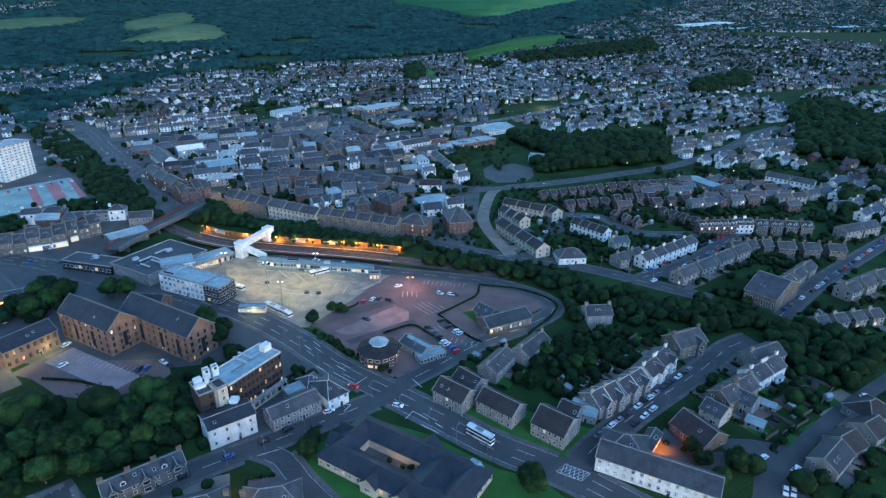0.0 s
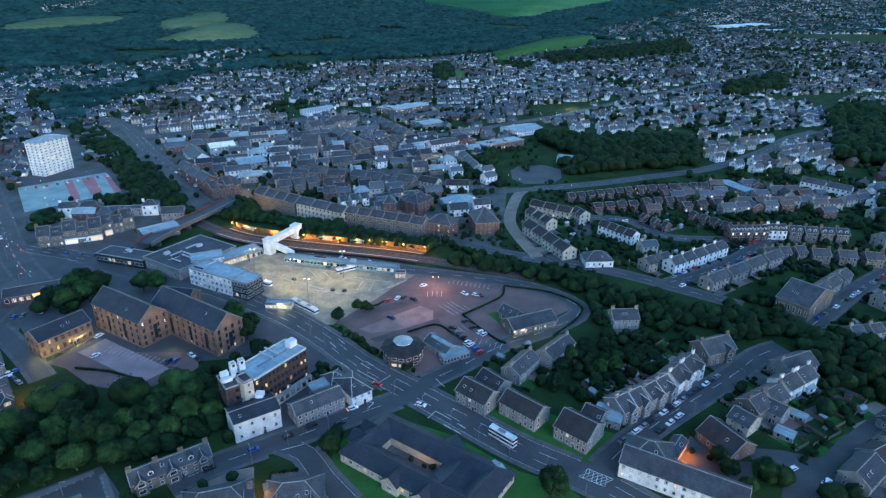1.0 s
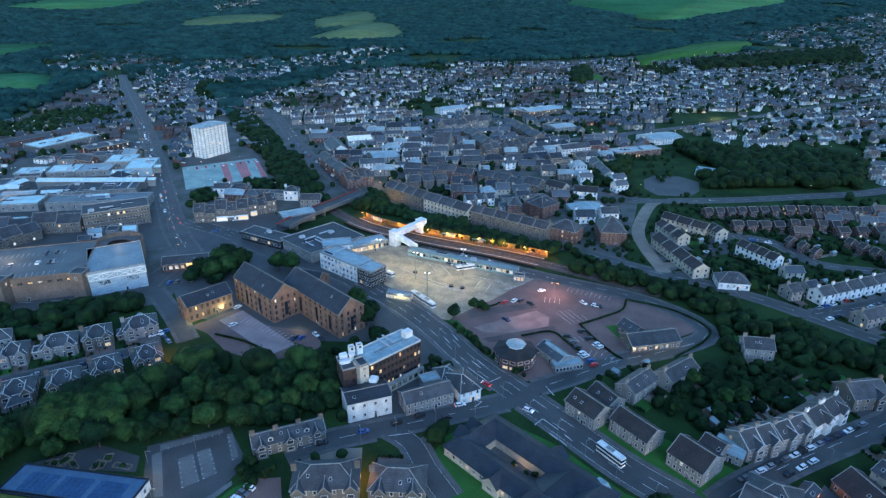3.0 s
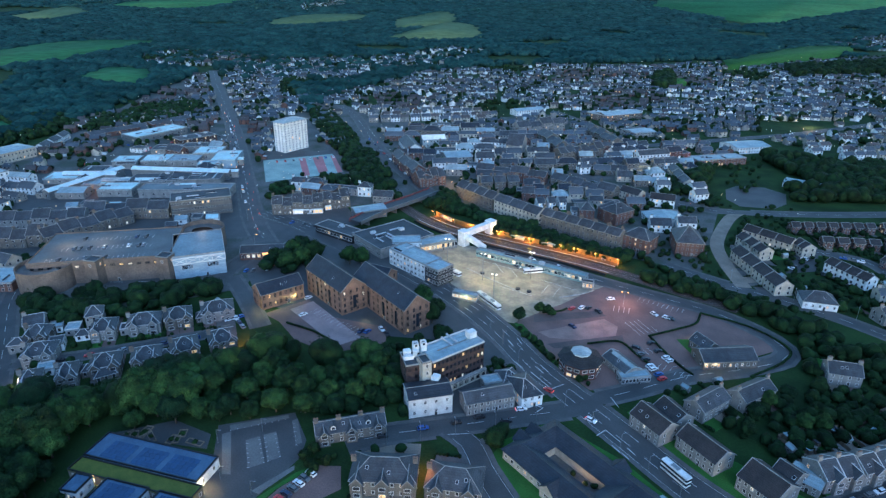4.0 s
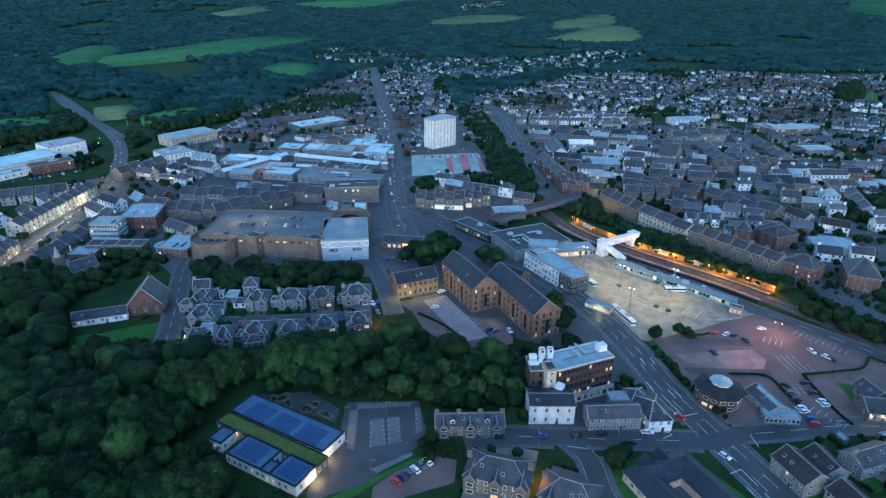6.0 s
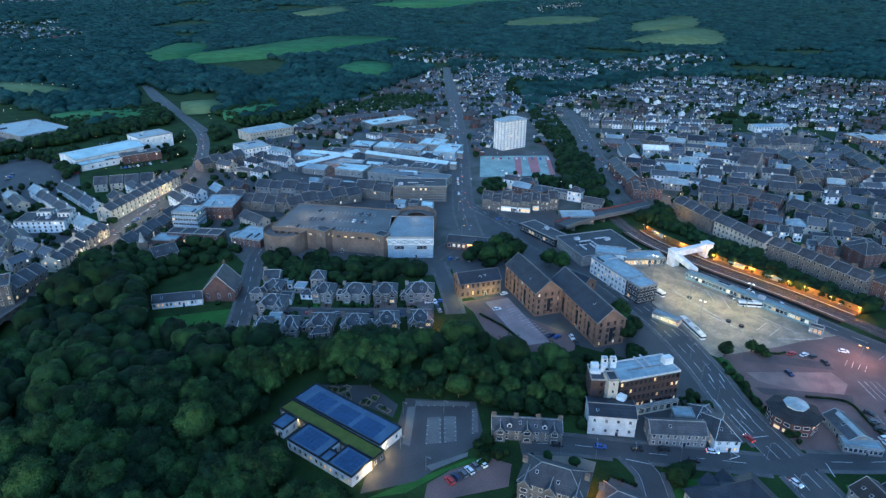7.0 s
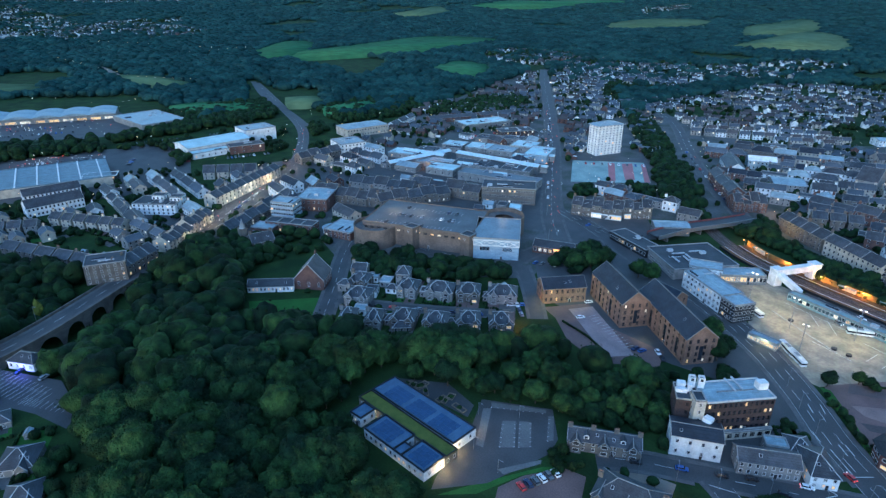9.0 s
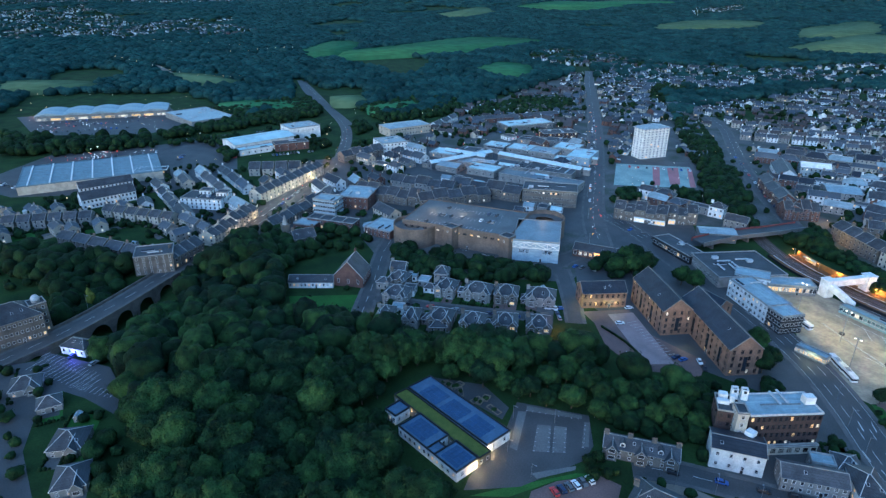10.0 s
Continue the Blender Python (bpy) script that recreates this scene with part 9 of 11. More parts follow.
# road bridge over the railway
RED_STEEL = paint("red_girder", (0.17, 0.05, 0.045), 0.6, (0.11, 0.035, 0.03), 0.5, 4, 0.1)
br = thing("road_bridge", "road bridge with red girders over the railway", "bridge", pose(0, 0, 0))
bline, btang = spine([(-198.9, 337.3), (-193.1, 367.6), (-183.5, 394.7), (-176.0, 419.9)], 4)
bm = bmesh.new()
ribbon(bm, bline, btang, 5, -5, 5.0)
ribbon(bm, bline, btang, -5, 5, 4.2)
part("deck", finish(tidy(bm), ASPHALT), br)
for s in (-1, 1):
    bm = bmesh.new()
    ribbon(bm, bline, btang, s * 5, s * 5, 3.4, 0, 6.2)
    ribbon(bm, bline, btang, s * 5.3, s * 5.3, 3.4, 0, 6.2)
    ribbon(bm, bline, btang, s * 5, s * 5.3, 6.2)
    part("girder", finish(tidy(bm), GREY_METAL if s < 0 else RED_STEEL), br)
for k in (0.12, 0.45, 0.8):
    p, t = bline[int(k * len(bline))], btang[int(k * len(btang))]
    bm = bmesh.new()
    box(bm, -0.6, -4.6, -0.2, 0.6, 4.6, 4.2)
    part("pier", finish(tidy(bm), SANDSTONE), br, m=pose(p.x, p.y, 0, 0, 0, math.degrees(math.atan2(t.y, t.x))))

# ---- bus station ----
building("stance_canopy", "long glazed bus stance canopy with blue-green roof", "canopy", -74.2, 322.9, -9.0, 69.0, 5.0, 3.6, "flat", wall=CANOPY, top=CANOPY, floors=1, bays=34, ends=1, lit=0.25, ww=2.0, wh=2.2, door=False, trim=GREY_METAL)
building("stance_shelter", "open corner shelter of the bus stances", "shelter", -38.1, 310.2, 1.0, 5.9, 4.0, 3.8, "flat", wall=GREY_METAL, floors=1, bays=3, ends=1, lit=0.5, ww=1.4, wh=2.2, door=False)
building("kiosk_island", "low oval kiosk with yellow lit windows", "kiosk", -95.6, 271.7, -1.3, 13.3, 4.3, 3.4, "flat", wall=GREY_METAL, top=METAL_ROOF, floors=1, bays=12, ends=2, lit=1.0, ww=1.3, wh=1.7, door=False, trim=GREY_METAL)


def flood_mast(x, y, px, py, power):
    ob = thing("floodlight_mast", "tall grey floodlight mast over the yard", "floodlight", pose(x, y, 0))
    bm = bmesh.new()
    prism(bm, disc(8, 0.2), 0, 17)
    part("mast", finish(tidy(bm), GREY_METAL), ob)
    bm = bmesh.new()
    box(bm, -1.4, -0.12, 16.7, 1.4, 0.12, 17.0)
    part("crossbar", finish(tidy(bm), GREY_METAL), ob)
    for s in (-1.1, 1.1):
        bm = bmesh.new()
        box(bm, s - 0.35, -0.35, 16.35, s + 0.35, 0.35, 16.65)
        part("floodlight_head", finish(tidy(bm), GLOW_C), ob)
    d = bpy.data.lights.new("flood", "SPOT")
    d.energy, d.color, d.spot_size, d.spot_blend, d.shadow_soft_size = power, (1.0, 0.60, 0.14), radians(150), 0.9, 0.5
    l = new("flood", d)
    l.matrix_world = look((x, y, 16.2), (px, py, 0))


flood_mast(-94.4, 296.0, -97.1, 304.7, 8500)
flood_mast(-70.0, 308.2, -69.4, 299.0, 8500)
# the next two masts are additions that spread more light over the yard
flood_mast(-120.4, 307.8, -116.5, 313.0, 6500)
flood_mast(-80.9, 273.5, -74.8, 283.5, 3800)
lamp_light(-113.3, 286.4, 4.0, WARM, 700)
lamp_light(-94.6, 268.1, 4.0, (1.0, 0.8, 0.3), 300)
KERB = paint("kerb_stone", (0.34, 0.33, 0.30), 0.85, None, 0.5, 4, 0.2)
wall_along("traffic_island", "long kerbed island in the bus yard", [(-107.7, 307.2), (-89.3, 298.5), (-70.7, 290.5)], 0.2, 1.2, KERB, category="kerb")
wall_along("traffic_island", "kerbed edge of the bus yard", [(-49.9, 292.5), (-39.8, 301.0), (-34.5, 307.9)], 0.5, 0.6, KERB, category="kerb")
for k, (px, py) in enumerate(((-97.2, 304.1), (-73.0, 293.0), (-66.6, 292.6))):
    bm = bmesh.new()
    prism(bm, disc(10, 1.3), 0, 0.8)
    bmesh.ops.bevel(bm, geom=bm.edges[:], offset=0.1, segments=1)
    ob = tagged(new("planter", finish(bm, DARK_METAL)), "low round dark planter on the island", "planter")
    ob.location = (px, py, 0.1)

# ---- car park ----
def bays(x, y, rot, n, pitch, length, both=False):
    bm = bmesh.new()
    for i in range(n + 1):
        box(bm, i * pitch - 0.07, -length if both else 0, 0, i * pitch + 0.07, length, 0.01)
    ob = tagged(new("bay_marking", finish(tidy(bm), LINE)), "white painted parking bay lines", "marking", kind="structure")
    ob.matrix_basis = pose(x, y, 0.06, 0, 0, rot)


def along(x0, y0, x1, y1):
    return math.degrees(math.atan2(y1 - y0, x1 - x0)), math.hypot(x1 - x0, y1 - y0)


for x0, y0, x1, y1, ln in ((-11.0, 305.1, 13.1, 299.8, 5), (-21.5, 295.2, -13.2, 295.5, -6), (-14.5, 280.1, -6.8, 286.3, -8), (-6.3, 270.5, 3.0, 278.4, 5), (-6.0, 256.9, -2.7, 259.6, -5),
                           (3.5, 244.4, 16.0, 240.8, 5), (10.0, 248.9, 14.9, 241.1, 5)):
    a, d = along(x0, y0, x1, y1)
    bays(x0, y0, a, max(2, int(d / 2.5)), 2.5, ln)
def hedge(pts, h=1.3, w=1.1, label="clipped dark hedge"):
    ln, tg = spine(pts, 0.8)
    V, Fc, n = [], [], 0
    for p in ln:
        v, f = lump(TREES_RNG, np.array([p.x, p.y, h * 0.5]), w * 0.6, BALL1, 0.15)
        V.append(v), Fc.append(f + n)
        n += len(v)
    return tagged(new("hedge", np_mesh(np.concatenate(V), np.concatenate(Fc), [LEAF])), label + " of dense small leaves", "hedge", kind="stuff")


hedge([(-27.7, 252.3), (-15.0, 259.7), (-6.7, 252.6), (1.2, 244.6)])
hedge([(-2.0, 270.4), (5.8, 258.8), (13.4, 249.2), (18.0, 245.3)])
hedge([(-2.0, 270.4), (9.1, 281.4), (18.1, 291.6), (20.2, 303.3)])
hedge([(20.7, 303.6), (43.1, 298.3), (58.3, 284.8), (55.6, 271.5), (41.5, 253.4)])
hedge([(-53.9, 272.6), (-46.5, 277.6), (-43.9, 281.4)])
hedge([(-167.0, 213.5), (-149.9, 211.6), (-132.2, 205.2)], 1.4, 1.2)
sheet("paved_band", "pale paved band across the car park", [(-51.9, 254.0), (-24.5, 279.2), (-17.1, 274.1), (-16.6, 262.1), (-30.8, 255.0), (-45.7, 250.9)], 0.05, paint("pale_paving", (0.235, 0.17, 0.15), 0.85, (0.165, 0.122, 0.11), 0.15, 2, 0.2), category="paving")
DARK_STRIP = paint("dark_bay_tarmac", (0.095, 0.078, 0.076), 0.85, (0.065, 0.056, 0.056), 0.12, 2, 0.15)
sheet("bay_strip", "dark tarmac bay strip of the car park", [(-58.0, 269.5), (-28.3, 286.4), (-23.7, 282.4), (-56.0, 262.2)], 0.055, DARK_STRIP, category="car park")
sheet("bay_strip", "dark tarmac bay strip of the car park", [(-45.6, 245.3), (-14.1, 267.0), (-12.5, 261.7), (-34.9, 246.5), (-41.3, 242.8)], 0.058, DARK_STRIP, category="car park")
sheet("small_lawn", "bright lawn in front of the hall", [(10.1, 273.2), (16.7, 276.0), (20.6, 266.1), (17.3, 262.0)], 0.06, LAWN, category="lawn")
lamp_post(-17.3, 295.3, 9, GLOW_O, 0, "twin-headed car park lamp with orange light", 2)
lamp_light(-17.6, 297.2, 8.2, (1.0, 0.42, 0.2), 2000)
lamp_light(-25.8, 270.9, 9, (1.0, 0.40, 0.2), 900)
building("hall", "low stone hall with a slate roof and lit gable", "hall", 30.3, 261.8, 26.9, 24.3, 12.0, 4, floors=1, bays=9, wall=SANDSTONE, rise=3, lit=0.3)
building("hall", "side wing of the low hall with a dark roof", "hall", 21.9, 268.0, -44.2, 10.3, 7.8, 4, floors=1, bays=3, wall=SANDSTONE, rise=3)
for px, py in ((23.2, 251.2), (27.0, 253.0), (33.4, 256.6), (38.4, 259.2), (16.2, 276.2), (43.6, 263.4)):
    lamp_light(px, py, 3.0, WARM, 110, 0.15)
building("diner", "long low restaurant with a dark slate roof and glazed ridge", "restaurant", -11.2, 238.0, -42.5, 14.5, 8.6, 3.6, floors=1, wall=GREY_RENDER, top=SLATE, rise=2.2, bays=5, trim=METAL_ROOF)
diner = bpy.data.objects["diner"]
bm = bmesh.new()
for sy in (-1, 1):
    bm.faces.new([bm.verts.new(p) for p in ((-5.5, sy * 1.5, 5.2), (7.6, sy * 1.5, 5.2), (7.6, 0, 6.5), (-5.5, 0, 6.5))])
for ex in (-5.5, 7.6):
    bm.faces.new([bm.verts.new(p) for p in ((ex, -1.5, 5.2), (ex, 1.5, 5.2), (ex, 0, 6.5))])
part("ridge_lantern", finish(tidy(bm), METAL_ROOF), diner, "pale glazed ridge lantern")
building("diner_porch", "glazed flat-roofed front with a white edge", "restaurant", -5.2, 231.4, 31.0, 13.0, 5.0, 2.9, "flat", floors=1, wall=GREY_METAL, top=METAL_ROOF, ww=1.3, wh=1.7, bays=8, clutter=False)

# octagonal brick library
DARK_RED = coursed("dark_red_brick", (0.105, 0.05, 0.042), (0.07, 0.036, 0.031), (0.7, 0.7, 0.7), 0.45, 0.15, 0.9, 0.015)
DARK_TILE = coursed("dark_tile", (0.032, 0.033, 0.037), (0.02, 0.021, 0.024), (0.4, 0.4, 0.4), 0.5, 0.4, 0.7, 0.03, 0.5, island=0.2, spec=0.2)
lib = thing("rotunda", "octagonal red brick building with a glazed lantern", "library", pose(-27.8, 230.7, 0, 0, 0, 12))
for nm, ring, z0, z1, mt in (("lower_wall", disc(8, 9.0), 0, 6.4, DARK_RED), ("lantern_wall", disc(8, 3.9), 8.2, 9.4, WHITE)):
    bm = bmesh.new()
    prism(bm, ring, z0, z1)
    part(nm, finish(tidy(bm), mt), lib)
for nm, r0, z0, r1, z1, mt in (("roof", 10.0, 6.3, 3.8, 8.6, DARK_TILE), ("lantern_roof", 4.5, 9.3, 0.15, 10.6, METAL_ROOF)):
    bm = bmesh.new()
    a = [bm.verts.new((x, y, z0)) for x, y in disc(8, r0)]
    b = [bm.verts.new((x, y, z1)) for x, y in disc(8, r1)]
    for i in range(8):
        bm.faces.new((a[i], a[(i + 1) % 8], b[(i + 1) % 8], b[i]))
    bm.faces.new(b), bm.faces.new(list(reversed(a)))
    part(nm, finish(tidy(bm), mt), lib)
for i in range(8):
    a = (i + 0.5) * math.pi / 4
    for z in (0.9, 3.8):
        for s in (-1.6, 1.6):
            part("window", window_mesh(2.2, 1.3, 1 if (i + int(z)) % 5 == 0 else 0), lib,
                 m=pose(8.33 * math.cos(a) - s * math.sin(a), 8.33 * math.sin(a) + s * math.cos(a), z, 0, 0, math.degrees(a) + 90))

# ---- care home round a court ----
def court_house(x, y, rot, L, W, h, wing=9.5, rise=3.2):
    ob = thing("care_home", "low stone care home round a court with slate roof", "care home", pose(x, y, 0, 0, 0, rot))
    FOOT.append((x, y, math.cos(radians(rot)), math.sin(radians(rot)), L / 2, W / 2))

    def loop(bm, inset, z):
        return [bm.verts.new((sx * (L / 2 - inset), sy * (W / 2 - inset), z)) for sx, sy in ((-1, -1), (1, -1), (1, 1), (-1, 1))]

    bm = bmesh.new()
    ls = [loop(bm, 0, 0), loop(bm, 0, h), loop(bm, wing, h), loop(bm, wing, 0)]
    for p, q in zip(ls, ls[1:]):
        for i in range(4):
            bm.faces.new((p[i], p[(i + 1) % 4], q[(i + 1) % 4], q[i]))
    part("wall", finish(tidy(bm), CREAM), ob)
    bm = bmesh.new()
    ls = [loop(bm, -0.6, h - 0.3), loop(bm, -0.6, h), loop(bm, wing / 2, h + rise), loop(bm, wing + 0.6, h), loop(bm, wing + 0.6, h - 0.3)]
    for p, q in zip(ls, ls[1:]):
        for i in range(4):
            bm.faces.new((p[i], p[(i + 1) % 4], q[(i + 1) % 4], q[i]))
    part("roof", finish(tidy(bm), SLATE_DARK), ob)
    for sx, sy, rz in ((-0.2, -1, 0), (0.25, -1, 0), (-1, 0.1, 270), (1, -0.15, 90), (1, 0.3, 90)):
        bay = part("gable_bay", wing_mesh(h, [CREAM, SLATE_DARK, SLATE_DARK], 6.5, 1.8, 5.5, 2.6), ob, m=pose(sx * L / 2, sy * W / 2, 0, 0, 0, rz))
        part("window", window_mesh(2.4, 1.5, 0), bay, m=pose(0, -1.8, 1.3))
    rng = random.Random(5)
    for face, span, off in ((0, L, W / 2), (1, W, L / 2), (2, L, W / 2), (3, W, L / 2)):
        n = int(span / 3.2)
        for i in range(n):
            s = (i + 0.5) / n * span - span / 2
            px, py = ((s, -off), (off, s), (-s, off), (-off, -s))[face]
            part("window", window_mesh(1.4, 1.5, 1 if rng.random() < 0.12 else 0), ob, m=pose(px, py, 1.3, 0, 0, (0, 90, 180, 270)[face]))
    bm = bmesh.new()
    box(bm, -L / 2 + wing, -W / 2 + wing, 0, L / 2 - wing, W / 2 - wing, 0.1)
    part("court_paving", finish(tidy(bm), PAVING), ob)
    span = W - 2 * wing
    part("cross_wing_wall", wall_mesh(L - 2 * wing, span * 0.34, h, "flat", 0, [CREAM]), ob, m=pose(0, W / 2 - wing - span * 0.17, 0))
    part("cross_wing_roof", roof_mesh(L - 2 * wing + 6, span * 0.34, "gable", rise * 0.8, 0.5, [SLATE_DARK, SLATE_DARK]), ob, m=pose(0, W / 2 - wing - span * 0.17, h))
    for k in range(5):
        vs, fs = lump(TREES_RNG, np.array([0, 0, 0.9]), rng.uniform(0.7, 1.4), BALL2, 0.3)
        part("court_shrub", np_mesh(vs, fs, [LEAF]), ob, m=pose(rng.uniform(-0.4, 0.4) * (L - 2 * wing), rng.uniform(-0.42, 0.05) * span, 0.1))
    return ob


court_house(-12.7, 162.5, -121.4, 25.9, 54.6, 4.2)
lamp_light(-22.0, 172.3, 2.5, WARM, 170, 0.2)
lamp_light(-16.5, 163.0, 2.5, (1.0, 0.45, 0.12), 220, 0.2)
lamp_light(-37.6, 164.9, 2.2, ORANGE, 60, 0.15)
building("porch", "small gabled porch with glazed blue roof", "porch", 10.8, 159.5, 34.0, 5.5, 8.0, 4.4, wall=SANDSTONE, top=METAL_ROOF, floors=1, rise=1.5, bays=2, ends=1)

# factory top
vent_pts = ((-89.8, 195.2), (-87.3, 197.5))
for px, py in vent_pts:
    bm = bmesh.new()
    for wx in (-1.15, 0.85):
        box(bm, wx, -1.15, 0, wx + 0.3, 1.15, 4.4)
    for wy in (-1.15, 0.85):
        box(bm, -0.85, wy, 0, 0.85, wy + 0.3, 4.4)
    box(bm, -0.85, -0.85, 0, 0.85, 0.85, 3.6, 1)
    box(bm, -0.5, -1.17, 2.9, 0.5, -1.14, 4.0, 1)
    box(bm, 1.14, -0.5, 2.9, 1.17, 0.5, 4.0, 1)
    ob = tagged(new("roof_vent", finish(tidy(bm), [WHITE, DARK_METAL])), "white square ventilation shaft with a dark opening", "vent")
    ob.matrix_basis = pose(px, py, 14.7, 0, 0, 40)
tower = building("stair_tower", "pale rendered stair tower of the factory", "factory", -83.1, 188.9, 47.1, 3.8, 5.9, 16.5, "flat", floors=5, bays=1, ends=1, wall=CREAM, door=False)
bm = bmesh.new()
box(bm, -1.9, -1.5, 0, 1.9, 1.5, 2.9)
bmesh.ops.bevel(bm, geom=bm.edges[:], offset=0.18, segments=2)
ob = tagged(new("water_tank", finish(tidy(bm), WHITE)), "white box tank on the factory roof", "tank")
ob.matrix_basis = pose(-72.7, 215.1, 14.6, 0, 0, 58)
for ux, uy, ul, uw in ((-79.5, 203.5, 9.0, 0.5), (-75.6, 209.4, 7.0, 0.4)):
    bm = bmesh.new()
    box(bm, -ul / 2, -uw / 2, 0, ul / 2, uw / 2, 0.5)
    bmesh.ops.bevel(bm, geom=bm.edges[:], offset=0.06, segments=1)
    tagged(new("roof_duct", finish(tidy(bm), GREY_METAL)), "low grey duct along the factory roof", "duct").matrix_basis = pose(ux, uy, 14.25, 0, 0, 58)
for ux, uy, ul, uw, uh in ((-92.2, 192.2, 3.0, 2.2, 2.4), (-90.4, 189.6, 4.2, 1.6, 1.5), (-88.8, 192.6, 1.6, 1.6, 3.0)):
    bm = bmesh.new()
    box(bm, -ul / 2, -uw / 2, 0, ul / 2, uw / 2, uh)
    bmesh.ops.bevel(bm, geom=bm.edges[:], offset=0.08, segments=1)
    tagged(new("plant_box", finish(tidy(bm), WHITE)), "white plant housing on the wing roof", "plant box").matrix_basis = pose(ux, uy, 14.25, 0, 0, 39)
building("factory_annexe", "low pale annexe with a flat roof behind the shop row", "annexe", -59.2, 203.0, 38, 7.5, 5.5, 4.2, "flat", floors=1, bays=2, ends=1, wall=GREY_RENDER, top=METAL_ROOF, door=False)
building("factory_plinth", "pale rendered loading dock along the factory foot", "dock", -70.5, 200.2, 58.4, 24.0, 1.2, 3.2, "flat", floors=1, bays=8, ends=1, wall=CREAM, top=FELT, door=False, ww=1.6, wh=1.6, sash=DARK_METAL)
bm = bmesh.new()
box(bm, -1.5, -1.5, 0, 1.5, 1.5, 1.6)
bmesh.ops.bevel(bm, geom=bm.edges[:], offset=0.12, segments=1)
ob = tagged(new("roof_hatch", finish(tidy(bm), WHITE)), "white box skylight on the dark roof", "skylight")
ob.location = (-77.7, 188.1, 9.2)
lamp_light(-86.6, 196.0, 3.0, ORANGE, 160, 0.2)
# mill lamps
for px, py in ((-182.2, 220.9), (-176.8, 233.1), (-175.4, 241.5), (-132.0, 229.6)):
    lamp_light(px, py, 2.6, (1.0, 0.74, 0.25), 130, 0.15)

# ---- viaduct ----
vline, vtang = spine([(-283.6, -50.4), (-296.8, -27.2), (-313.9, 7.9), (-349.1, 55.4)], 2)
via = thing("viaduct", "sandstone road viaduct with arches over the valley", "viaduct", pose(0, 0, 0))
for s in (-1, 1):
    bm = bmesh.new()
    ribbon(bm, vline, vtang, s * 6.8, s * 6.8, -0.5, 0, 1.25)
    ribbon(bm, vline, vtang, s * 7.2, s * 7.2, -0.5, 0, 1.25)
    ribbon(bm, vline, vtang, s * 6.7, s * 7.3, 1.27)
    part("parapet", finish(tidy(bm), SANDSTONE), via)
    bm = bmesh.new()
    prev, dist = None, 0.0
    for i, (p, t) in enumerate(zip(vline, vtang)):
        if i:
            dist += (p - vline[i - 1]).length
        u = (dist % 15) / 15 * 2 - 1
        lowz = -14 if abs(u) > 0.8 else -1.6 - 6.5 * (1 - math.sqrt(max(0, 1 - (u / 0.8) ** 2)))
        n = Vector((-t.y, t.x))
        q = p + n * s * 7.0
        cur = (bm.verts.new((q.x, q.y, lowz)), bm.verts.new((q.x, q.y, 0.0)))
        if prev:
            bm.faces.new((prev[0], cur[0], cur[1], prev[1]))
        prev = cur
    part("spandrel", finish(tidy(bm), SANDSTONE), via)
bm = bmesh.new()
ribbon(bm, vline, vtang, 7, -7, -1.2)
part("soffit", finish(tidy(bm), SANDSTONE), via)

# ---- school roof panels, lines and lamps ----
PANEL = paint("solar_panel", (0.035, 0.065, 0.15), 0.25, (0.03, 0.055, 0.12), 0.8, 4, 0, spec=0.6, island=0.25)


def panels(x, y, rot, L, W, h):
    ob = thing("solar_array", "rows of dark blue solar panels on the roof", "solar panels", pose(x, y, h + 0.28, 0, 0, rot))
    bm = bmesh.new()
    v = [bm.verts.new(p) for p in ((-0.95, -0.8, 0.05), (0.95, -0.8, 0.05), (0.95, 0.8, 0.32), (-0.95, 0.8, 0.32))]
    w = [bm.verts.new((p.co.x, p.co.y, p.co.z - 0.06)) for p in v]
    bm.faces.new(v), bm.faces.new(list(reversed(w)))
    for i in range(4):
        bm.faces.new((v[i], w[i], w[(i + 1) % 4], v[(i + 1) % 4]))
    me = finish(tidy(bm), PANEL)
    for i in range(int((L - 2) / 2.05)):
        for j in range(int((W - 2) / 2.0)):
            if (i % 6) == 5:
                continue
            part("panel", me, ob, m=pose(-L / 2 + 2 + i * 2.05, -W / 2 + 1.9 + j * 2.0, 0))


panels(-151.1, 115.9, 6.4, 40.3, 11.9, 3.9)
panels(-149.4, 98.1, 6.8, 14.4, 10.2, 4)
panels(-131.9, 100.2, 6.8, 10.4, 10.2, 4)
for px, py, pw in ((-157.2, 94.4, 50), (-140.9, 94.6, 70), (-128.1, 96.0, 80), (-125.2, 103.9, 160), (-129.5, 113.1, 160), (-134.8, 124.2, 130), (-164.4, 101.2, 110), (-135.0, 95.4, 60)):
    lamp_light(px, py, 2.4, (1.0, 0.55, 0.16), pw * 2.5, 0.15)
GREY_BAY = paint("pale_asphalt", (0.15, 0.15, 0.145), 0.85, (0.11, 0.11, 0.108), 0.1, 2, 0.15)
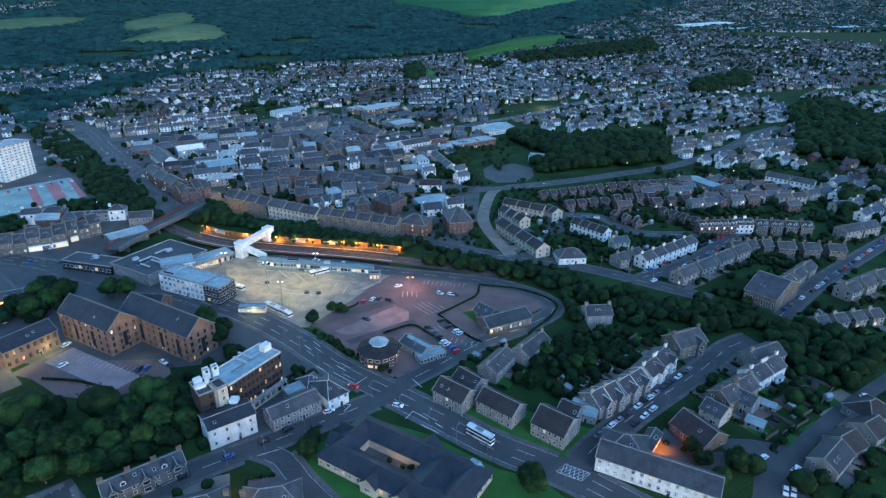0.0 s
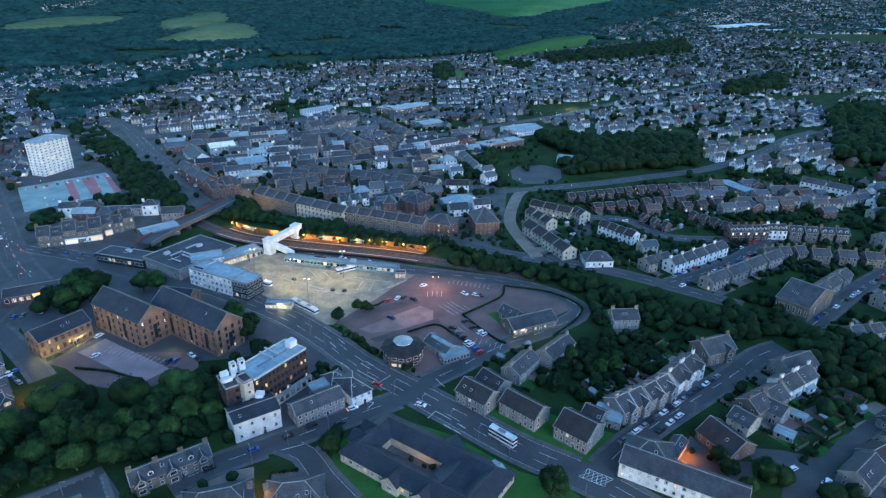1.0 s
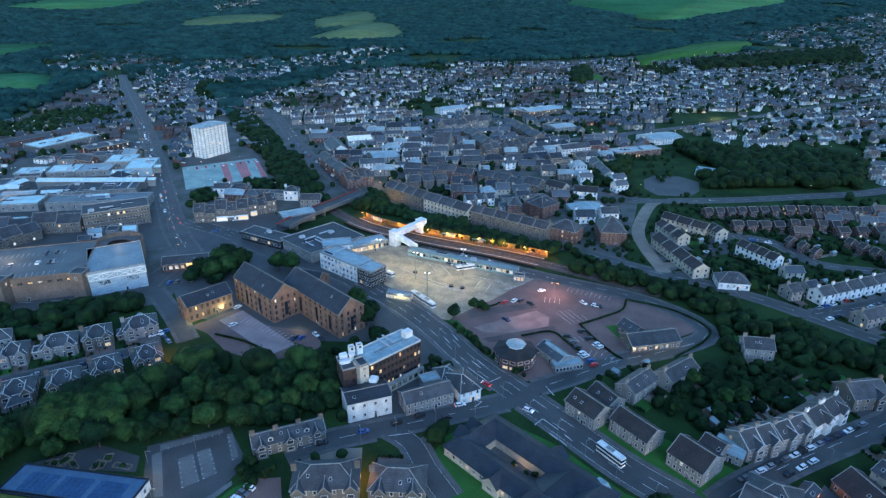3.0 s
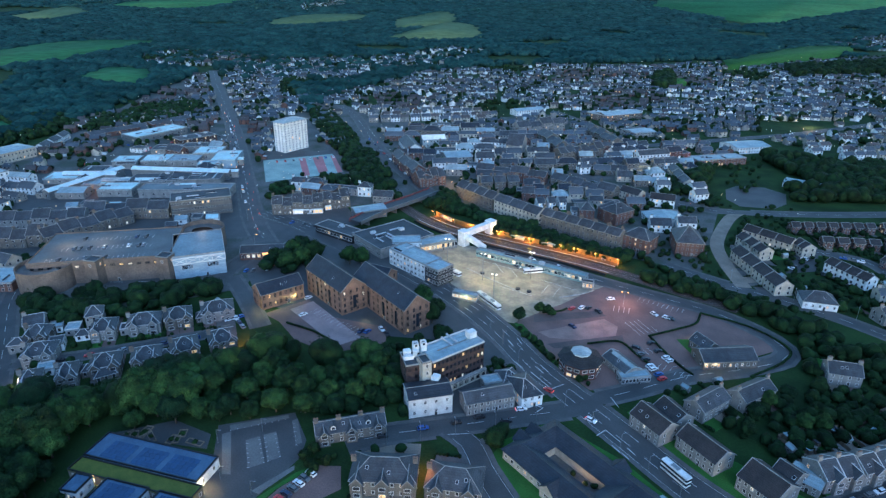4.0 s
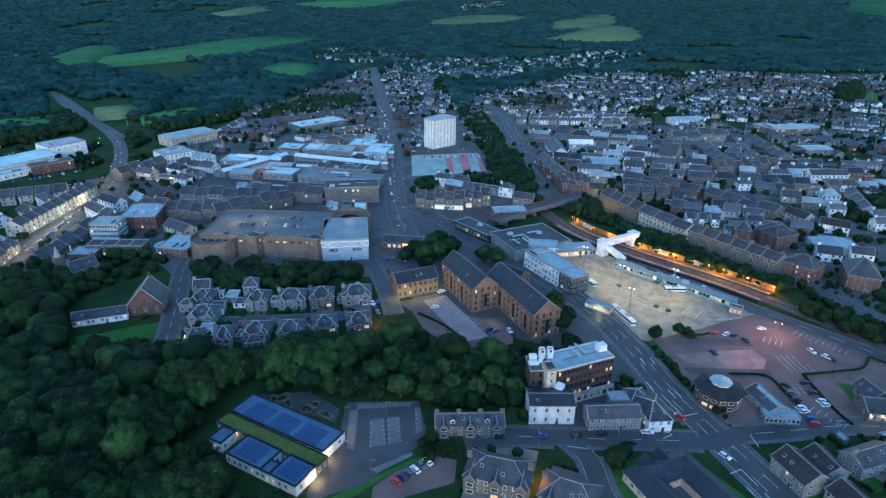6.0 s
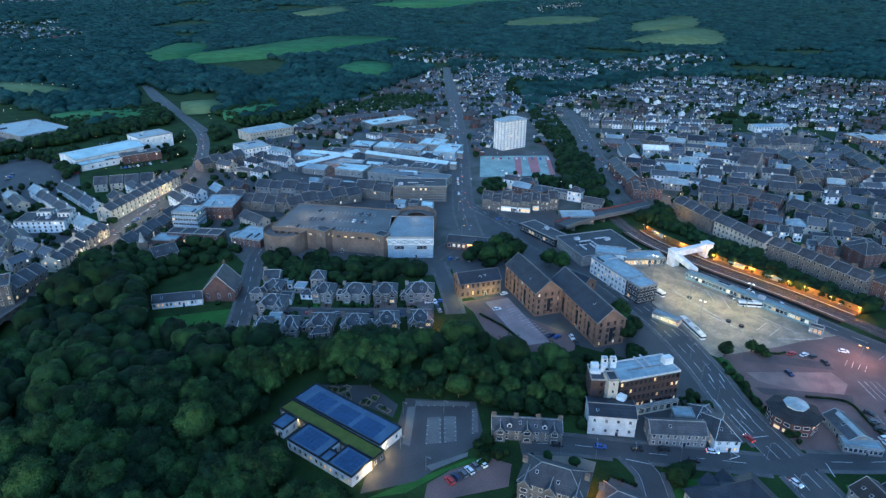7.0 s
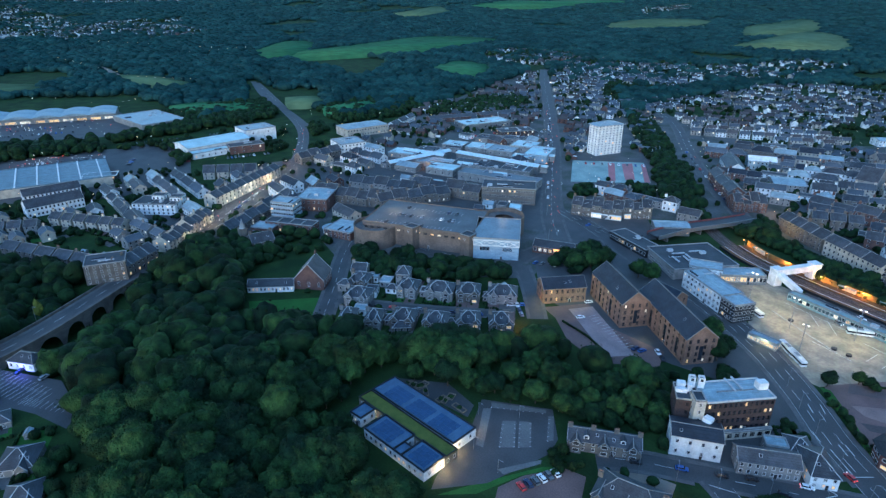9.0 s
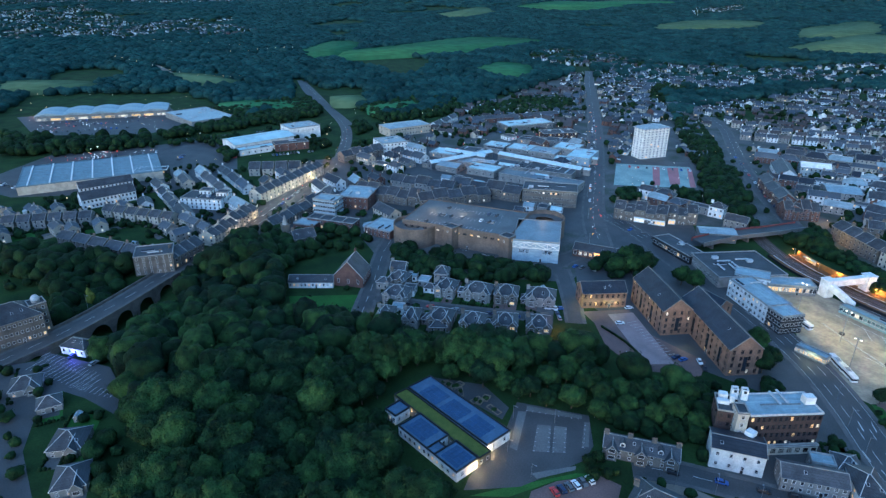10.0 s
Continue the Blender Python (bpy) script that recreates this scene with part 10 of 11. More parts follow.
for label, *ring in (("pale bay strip of the school car park", (-132.1, 138.2), (-128.7, 142.0), (-118.6, 131.4), (-122.4, 126.9)), ("pale bay strip of the school car park", (-127.9, 143.1), (-124.6, 146.3), (-115.1, 136.0), (-118.0, 132.2)),
                     ("pale bay strip of the school car park", (-142.3, 137.5), (-140.1, 140.0), (-125.8, 122.4), (-128.7, 121.4)), ("pale bay strip of the school car park", (-143.0, 142.6), (-126.1, 156.2), (-124.7, 154.7), (-140.4, 140.3)),
                     ("pale bay strip of the school car park", (-122.8, 153.9), (-121.6, 155.7), (-112.4, 145.1), (-113.8, 143.0)), ("pale bay strip of the school car park", (-114.7, 119.1), (-108.4, 134.4), (-107.2, 132.7), (-111.7, 118.9))):
    sheet("bay_strip", label, ring, 0.06, GREY_BAY, category="car park")
for x0, y0, x1, y1, ln in ((-122.6, 127.1, -132.1, 138.2, -0.7), (-118.8, 131.6, -128.4, 141.8, 0.7), (-118.2, 132.4, -127.7, 142.8, -0.7), (-115.3, 136.2, -124.6, 146.3, 0.7), (-140.9, 140.7, -125.0, 154.3, -0.7), (-113.8, 143.0, -122.8, 153.9, -0.7)):
    a, d = along(x0, y0, x1, y1)
    bays(x0, y0, a, max(2, int(d / 2.5)), 2.5, ln)
for px, py in ((-140.3, 133.2), (-129.3, 144.5), (-127.4, 119.2), (-122.4, 159.2), (-113.4, 117.8)):
    lamp_post(px, py, 6, GREY_METAL, 20, "unlit grey lamp post in the car park")
for x0, y0, x1, y1, ln in ((-162.8, 227.2, -129.3, 217.1, 5), (-292.9, -8.1, -260.3, 8.0, -4.6), (-285.6, -14.6, -254.1, 3.7, 4.4), (-285.6, -14.6, -254.1, 3.7, -4.4), (-257.8, -4.6, -241.0, 8.2, 4.6)):
    a, d = along(x0, y0, x1, y1)
    bays(x0, y0, a, max(2, int(d / 2.5)), 2.5, ln)
sheet("riverside_car_park", "dark asphalt car park below the viaduct", [(-292.7, -9.4), (-265.0, 11.6), (-244.8, 12.6), (-228.6, 7.9), (-247.0, -0.4), (-268.1, -14.5), (-284.9, -17.4)], 0.034, ASPHALT, category="car park")
building("pavilion", "small pavilion with violet lit front", "pavilion", -286.4, 2.9, 39.4, 12.9, 8.0, 4, "hip", floors=1, wall=WHITE, bays=4)
lamp_light(-282.0, -1.0, 2.0, (0.25, 0.2, 1.0), 350, 0.3)

# ---- vehicles ----
CAR_PAINT = [paint("car_" + n, c, 0.3, tuple(k * 0.9 for k in c), 2, 9, 0, 0.1, spec=0.6) for n, c in
             (("white", (0.75, 0.75, 0.75)), ("silver", (0.24, 0.25, 0.27)), ("black", (0.02, 0.02, 0.022)), ("grey", (0.12, 0.125, 0.13)), ("blue", (0.04, 0.09, 0.30)), ("red", (0.40, 0.03, 0.03)), ("dark_blue", (0.02, 0.03, 0.08)))]
CAR_WORDS = ["white", "silver", "black", "dark grey", "blue", "red", "navy blue"]
RUBBER = paint("rubber", (0.02, 0.02, 0.02), 0.9, None, 3, 9, 0)
TAIL = glow("tail_light", (1.0, 0.08, 0.04), 1.2)
HEADL = glow("head_light", (1.0, 0.95, 0.8), 1.0)


def profile(bm, pts, w0, w1, zmid, mi=0):
    """A body: a side outline drawn across a width that narrows above zmid."""
    rows = []
    for s in (-1, 1):
        rows.append([bm.verts.new((x, s * (w0 if z <= zmid else w1), z)) for x, z in pts])
    n = len(pts)
    for i in range(n):
        bm.faces.new((rows[0][i], rows[0][(i + 1) % n], rows[1][(i + 1) % n], rows[1][i])).material_index = mi
    bm.faces.new(list(reversed(rows[0]))).material_index = mi
    bm.faces.new(rows[1]).material_index = mi


def wheel_mesh(r, w):
    bm = bmesh.new()
    v = [[bm.verts.new((r * math.cos(a), y, r * math.sin(a))) for a in np.arange(10) * math.pi / 5] for y in (-w / 2, w / 2)]
    for i in range(10):
        bm.faces.new((v[0][i], v[0][(i + 1) % 10], v[1][(i + 1) % 10], v[1][i]))
    bm.faces.new(list(reversed(v[0]))), bm.faces.new(v[1])
    return finish(tidy(bm), RUBBER)


CARS = {}
WHEEL = wheel_mesh(0.32, 0.22)


FAR_CARS = []




def car(x, y, rot, colour=0, lights=False):
    if math.hypot(x, y) > 520:
        FAR_CARS.append((x, y, rot, colour))
        return None
    near = math.hypot(x, y) < 320
    key = (colour, lights, near)
    if key not in CARS:
        ob = thing("car", CAR_WORDS[colour] + " hatchback car " + ("with lights on" if lights else "parked on asphalt"), "car", pose(x, y, 0.07, 0, 0, rot), "cars")
        bm = bmesh.new()
        profile(bm, [(-2.1, 0.3), (2.1, 0.3), (2.15, 0.65), (1.9, 0.88), (0.9, 0.98), (-2.0, 1.0), (-2.15, 0.7)], 0.88, 0.84, 0.7)
        if not near:
            for wx in (-1.3, 1.3):
                box(bm, wx - 0.32, -0.86, 0.0, wx + 0.32, 0.86, 0.5, 1)
            profile(bm, [(-1.6, 1.42), (0.4, 1.42), (0.2, 1.5), (-1.4, 1.5)], 0.66, 0.6, 1.45)
        part("body", finish(tidy(bm), [CAR_PAINT[colour], RUBBER]), ob)
        bm = bmesh.new()
        profile(bm, [(-1.95, 0.98), (1.0, 0.97), (0.35, 1.42), (-1.55, 1.42)], 0.8, 0.64, 1.1)
        part("window_band", finish(tidy(bm), GLASS), ob)
        if near:
            bm = bmesh.new()
            profile(bm, [(-1.6, 1.42), (0.4, 1.42), (0.2, 1.5), (-1.4, 1.5)], 0.66, 0.6, 1.45)
            part("roof_panel", finish(tidy(bm), CAR_PAINT[colour]), ob)
            for wx in (-1.3, 1.3):
                for wy in (-0.8, 0.8):
                    part("wheel", WHEEL, ob, m=pose(wx, wy, 0.32))
        if lights:
            for s in (-0.6, 0.6):
                for nm, lx, mt in (("headlight", 2.14, HEADL), ("tail_light", -2.14, TAIL)):
                    bm = bmesh.new()
                    box(bm, lx - 0.06, s - 0.18, 0.6, lx + 0.06, s + 0.18, 0.78)
                    part(nm, finish(tidy(bm), mt), ob)
        CARS[key] = ob
        return ob
    return copy_thing(CARS[key], pose(x, y, 0.07, 0, 0, rot))


BUSES = {}


def bus(x, y, rot, double=False, label="white single-deck bus parked in the yard"):
    if double not in BUSES:
        ob = thing("bus", label, "bus", pose(x, y, 0.05, 0, 0, rot))
        top = 4.2 if double else 3.0
        bm = bmesh.new()
        box(bm, -5.6, -1.25, 0.35, 5.6, 1.25, top)
        bmesh.ops.bevel(bm, geom=bm.edges[:], offset=0.16, segments=2)
        part("body", finish(tidy(bm), WHITE), ob)
        for lo in ((1.2, 2.8) if double else (1.2,)):
            bm = bmesh.new()
            box(bm, -5.63, -1.27, lo, 5.63, 1.27, lo + 0.9)
            part("window_band", finish(tidy(bm), GLASS), ob)
        bm = bmesh.new()
        box(bm, -2, -0.8, top, 1.2, 0.8, top + 0.18)
        part("roof_unit", finish(tidy(bm), GREY_METAL), ob)
        big = wheel_mesh(0.5, 0.3)
        for wx in (-3.4, 3.4):
            for wy in (-1.1, 1.1):
                part("wheel", big, ob, m=pose(wx, wy, 0.5))
        BUSES[double] = ob
        return ob
    return copy_thing(BUSES[double], pose(x, y, 0.05, 0, 0, rot))


bus(-70.6, 316.7, along(-74.8, 313.8, -66.4, 319.6)[0])
bus(-112.6, 297.3, along(-118.0, 300.3, -107.8, 295.6)[0])
bus(-85.9, 274.5, along(-90.7, 279.1, -80.0, 270.6)[0])
bus(-79.8, 270.1, along(-90.7, 279.1, -80.0, 270.6)[0])
bus(14.3, 179.5, along(10.7, 181.6, 17.8, 175.7)[0], True, "white double-deck bus on the main road")
CR = random.Random(11)
# parked and passing cars: place, heading from a second place
for x0, y0, x1, y1, c, on in (
        (-24.3, 301.1, -19.8, 303.4, 0, False), (-36.8, 285.6, -35.3, 289.6, 0, False), (-41.3, 282.7, -39.7, 286.1, 5, False), (-33.6, 286.6, -32.4, 289.7, 2, False), (-28.2, 284.8, -25.7, 282.9, 2, False),
        (-1.6, 293.1, 1.2, 290.8, 0, False), (4.5, 291.9, 7.4, 291.0, 0, False), (6.4, 291.6, 9.5, 290.8, 2, False), (-37.6, 265.0, -34.5, 263.1, 6, False), (-6.8, 257.5, -5.1, 257.4, 2, False),
        (-0.7, 264.2, 1.5, 266.8, 2, False), (3.0, 258.4, 5.2, 260.5, 2, False), (-4.3, 252.8, -1.9, 254.9, 3, False), (-1.8, 249.2, 0.8, 251.4, 2, False), (6.6, 254.3, 9.6, 257.7, 0, False),
        (8.6, 252.4, 11.6, 255.8, 0, False), (0.5, 244.7, 3.4, 248.0, 0, False), (2.1, 242.7, 5.0, 246.0, 0, False), (4.6, 239.5, 7.5, 242.7, 4, False), (6.2, 236.8, 9.0, 240.0, 5, False),
        (-121.8, 226.2, -118.1, 223.3, 0, False), (-117.6, 223.3, -114.7, 220.8, 2, False), (-171.9, 239.5, -170.9, 242.4, 0, False), (-164.3, 223.5, -162.8, 226.1, 0, False), (-143.2, 205.0, -141.0, 206.9, 0, False), (-125.2, 211.8, -122.6, 213.4, 0, True),
        (-74.8, 168.8, -72.4, 170.5, 4, False), (-64.4, 176.7, -62.0, 178.5, 2, False), (-57.3, 183.2, -54.8, 185.2, 2, False), (-43.9, 193.9, -41.1, 195.7, 0, True), (-47.1, 185.0, -44.4, 186.6, 2, False), (-86.9, 159.0, -84.7, 160.6, 2, False),
        (114.2, 170.5, 117.4, 172.2, 0, False), (123.0, 165.1, 125.4, 166.8, 0, False), (114.2, 154.8, 113.2, 152.8, 0, False), (116.6, 154.3, 115.3, 151.9, 0, False), (126.4, 158.9, 129.0, 160.5, 1, False), (172.7, 206.5, 175.3, 206.9, 0, False), (-17.3, 197.8, -14.7, 196.9, 0, True), (-36.6, 210.2, -38.9, 211.2, 5, True), (-76.0, 219.7, -79.9, 222.2, 2, True), (-81.1, 319.9, -76.4, 317.7, 3, True), (-75.7, 334.0, -70.5, 331.7, 0, True), (-66.7, 331.0, -62.4, 329.5, 2, False), (-58.1, 329.6, -53.9, 328.1, 0, False)):
    car(x0, y0, along(x0, y0, x1, y1)[0], c, on)


def cars_along(x0, y0, x1, y1, n, side=0.0, turn=0.0, fill=0.85):
    a, d = along(x0, y0, x1, y1)
    for i in range(n):
        if CR.random() < fill:
            u = (i + 0.5) / n
            sx, sy = -math.sin(radians(a)) * side, math.cos(radians(a)) * side
            car(x0 + (x1 - x0) * u + sx, y0 + (y1 - y0) * u + sy, a + turn + (180 if CR.random() < 0.5 else 0), CR.choice((0, 0, 1, 1, 2, 2, 2, 3, 3, 6, 6, 4, 5)))


cars_along(-104.1, 118.1, -100.4, 134.3, 6, 0, 90, 1.0)
cars_along(58.7, 177.7, 111.0, 223.3, 16, 3.2)
cars_along(64.3, 183.9, 83.6, 201.9, 4, -3.4, 0, 0.6)
cars_along(-251.0, 140.3, -233.7, 154.1, 6, -1.5)
cars_along(-198.0, 213.1, -181.5, 202.7, 4, -2)
cars_along(-233.5, 155.5, -187.4, 196.8, 14, -1.6, 0, 0.5)
cars_along(-195.6, 203.8, -191.0, 210.3, 3, 0)
cars_along(-131.5, 220.2, -125.7, 222.3, 2, 0, 60)
cars_along(-286.9, -6.6, -264.7, 8.2, 6, 2, 90, 0.4)
cars_along(-76.4, 366.2, -33.0, 349.1, 9, 0, 20, 0.8)
cars_along(-292.6, 347.6, -512.9, 592.8, 26, 4, 0, 0.6)
cars_along(-305.1, 355.8, -518.7, 588.7, 20, -4, 0, 0.5)
cars_along(-199.7, 444.4, -311.4, 568.7, 14, 3, 0, 0.8)
cars_along(-520.4, 271.1, -508.6, 328.5, 10, 0, 90, 0.7)
cars_along(-35.1, 679.6, 2.6, 659.4, 9, 0, 90, 0.9)
cars_along(-228.0, 250.3, -211.3, 261.1, 5, 0, 70, 0.9)
cars_along(-197.1, 325.3, -143.4, 294.8, 5, 3, 0, 0.6)
cars_along(-644.9, 35.2, -631.5, 110.1, 20, 0, 90, 0.7)
cars_along(83.1, 379.4, 107.4, 395.4, 7, 0, 60, 0.7)
cars_along(-406.9, 130.1, -449.2, 177.0, 12, -2.5, 0, 0.6)
for k in range(4):
    cars_along(*((-862.0, 31.7, -840.6, 138.7), (-834.1, 29.6, -816.3, 138.3), (-809.4, 25.0, -793.2, 126.3), (-783.0, 25.7, -761.9, 108.4))[k], 16, 0, 90, 0.85)

for x0, y0, x1, y1, n in ((-539.6, 281.4, -529.9, 356.5, 12), (-496.5, 421.2, -456.0, 516.4, 16), (-485.8, 301.0, -484.8, 332.8, 6), (-716.2, 157.8, -699.8, 209.0, 10), (-581.6, 113.8, -616.7, 132.6, 5), (-466.1, 461.9, -442.9, 493.4, 8), (-347.7, 448.4, -303.7, 488.3, 8), (-245.5, 327.5, -213.3, 329.4, 7)):
    cars_along(x0, y0, x1, y1, n, 0, 90, 0.75)

for x0, y0, x1, y1, n in ((-640, 176, -574, 158, 20), (-636, 182, -570, 164, 18), (-660, 216, -650, 262, 14), (-560, 196, -552, 236, 12), (-600, -20, -560, 0, 12), (-548, 110, -530, 150, 12), (-668, 140, -664, 190, 14), (-500, 430, -470, 500, 18), (-520, 430, -486, 510, 18)):
    cars_along(x0, y0, x1, y1, n, 0, 90, 0.8)
for x0, y0, x1, y1, n, side in ((113, 315, 200, 386, 22, 2.6), (115, 311, 203, 382, 18, -2.6), (68, 380, 84, 414, 9, 0), (112, 412, 80, 417, 7, 2.4), (104, 447, 150, 462, 10, 0), (150, 462, 205, 474, 12, 0), (140, 425, 190, 432, 10, 0), (176, 274, 310, 386, 26, 3.0), (120, 440, 160, 430, 8, 0)):
    a, d = along(x0, y0, x1, y1)
    for i in range(n):
        if CR.random() < 0.75:
            u = (i + 0.5) / n
            px, py = x0 + (x1 - x0) * u - math.sin(radians(a)) * side, y0 + (y1 - y0) * u + math.cos(radians(a)) * side
            if not any((px - fx) ** 2 + (py - fy) ** 2 < 30 for fx, fy, *_ in FOOT):
                FAR_CARS.append((px, py, a + (0 if side else 90), CR.choice((0, 0, 1, 2, 3, 6, 4, 5))))
bm = bmesh.new()
for x, y, rot, colour in FAR_CARS:
    first = len(bm.verts)
    profile(bm, [(-2.1, 0.15), (2.1, 0.15), (2.15, 0.65), (1.9, 0.88), (0.9, 0.98), (-2.0, 1.0), (-2.15, 0.7)], 0.88, 0.84, 0.7, colour)
    profile(bm, [(-1.95, 0.98), (1.0, 0.97), (0.35, 1.42), (-1.55, 1.42)], 0.8, 0.64, 1.1, 7)
    profile(bm, [(-1.6, 1.42), (0.4, 1.42), (0.2, 1.5), (-1.4, 1.5)], 0.66, 0.6, 1.45, colour)
    bm.verts.ensure_lookup_table()
    m = pose(x, y, 0.07, 0, 0, rot)
    for k in range(first, len(bm.verts)):
        bm.verts[k].co = m @ bm.verts[k].co
tagged(new("far_cars", finish(tidy(bm), [*CAR_PAINT, GLASS])), "rows of small parked cars far off in the town", "cars", kind="stuff")

# ---- lamps along the streets ----
def lamps_along(pts, step, off, lens, h=8):
    ln, tg = spine(pts, step)
    for p, t in zip(ln, tg):
        n = Vector((-t.y, t.x))
        q = p + n * off
        lamp_post(q.x, q.y, h, lens, math.degrees(math.atan2(-n.y * off, -n.x * off)))


UNLIT = GREY_METAL
lamps_along([(44.3, 161.6), (20.3, 175.7), (-0.3, 191.1), (-23.7, 208.6), (-48.0, 228.7), (-68.0, 252.0)], 34, 7.5, UNLIT)
lamps_along([(-39.7, 192.3), (-65.5, 174.6), (-86.6, 160.5)], 34, 6, UNLIT)
lamps_along([(57.6, 177.6), (112.7, 224.6)], 34, -5.5, UNLIT, 7)
lamps_along([(33.3, 344.5), (90.9, 323.3), (115.8, 307.8)], 34, 5, UNLIT)
lamps_along([(-296.8, -27.2), (-349.1, 55.4)], 34, 5.5, UNLIT)
lamps_along([(-369.1, 89.5), (-406.9, 130.1), (-449.2, 177.0), (-472.6, 208.5), (-517.0, 246.5)], 20, 3.6, GLOW_C)
lamps_along([(-236.1, 290.0), (-344.7, 405.0), (-540.6, 618.6)], 45, 7, GLOW_O)
for px, py, c, pw in ((-382.2, 106.7, WARM, 800), (-401.3, 126.5, WARM, 800), (-418.6, 142.0, (1.0, 0.75, 0.4), 1000), (-433.2, 158.8, (1.0, 0.75, 0.4), 1000), (-449.2, 177.0, (1.0, 0.75, 0.4), 1000), (-463.5, 196.1, WARM, 1300), (-494.5, 228.7, WARM, 1500), (-235.4, 126.8, WARM, 500), (-174.2, 191.9, ORANGE, 900), (-510.6, 227.9, ORANGE, 900), (-220.1, 273.3, ORANGE, 700), 
                      (72.8, 176.0, ORANGE, 260), (-66.4, 146.7, (1.0, 0.3, 0.02), 900), (-34.4, 558.4, (1.0, 0.6, 0.15), 1500), (-60.1, 762.1, ORANGE, 2500), (-86.1, 744.2, ORANGE, 1500),
                      (8.3, 615.2, (1.0, 0.2, 0.1), 800), (130.6, 825.7, WARM, 3000), (-114.7, 632.8, (1.0, 0.3, 0.05), 900), (-174.0, 452.0, (1.0, 0.42, 0.03), 800), (-152.0, 413.0, (1.0, 0.45, 0.03), 800), (-419.9, 324.9, ORANGE, 700), (-213.2, 369.8, WARM, 600), (-250.4, 348.2, WARM, 900), (-889.6, 25.0, (1.0, 0.35, 0.15), 800), (-834.2, 161.8, (1.0, 0.35, 0.15), 900), (-461.5, 262.2, WARM, 1500), (72.9, 157.3, WARM, 120)):
    lamp_light(px, py, 5.0, c, pw)

for px, py, z, c, pw in ((-309.0, 198.3, 17.0, WARM, 300), (-318.2, 218.6, 19.0, WARM, 700), (-305.1, 232.2, 19.0, WARM, 600), (-267.6, 269.1, 17.0, WARM, 250), (79.4, 174.7, 2.2, (1.0, 0.2, 0.0), 700), (101.7, 177.3, 2.4, (1.0, 0.2, 0.0), 900), (-176.8, 234.8, 3.0, (1.0, 0.62, 0.10), 420), (-179.6, 230.2, 3.0, (1.0, 0.62, 0.10), 300), (-185.8, 218.1, 3.0, (1.0, 0.62, 0.10), 420)):
    lamp_light(px, py, z, c, pw, 0.2)

def shop_front(x, y, rot, L, light, label):
    """A glazed front under the nearest shop house."""
    spot = Vector((x, y, 0))
    host = min((o for o in bpy.data.objects if o.parent is None and o.name.startswith("shop_house")), key=lambda o: (o.matrix_basis.translation - spot).length)
    m = pose(x + 0.5 * math.sin(radians(rot)), y - 0.5 * math.cos(radians(rot)), 0, 0, 0, rot)
    n = max(2, int(L / 2.6))
    bm = bmesh.new()
    box(bm, -L / 2, -0.2, 2.7, L / 2, 0.4, 3.6)
    box(bm, -L / 2, 0.0, 0, L / 2, 0.4, 0.6)
    for i in range(n + 1):
        box(bm, i * L / n - L / 2 - 0.2, 0, 0.6, i * L / n - L / 2 + 0.2, 0.4, 2.7)
    front = part("shop_front", finish(tidy(bm), WHITE), host, label, host.matrix_basis.inverted() @ m)
    bm = bmesh.new()
    box(bm, 0.2, 0.1, 0.6, L / n - 0.2, 0.3, 2.7)
    pane = finish(tidy(bm), light)
    for i in range(n):
        part("pane", pane, front, m=pose(i * L / n - L / 2, 0, 0))


shop_front(-249.7, 344.8, 27.9, 16.1, LIT_COOL, "white shop front with lit windows")
shop_front(-238.4, 351.1, 31.9, 8.4, LIT, "white shop front with warm lit windows")
shop_front(-234.6, 360.5, 46.1, 4.3, LIT, "white shop front with warm lit windows")
# small far lights scattered through the town
V, Fc, n = [], [], 0
for ax, ay, bx, by, k in ((-1387.4, 196.3, -1056.1, 250.2, 9), (-1056.1, 250.2, -975.9, 317.4, 7), (-1361.1, 411.8, -1385.7, 580.4, 8), (-1699.1, 332.5, -1400.4, 514.1, 12)):
    for i in range(k):
        x, y = ax + (bx - ax) * i / k, ay + (by - ay) * i / k
        v, f = BALL1
        V.append(v * 0.42 + np.array([x, y, far_height(x, y) + 13])), Fc.append(f + n)
        n += len(v)
for i in range(1500):
    r, a = 480 + 1700 * TREES_RNG.random() ** 1.3, radians(TREES_RNG.uniform(52, 180))
    x, y = r * math.cos(a), r * math.sin(a)
    if not inside(TOWN, x, y) or occupied(x, y, 0.5) or (r < 700 and a < radians(95) and i % 3):
        continue
    v, f = BALL1
    V.append(v * (0.09 + r * 0.00025) + np.array([x, y, far_height(x, y) + TREES_RNG.uniform(3, 7)])), Fc.append(f + n)
    n += len(v)
tagged(new("far_lamps", np_mesh(np.concatenate(V), np.concatenate(Fc), [GLOW_W, GLOW_C], np.repeat(np.arange(len(V)) % 3 // 2, len(BALL1[1])), False)), "small lit street lamps far off in the town", "street lamps", kind="stuff")

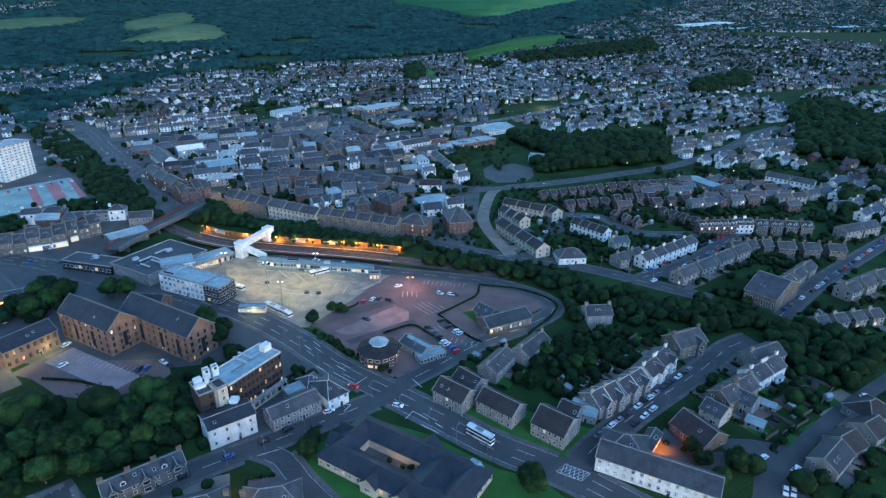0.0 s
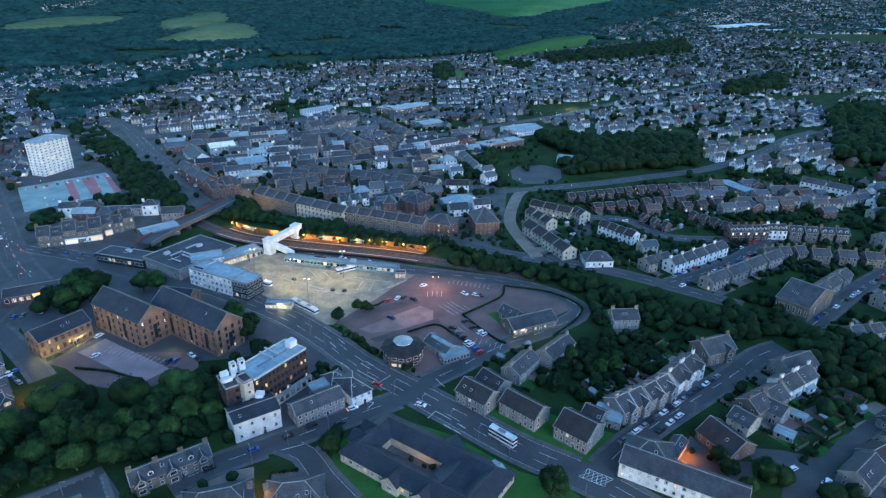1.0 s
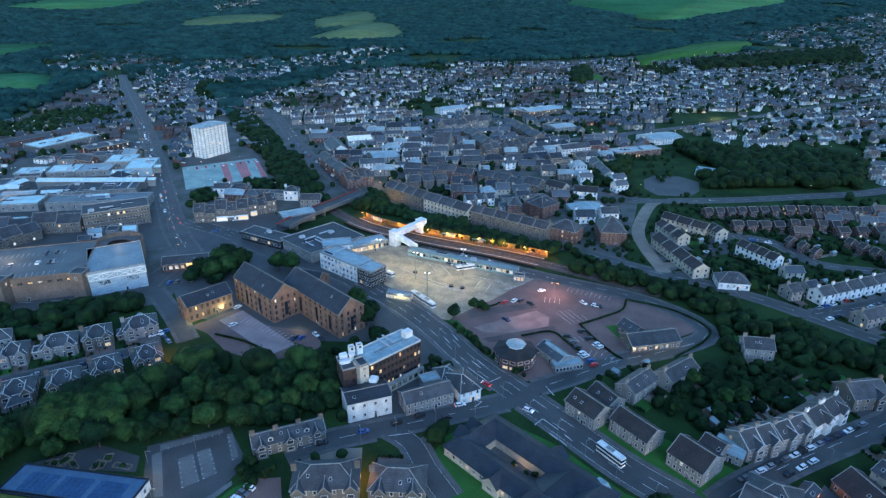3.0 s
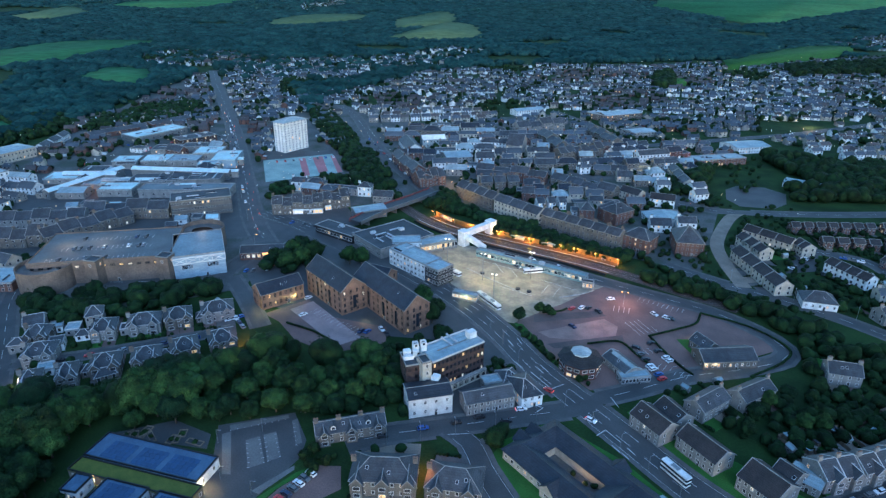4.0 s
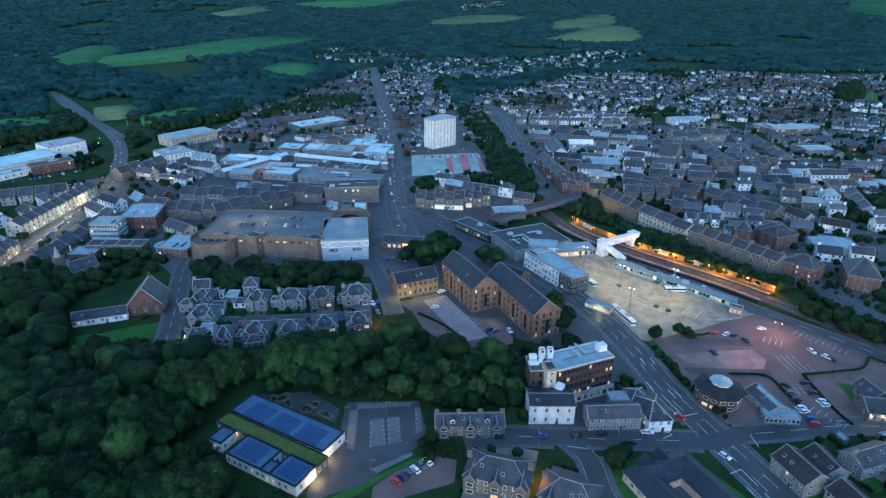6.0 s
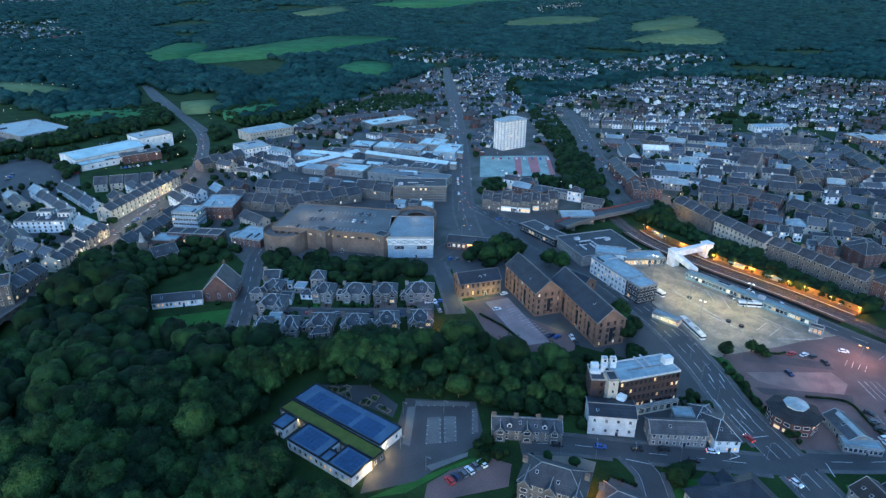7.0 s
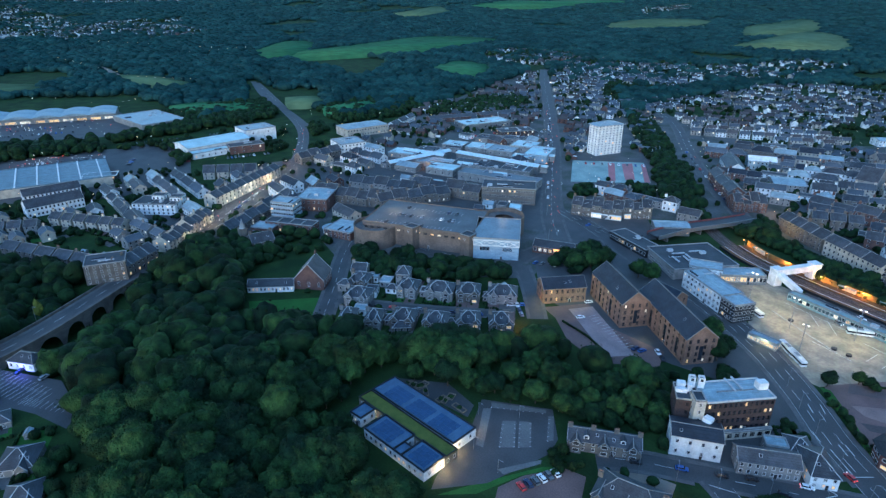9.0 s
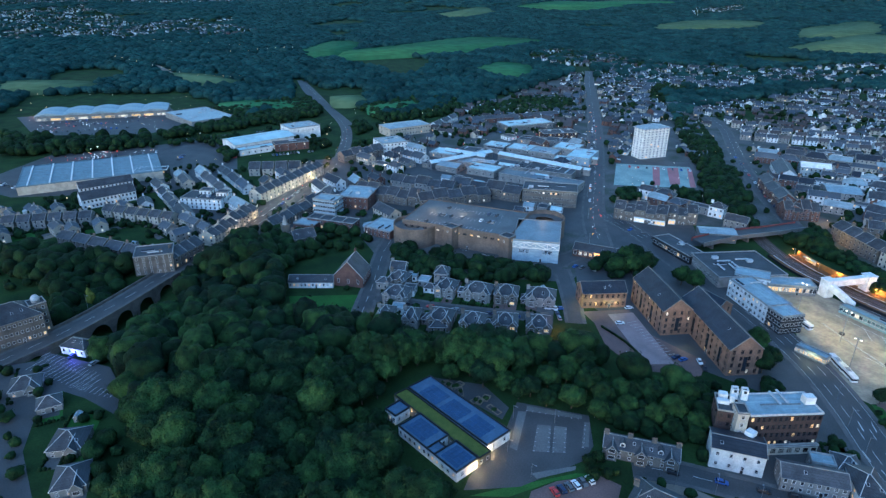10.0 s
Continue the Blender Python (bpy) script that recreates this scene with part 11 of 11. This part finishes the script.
# lines on the store's parking roof
for x0, y0, x1, y1 in ((-309.5, 197.3, -264.0, 227.3), (-314.7, 211.7, -272.2, 238.7), (-317.4, 227.2, -279.3, 249.5)):
    a, d = along(x0, y0, x1, y1)
    bm = bmesh.new()
    for i in range(int(d / 2.6)):
        box(bm, i * 2.6 - 0.07, 0, 0, i * 2.6 + 0.07, 4.6, 0.01)
    ob = tagged(new("bay_marking", finish(tidy(bm), LINE)), "white bay lines on the roof car park", "marking", kind="structure")
    ob.matrix_basis = pose(x0, y0, 13.3, 0, 0, a)
    for i in range(int(d / 2.6)):
        if CR.random() < 0.22:
            c = car(x0 + math.cos(radians(a)) * (i + 0.5) * 2.6 - math.sin(radians(a)) * 2.4, y0 + math.sin(radians(a)) * (i + 0.5) * 2.6 + math.cos(radians(a)) * 2.4, a + 90, CR.choice((0, 1, 2, 3, 6)))
            c.location.z = 13.3

# white lattice on the store's end block
block, block_l, block_w = bpy.data.objects["store_block"], *STORE_END
for face, length, m in (("front", block_l * 2, pose(0, -block_w - 0.15, 8.6)), ("side", block_w * 2, pose(block_l + 0.15, 0, 8.6, 0, 0, 90))):
    n = max(2, int(length / 5.5))
    bm = bmesh.new()
    box(bm, -length / 2, -0.15, 0, length / 2, 0.15, 0.35)
    box(bm, -length / 2, -0.15, 3.4, length / 2, 0.15, 3.75)
    for i in range(n + 1):
        u = -length / 2 + i * length / n
        box(bm, u - 0.15, -0.15, 0, u + 0.15, 0.15, 3.6)
        if i < n:
            for z0, z1 in ((0.2, 3.5), (3.5, 0.2)):
                v = [bm.verts.new((u + k * length / n, yy, (z1 if k else z0) + dz)) for k in (0, 1) for yy in (-0.1, 0.1) for dz in (-0.15, 0.15)]
                for f in ((0, 1, 5, 4), (2, 6, 7, 3), (0, 4, 6, 2), (1, 3, 7, 5)):
                    bm.faces.new([v[q] for q in f])
    part("lattice", finish(tidy(bm), WHITE), block, "white steel lattice", m=m)

# planting beds and benches of the playground
PR = random.Random(31)
TIMBER = paint("weathered_timber", (0.22, 0.18, 0.13), 0.85, (0.15, 0.12, 0.09), 0.8, 5, 0.2)
for k in range(9):
    u, v = PR.uniform(0.1, 0.9), PR.uniform(0.25, 0.75)
    ax, ay, bx, by = -177.5, 122.6, -144.8, 131.0
    cx, cy = -163.0, 136.5
    px, py = ax + (bx - ax) * u + (cx - (ax + bx) / 2) * (v - 0.3), ay + (by - ay) * u + (cy - (ay + by) / 2) * (v - 0.3)
    bed = thing("planting_bed", "timber-edged planting bed on the playground", "planter", pose(px, py, 0.04, 0, 0, PR.uniform(0, 180)), "playground beds")
    w, d = PR.uniform(1.6, 3.4), PR.uniform(1.0, 1.6)
    bm = bmesh.new()
    for x0, y0, x1, y1 in ((-w, -d, w, -d + 0.2), (-w, d - 0.2, w, d), (-w, -d + 0.2, -w + 0.2, d - 0.2), (w - 0.2, -d + 0.2, w, d - 0.2)):
        box(bm, x0, y0, 0, x1, y1, 0.5)
    part("edging", finish(tidy(bm), TIMBER), bed)
    vs, fs = lump(TREES_RNG, np.array([0, 0, 0.35]), d * 0.75, BALL2, 0.3)
    part("shrub", np_mesh(vs, fs, [LEAF_B]), bed)

# lights of cars far off
LR = random.Random(44)
V, Fc, M, n = [], [], [], 0
for x0, y0, x1, y1, k, wide in ((-809.4, 25.0, -786.6, 125.0, 46, 22), (-824.3, 132.3, -725.6, 133.3, 8, 6), (-657.1, 27.3, -640.4, 104.3, 40, 10), (-406.9, 130.1, -472.6, 208.5, 16, 3), (-243.8, 296.6, -540.6, 618.6, 34, 5), (-527.9, 275.2, -445.0, 504.5, 40, 16), (-694.1, 152.2, -697.0, 208.1, 14, 10), (-517.0, 246.5, -625.5, 307.4, 12, 4), (-199.7, 444.4, -383.1, 662.6, 16, 4), (-92.1, 523.4, 16.0, 473.9, 10, 3), (-163.1, 789.7, 117.9, 787.4, 18, 8)):
    for i in range(k):
        u = LR.random()
        v, f = BALL1
        px, py = x0 + (x1 - x0) * u + LR.uniform(-wide, wide), y0 + (y1 - y0) * u + LR.uniform(-wide, wide)
        V.append(v * (0.10 + math.hypot(px, py) * 0.00022) + np.array([px, py, 0.75])), Fc.append(f + n)
        M.append(np.full(len(f), LR.choice((0, 0, 1))))
        n += len(v)
tagged(new("car_lights", np_mesh(np.concatenate(V), np.concatenate(Fc), [HEADL, TAIL], np.concatenate(M), False)), "small head and tail lights of far cars", "lights", kind="stuff")

# worn lane lines of the bus yard
for k, (x0, y0, x1, y1) in enumerate(((-107.6, 321.4, -76.5, 316.2), (-94.9, 320.6, -86.2, 309.7), (-85.5, 318.4, -77.3, 307.7), (-66.5, 309.9, -43.5, 304.8), (-58.8, 304.6, -59.9, 293.8), (-52.3, 303.4, -53.5, 292.7), (-82.5, 292.7, -64.1, 288.9))):
    painted("worn white lane line in the bus yard", LINE, 0.22, (x0, y0), (x1, y1)).location.z = -0.16
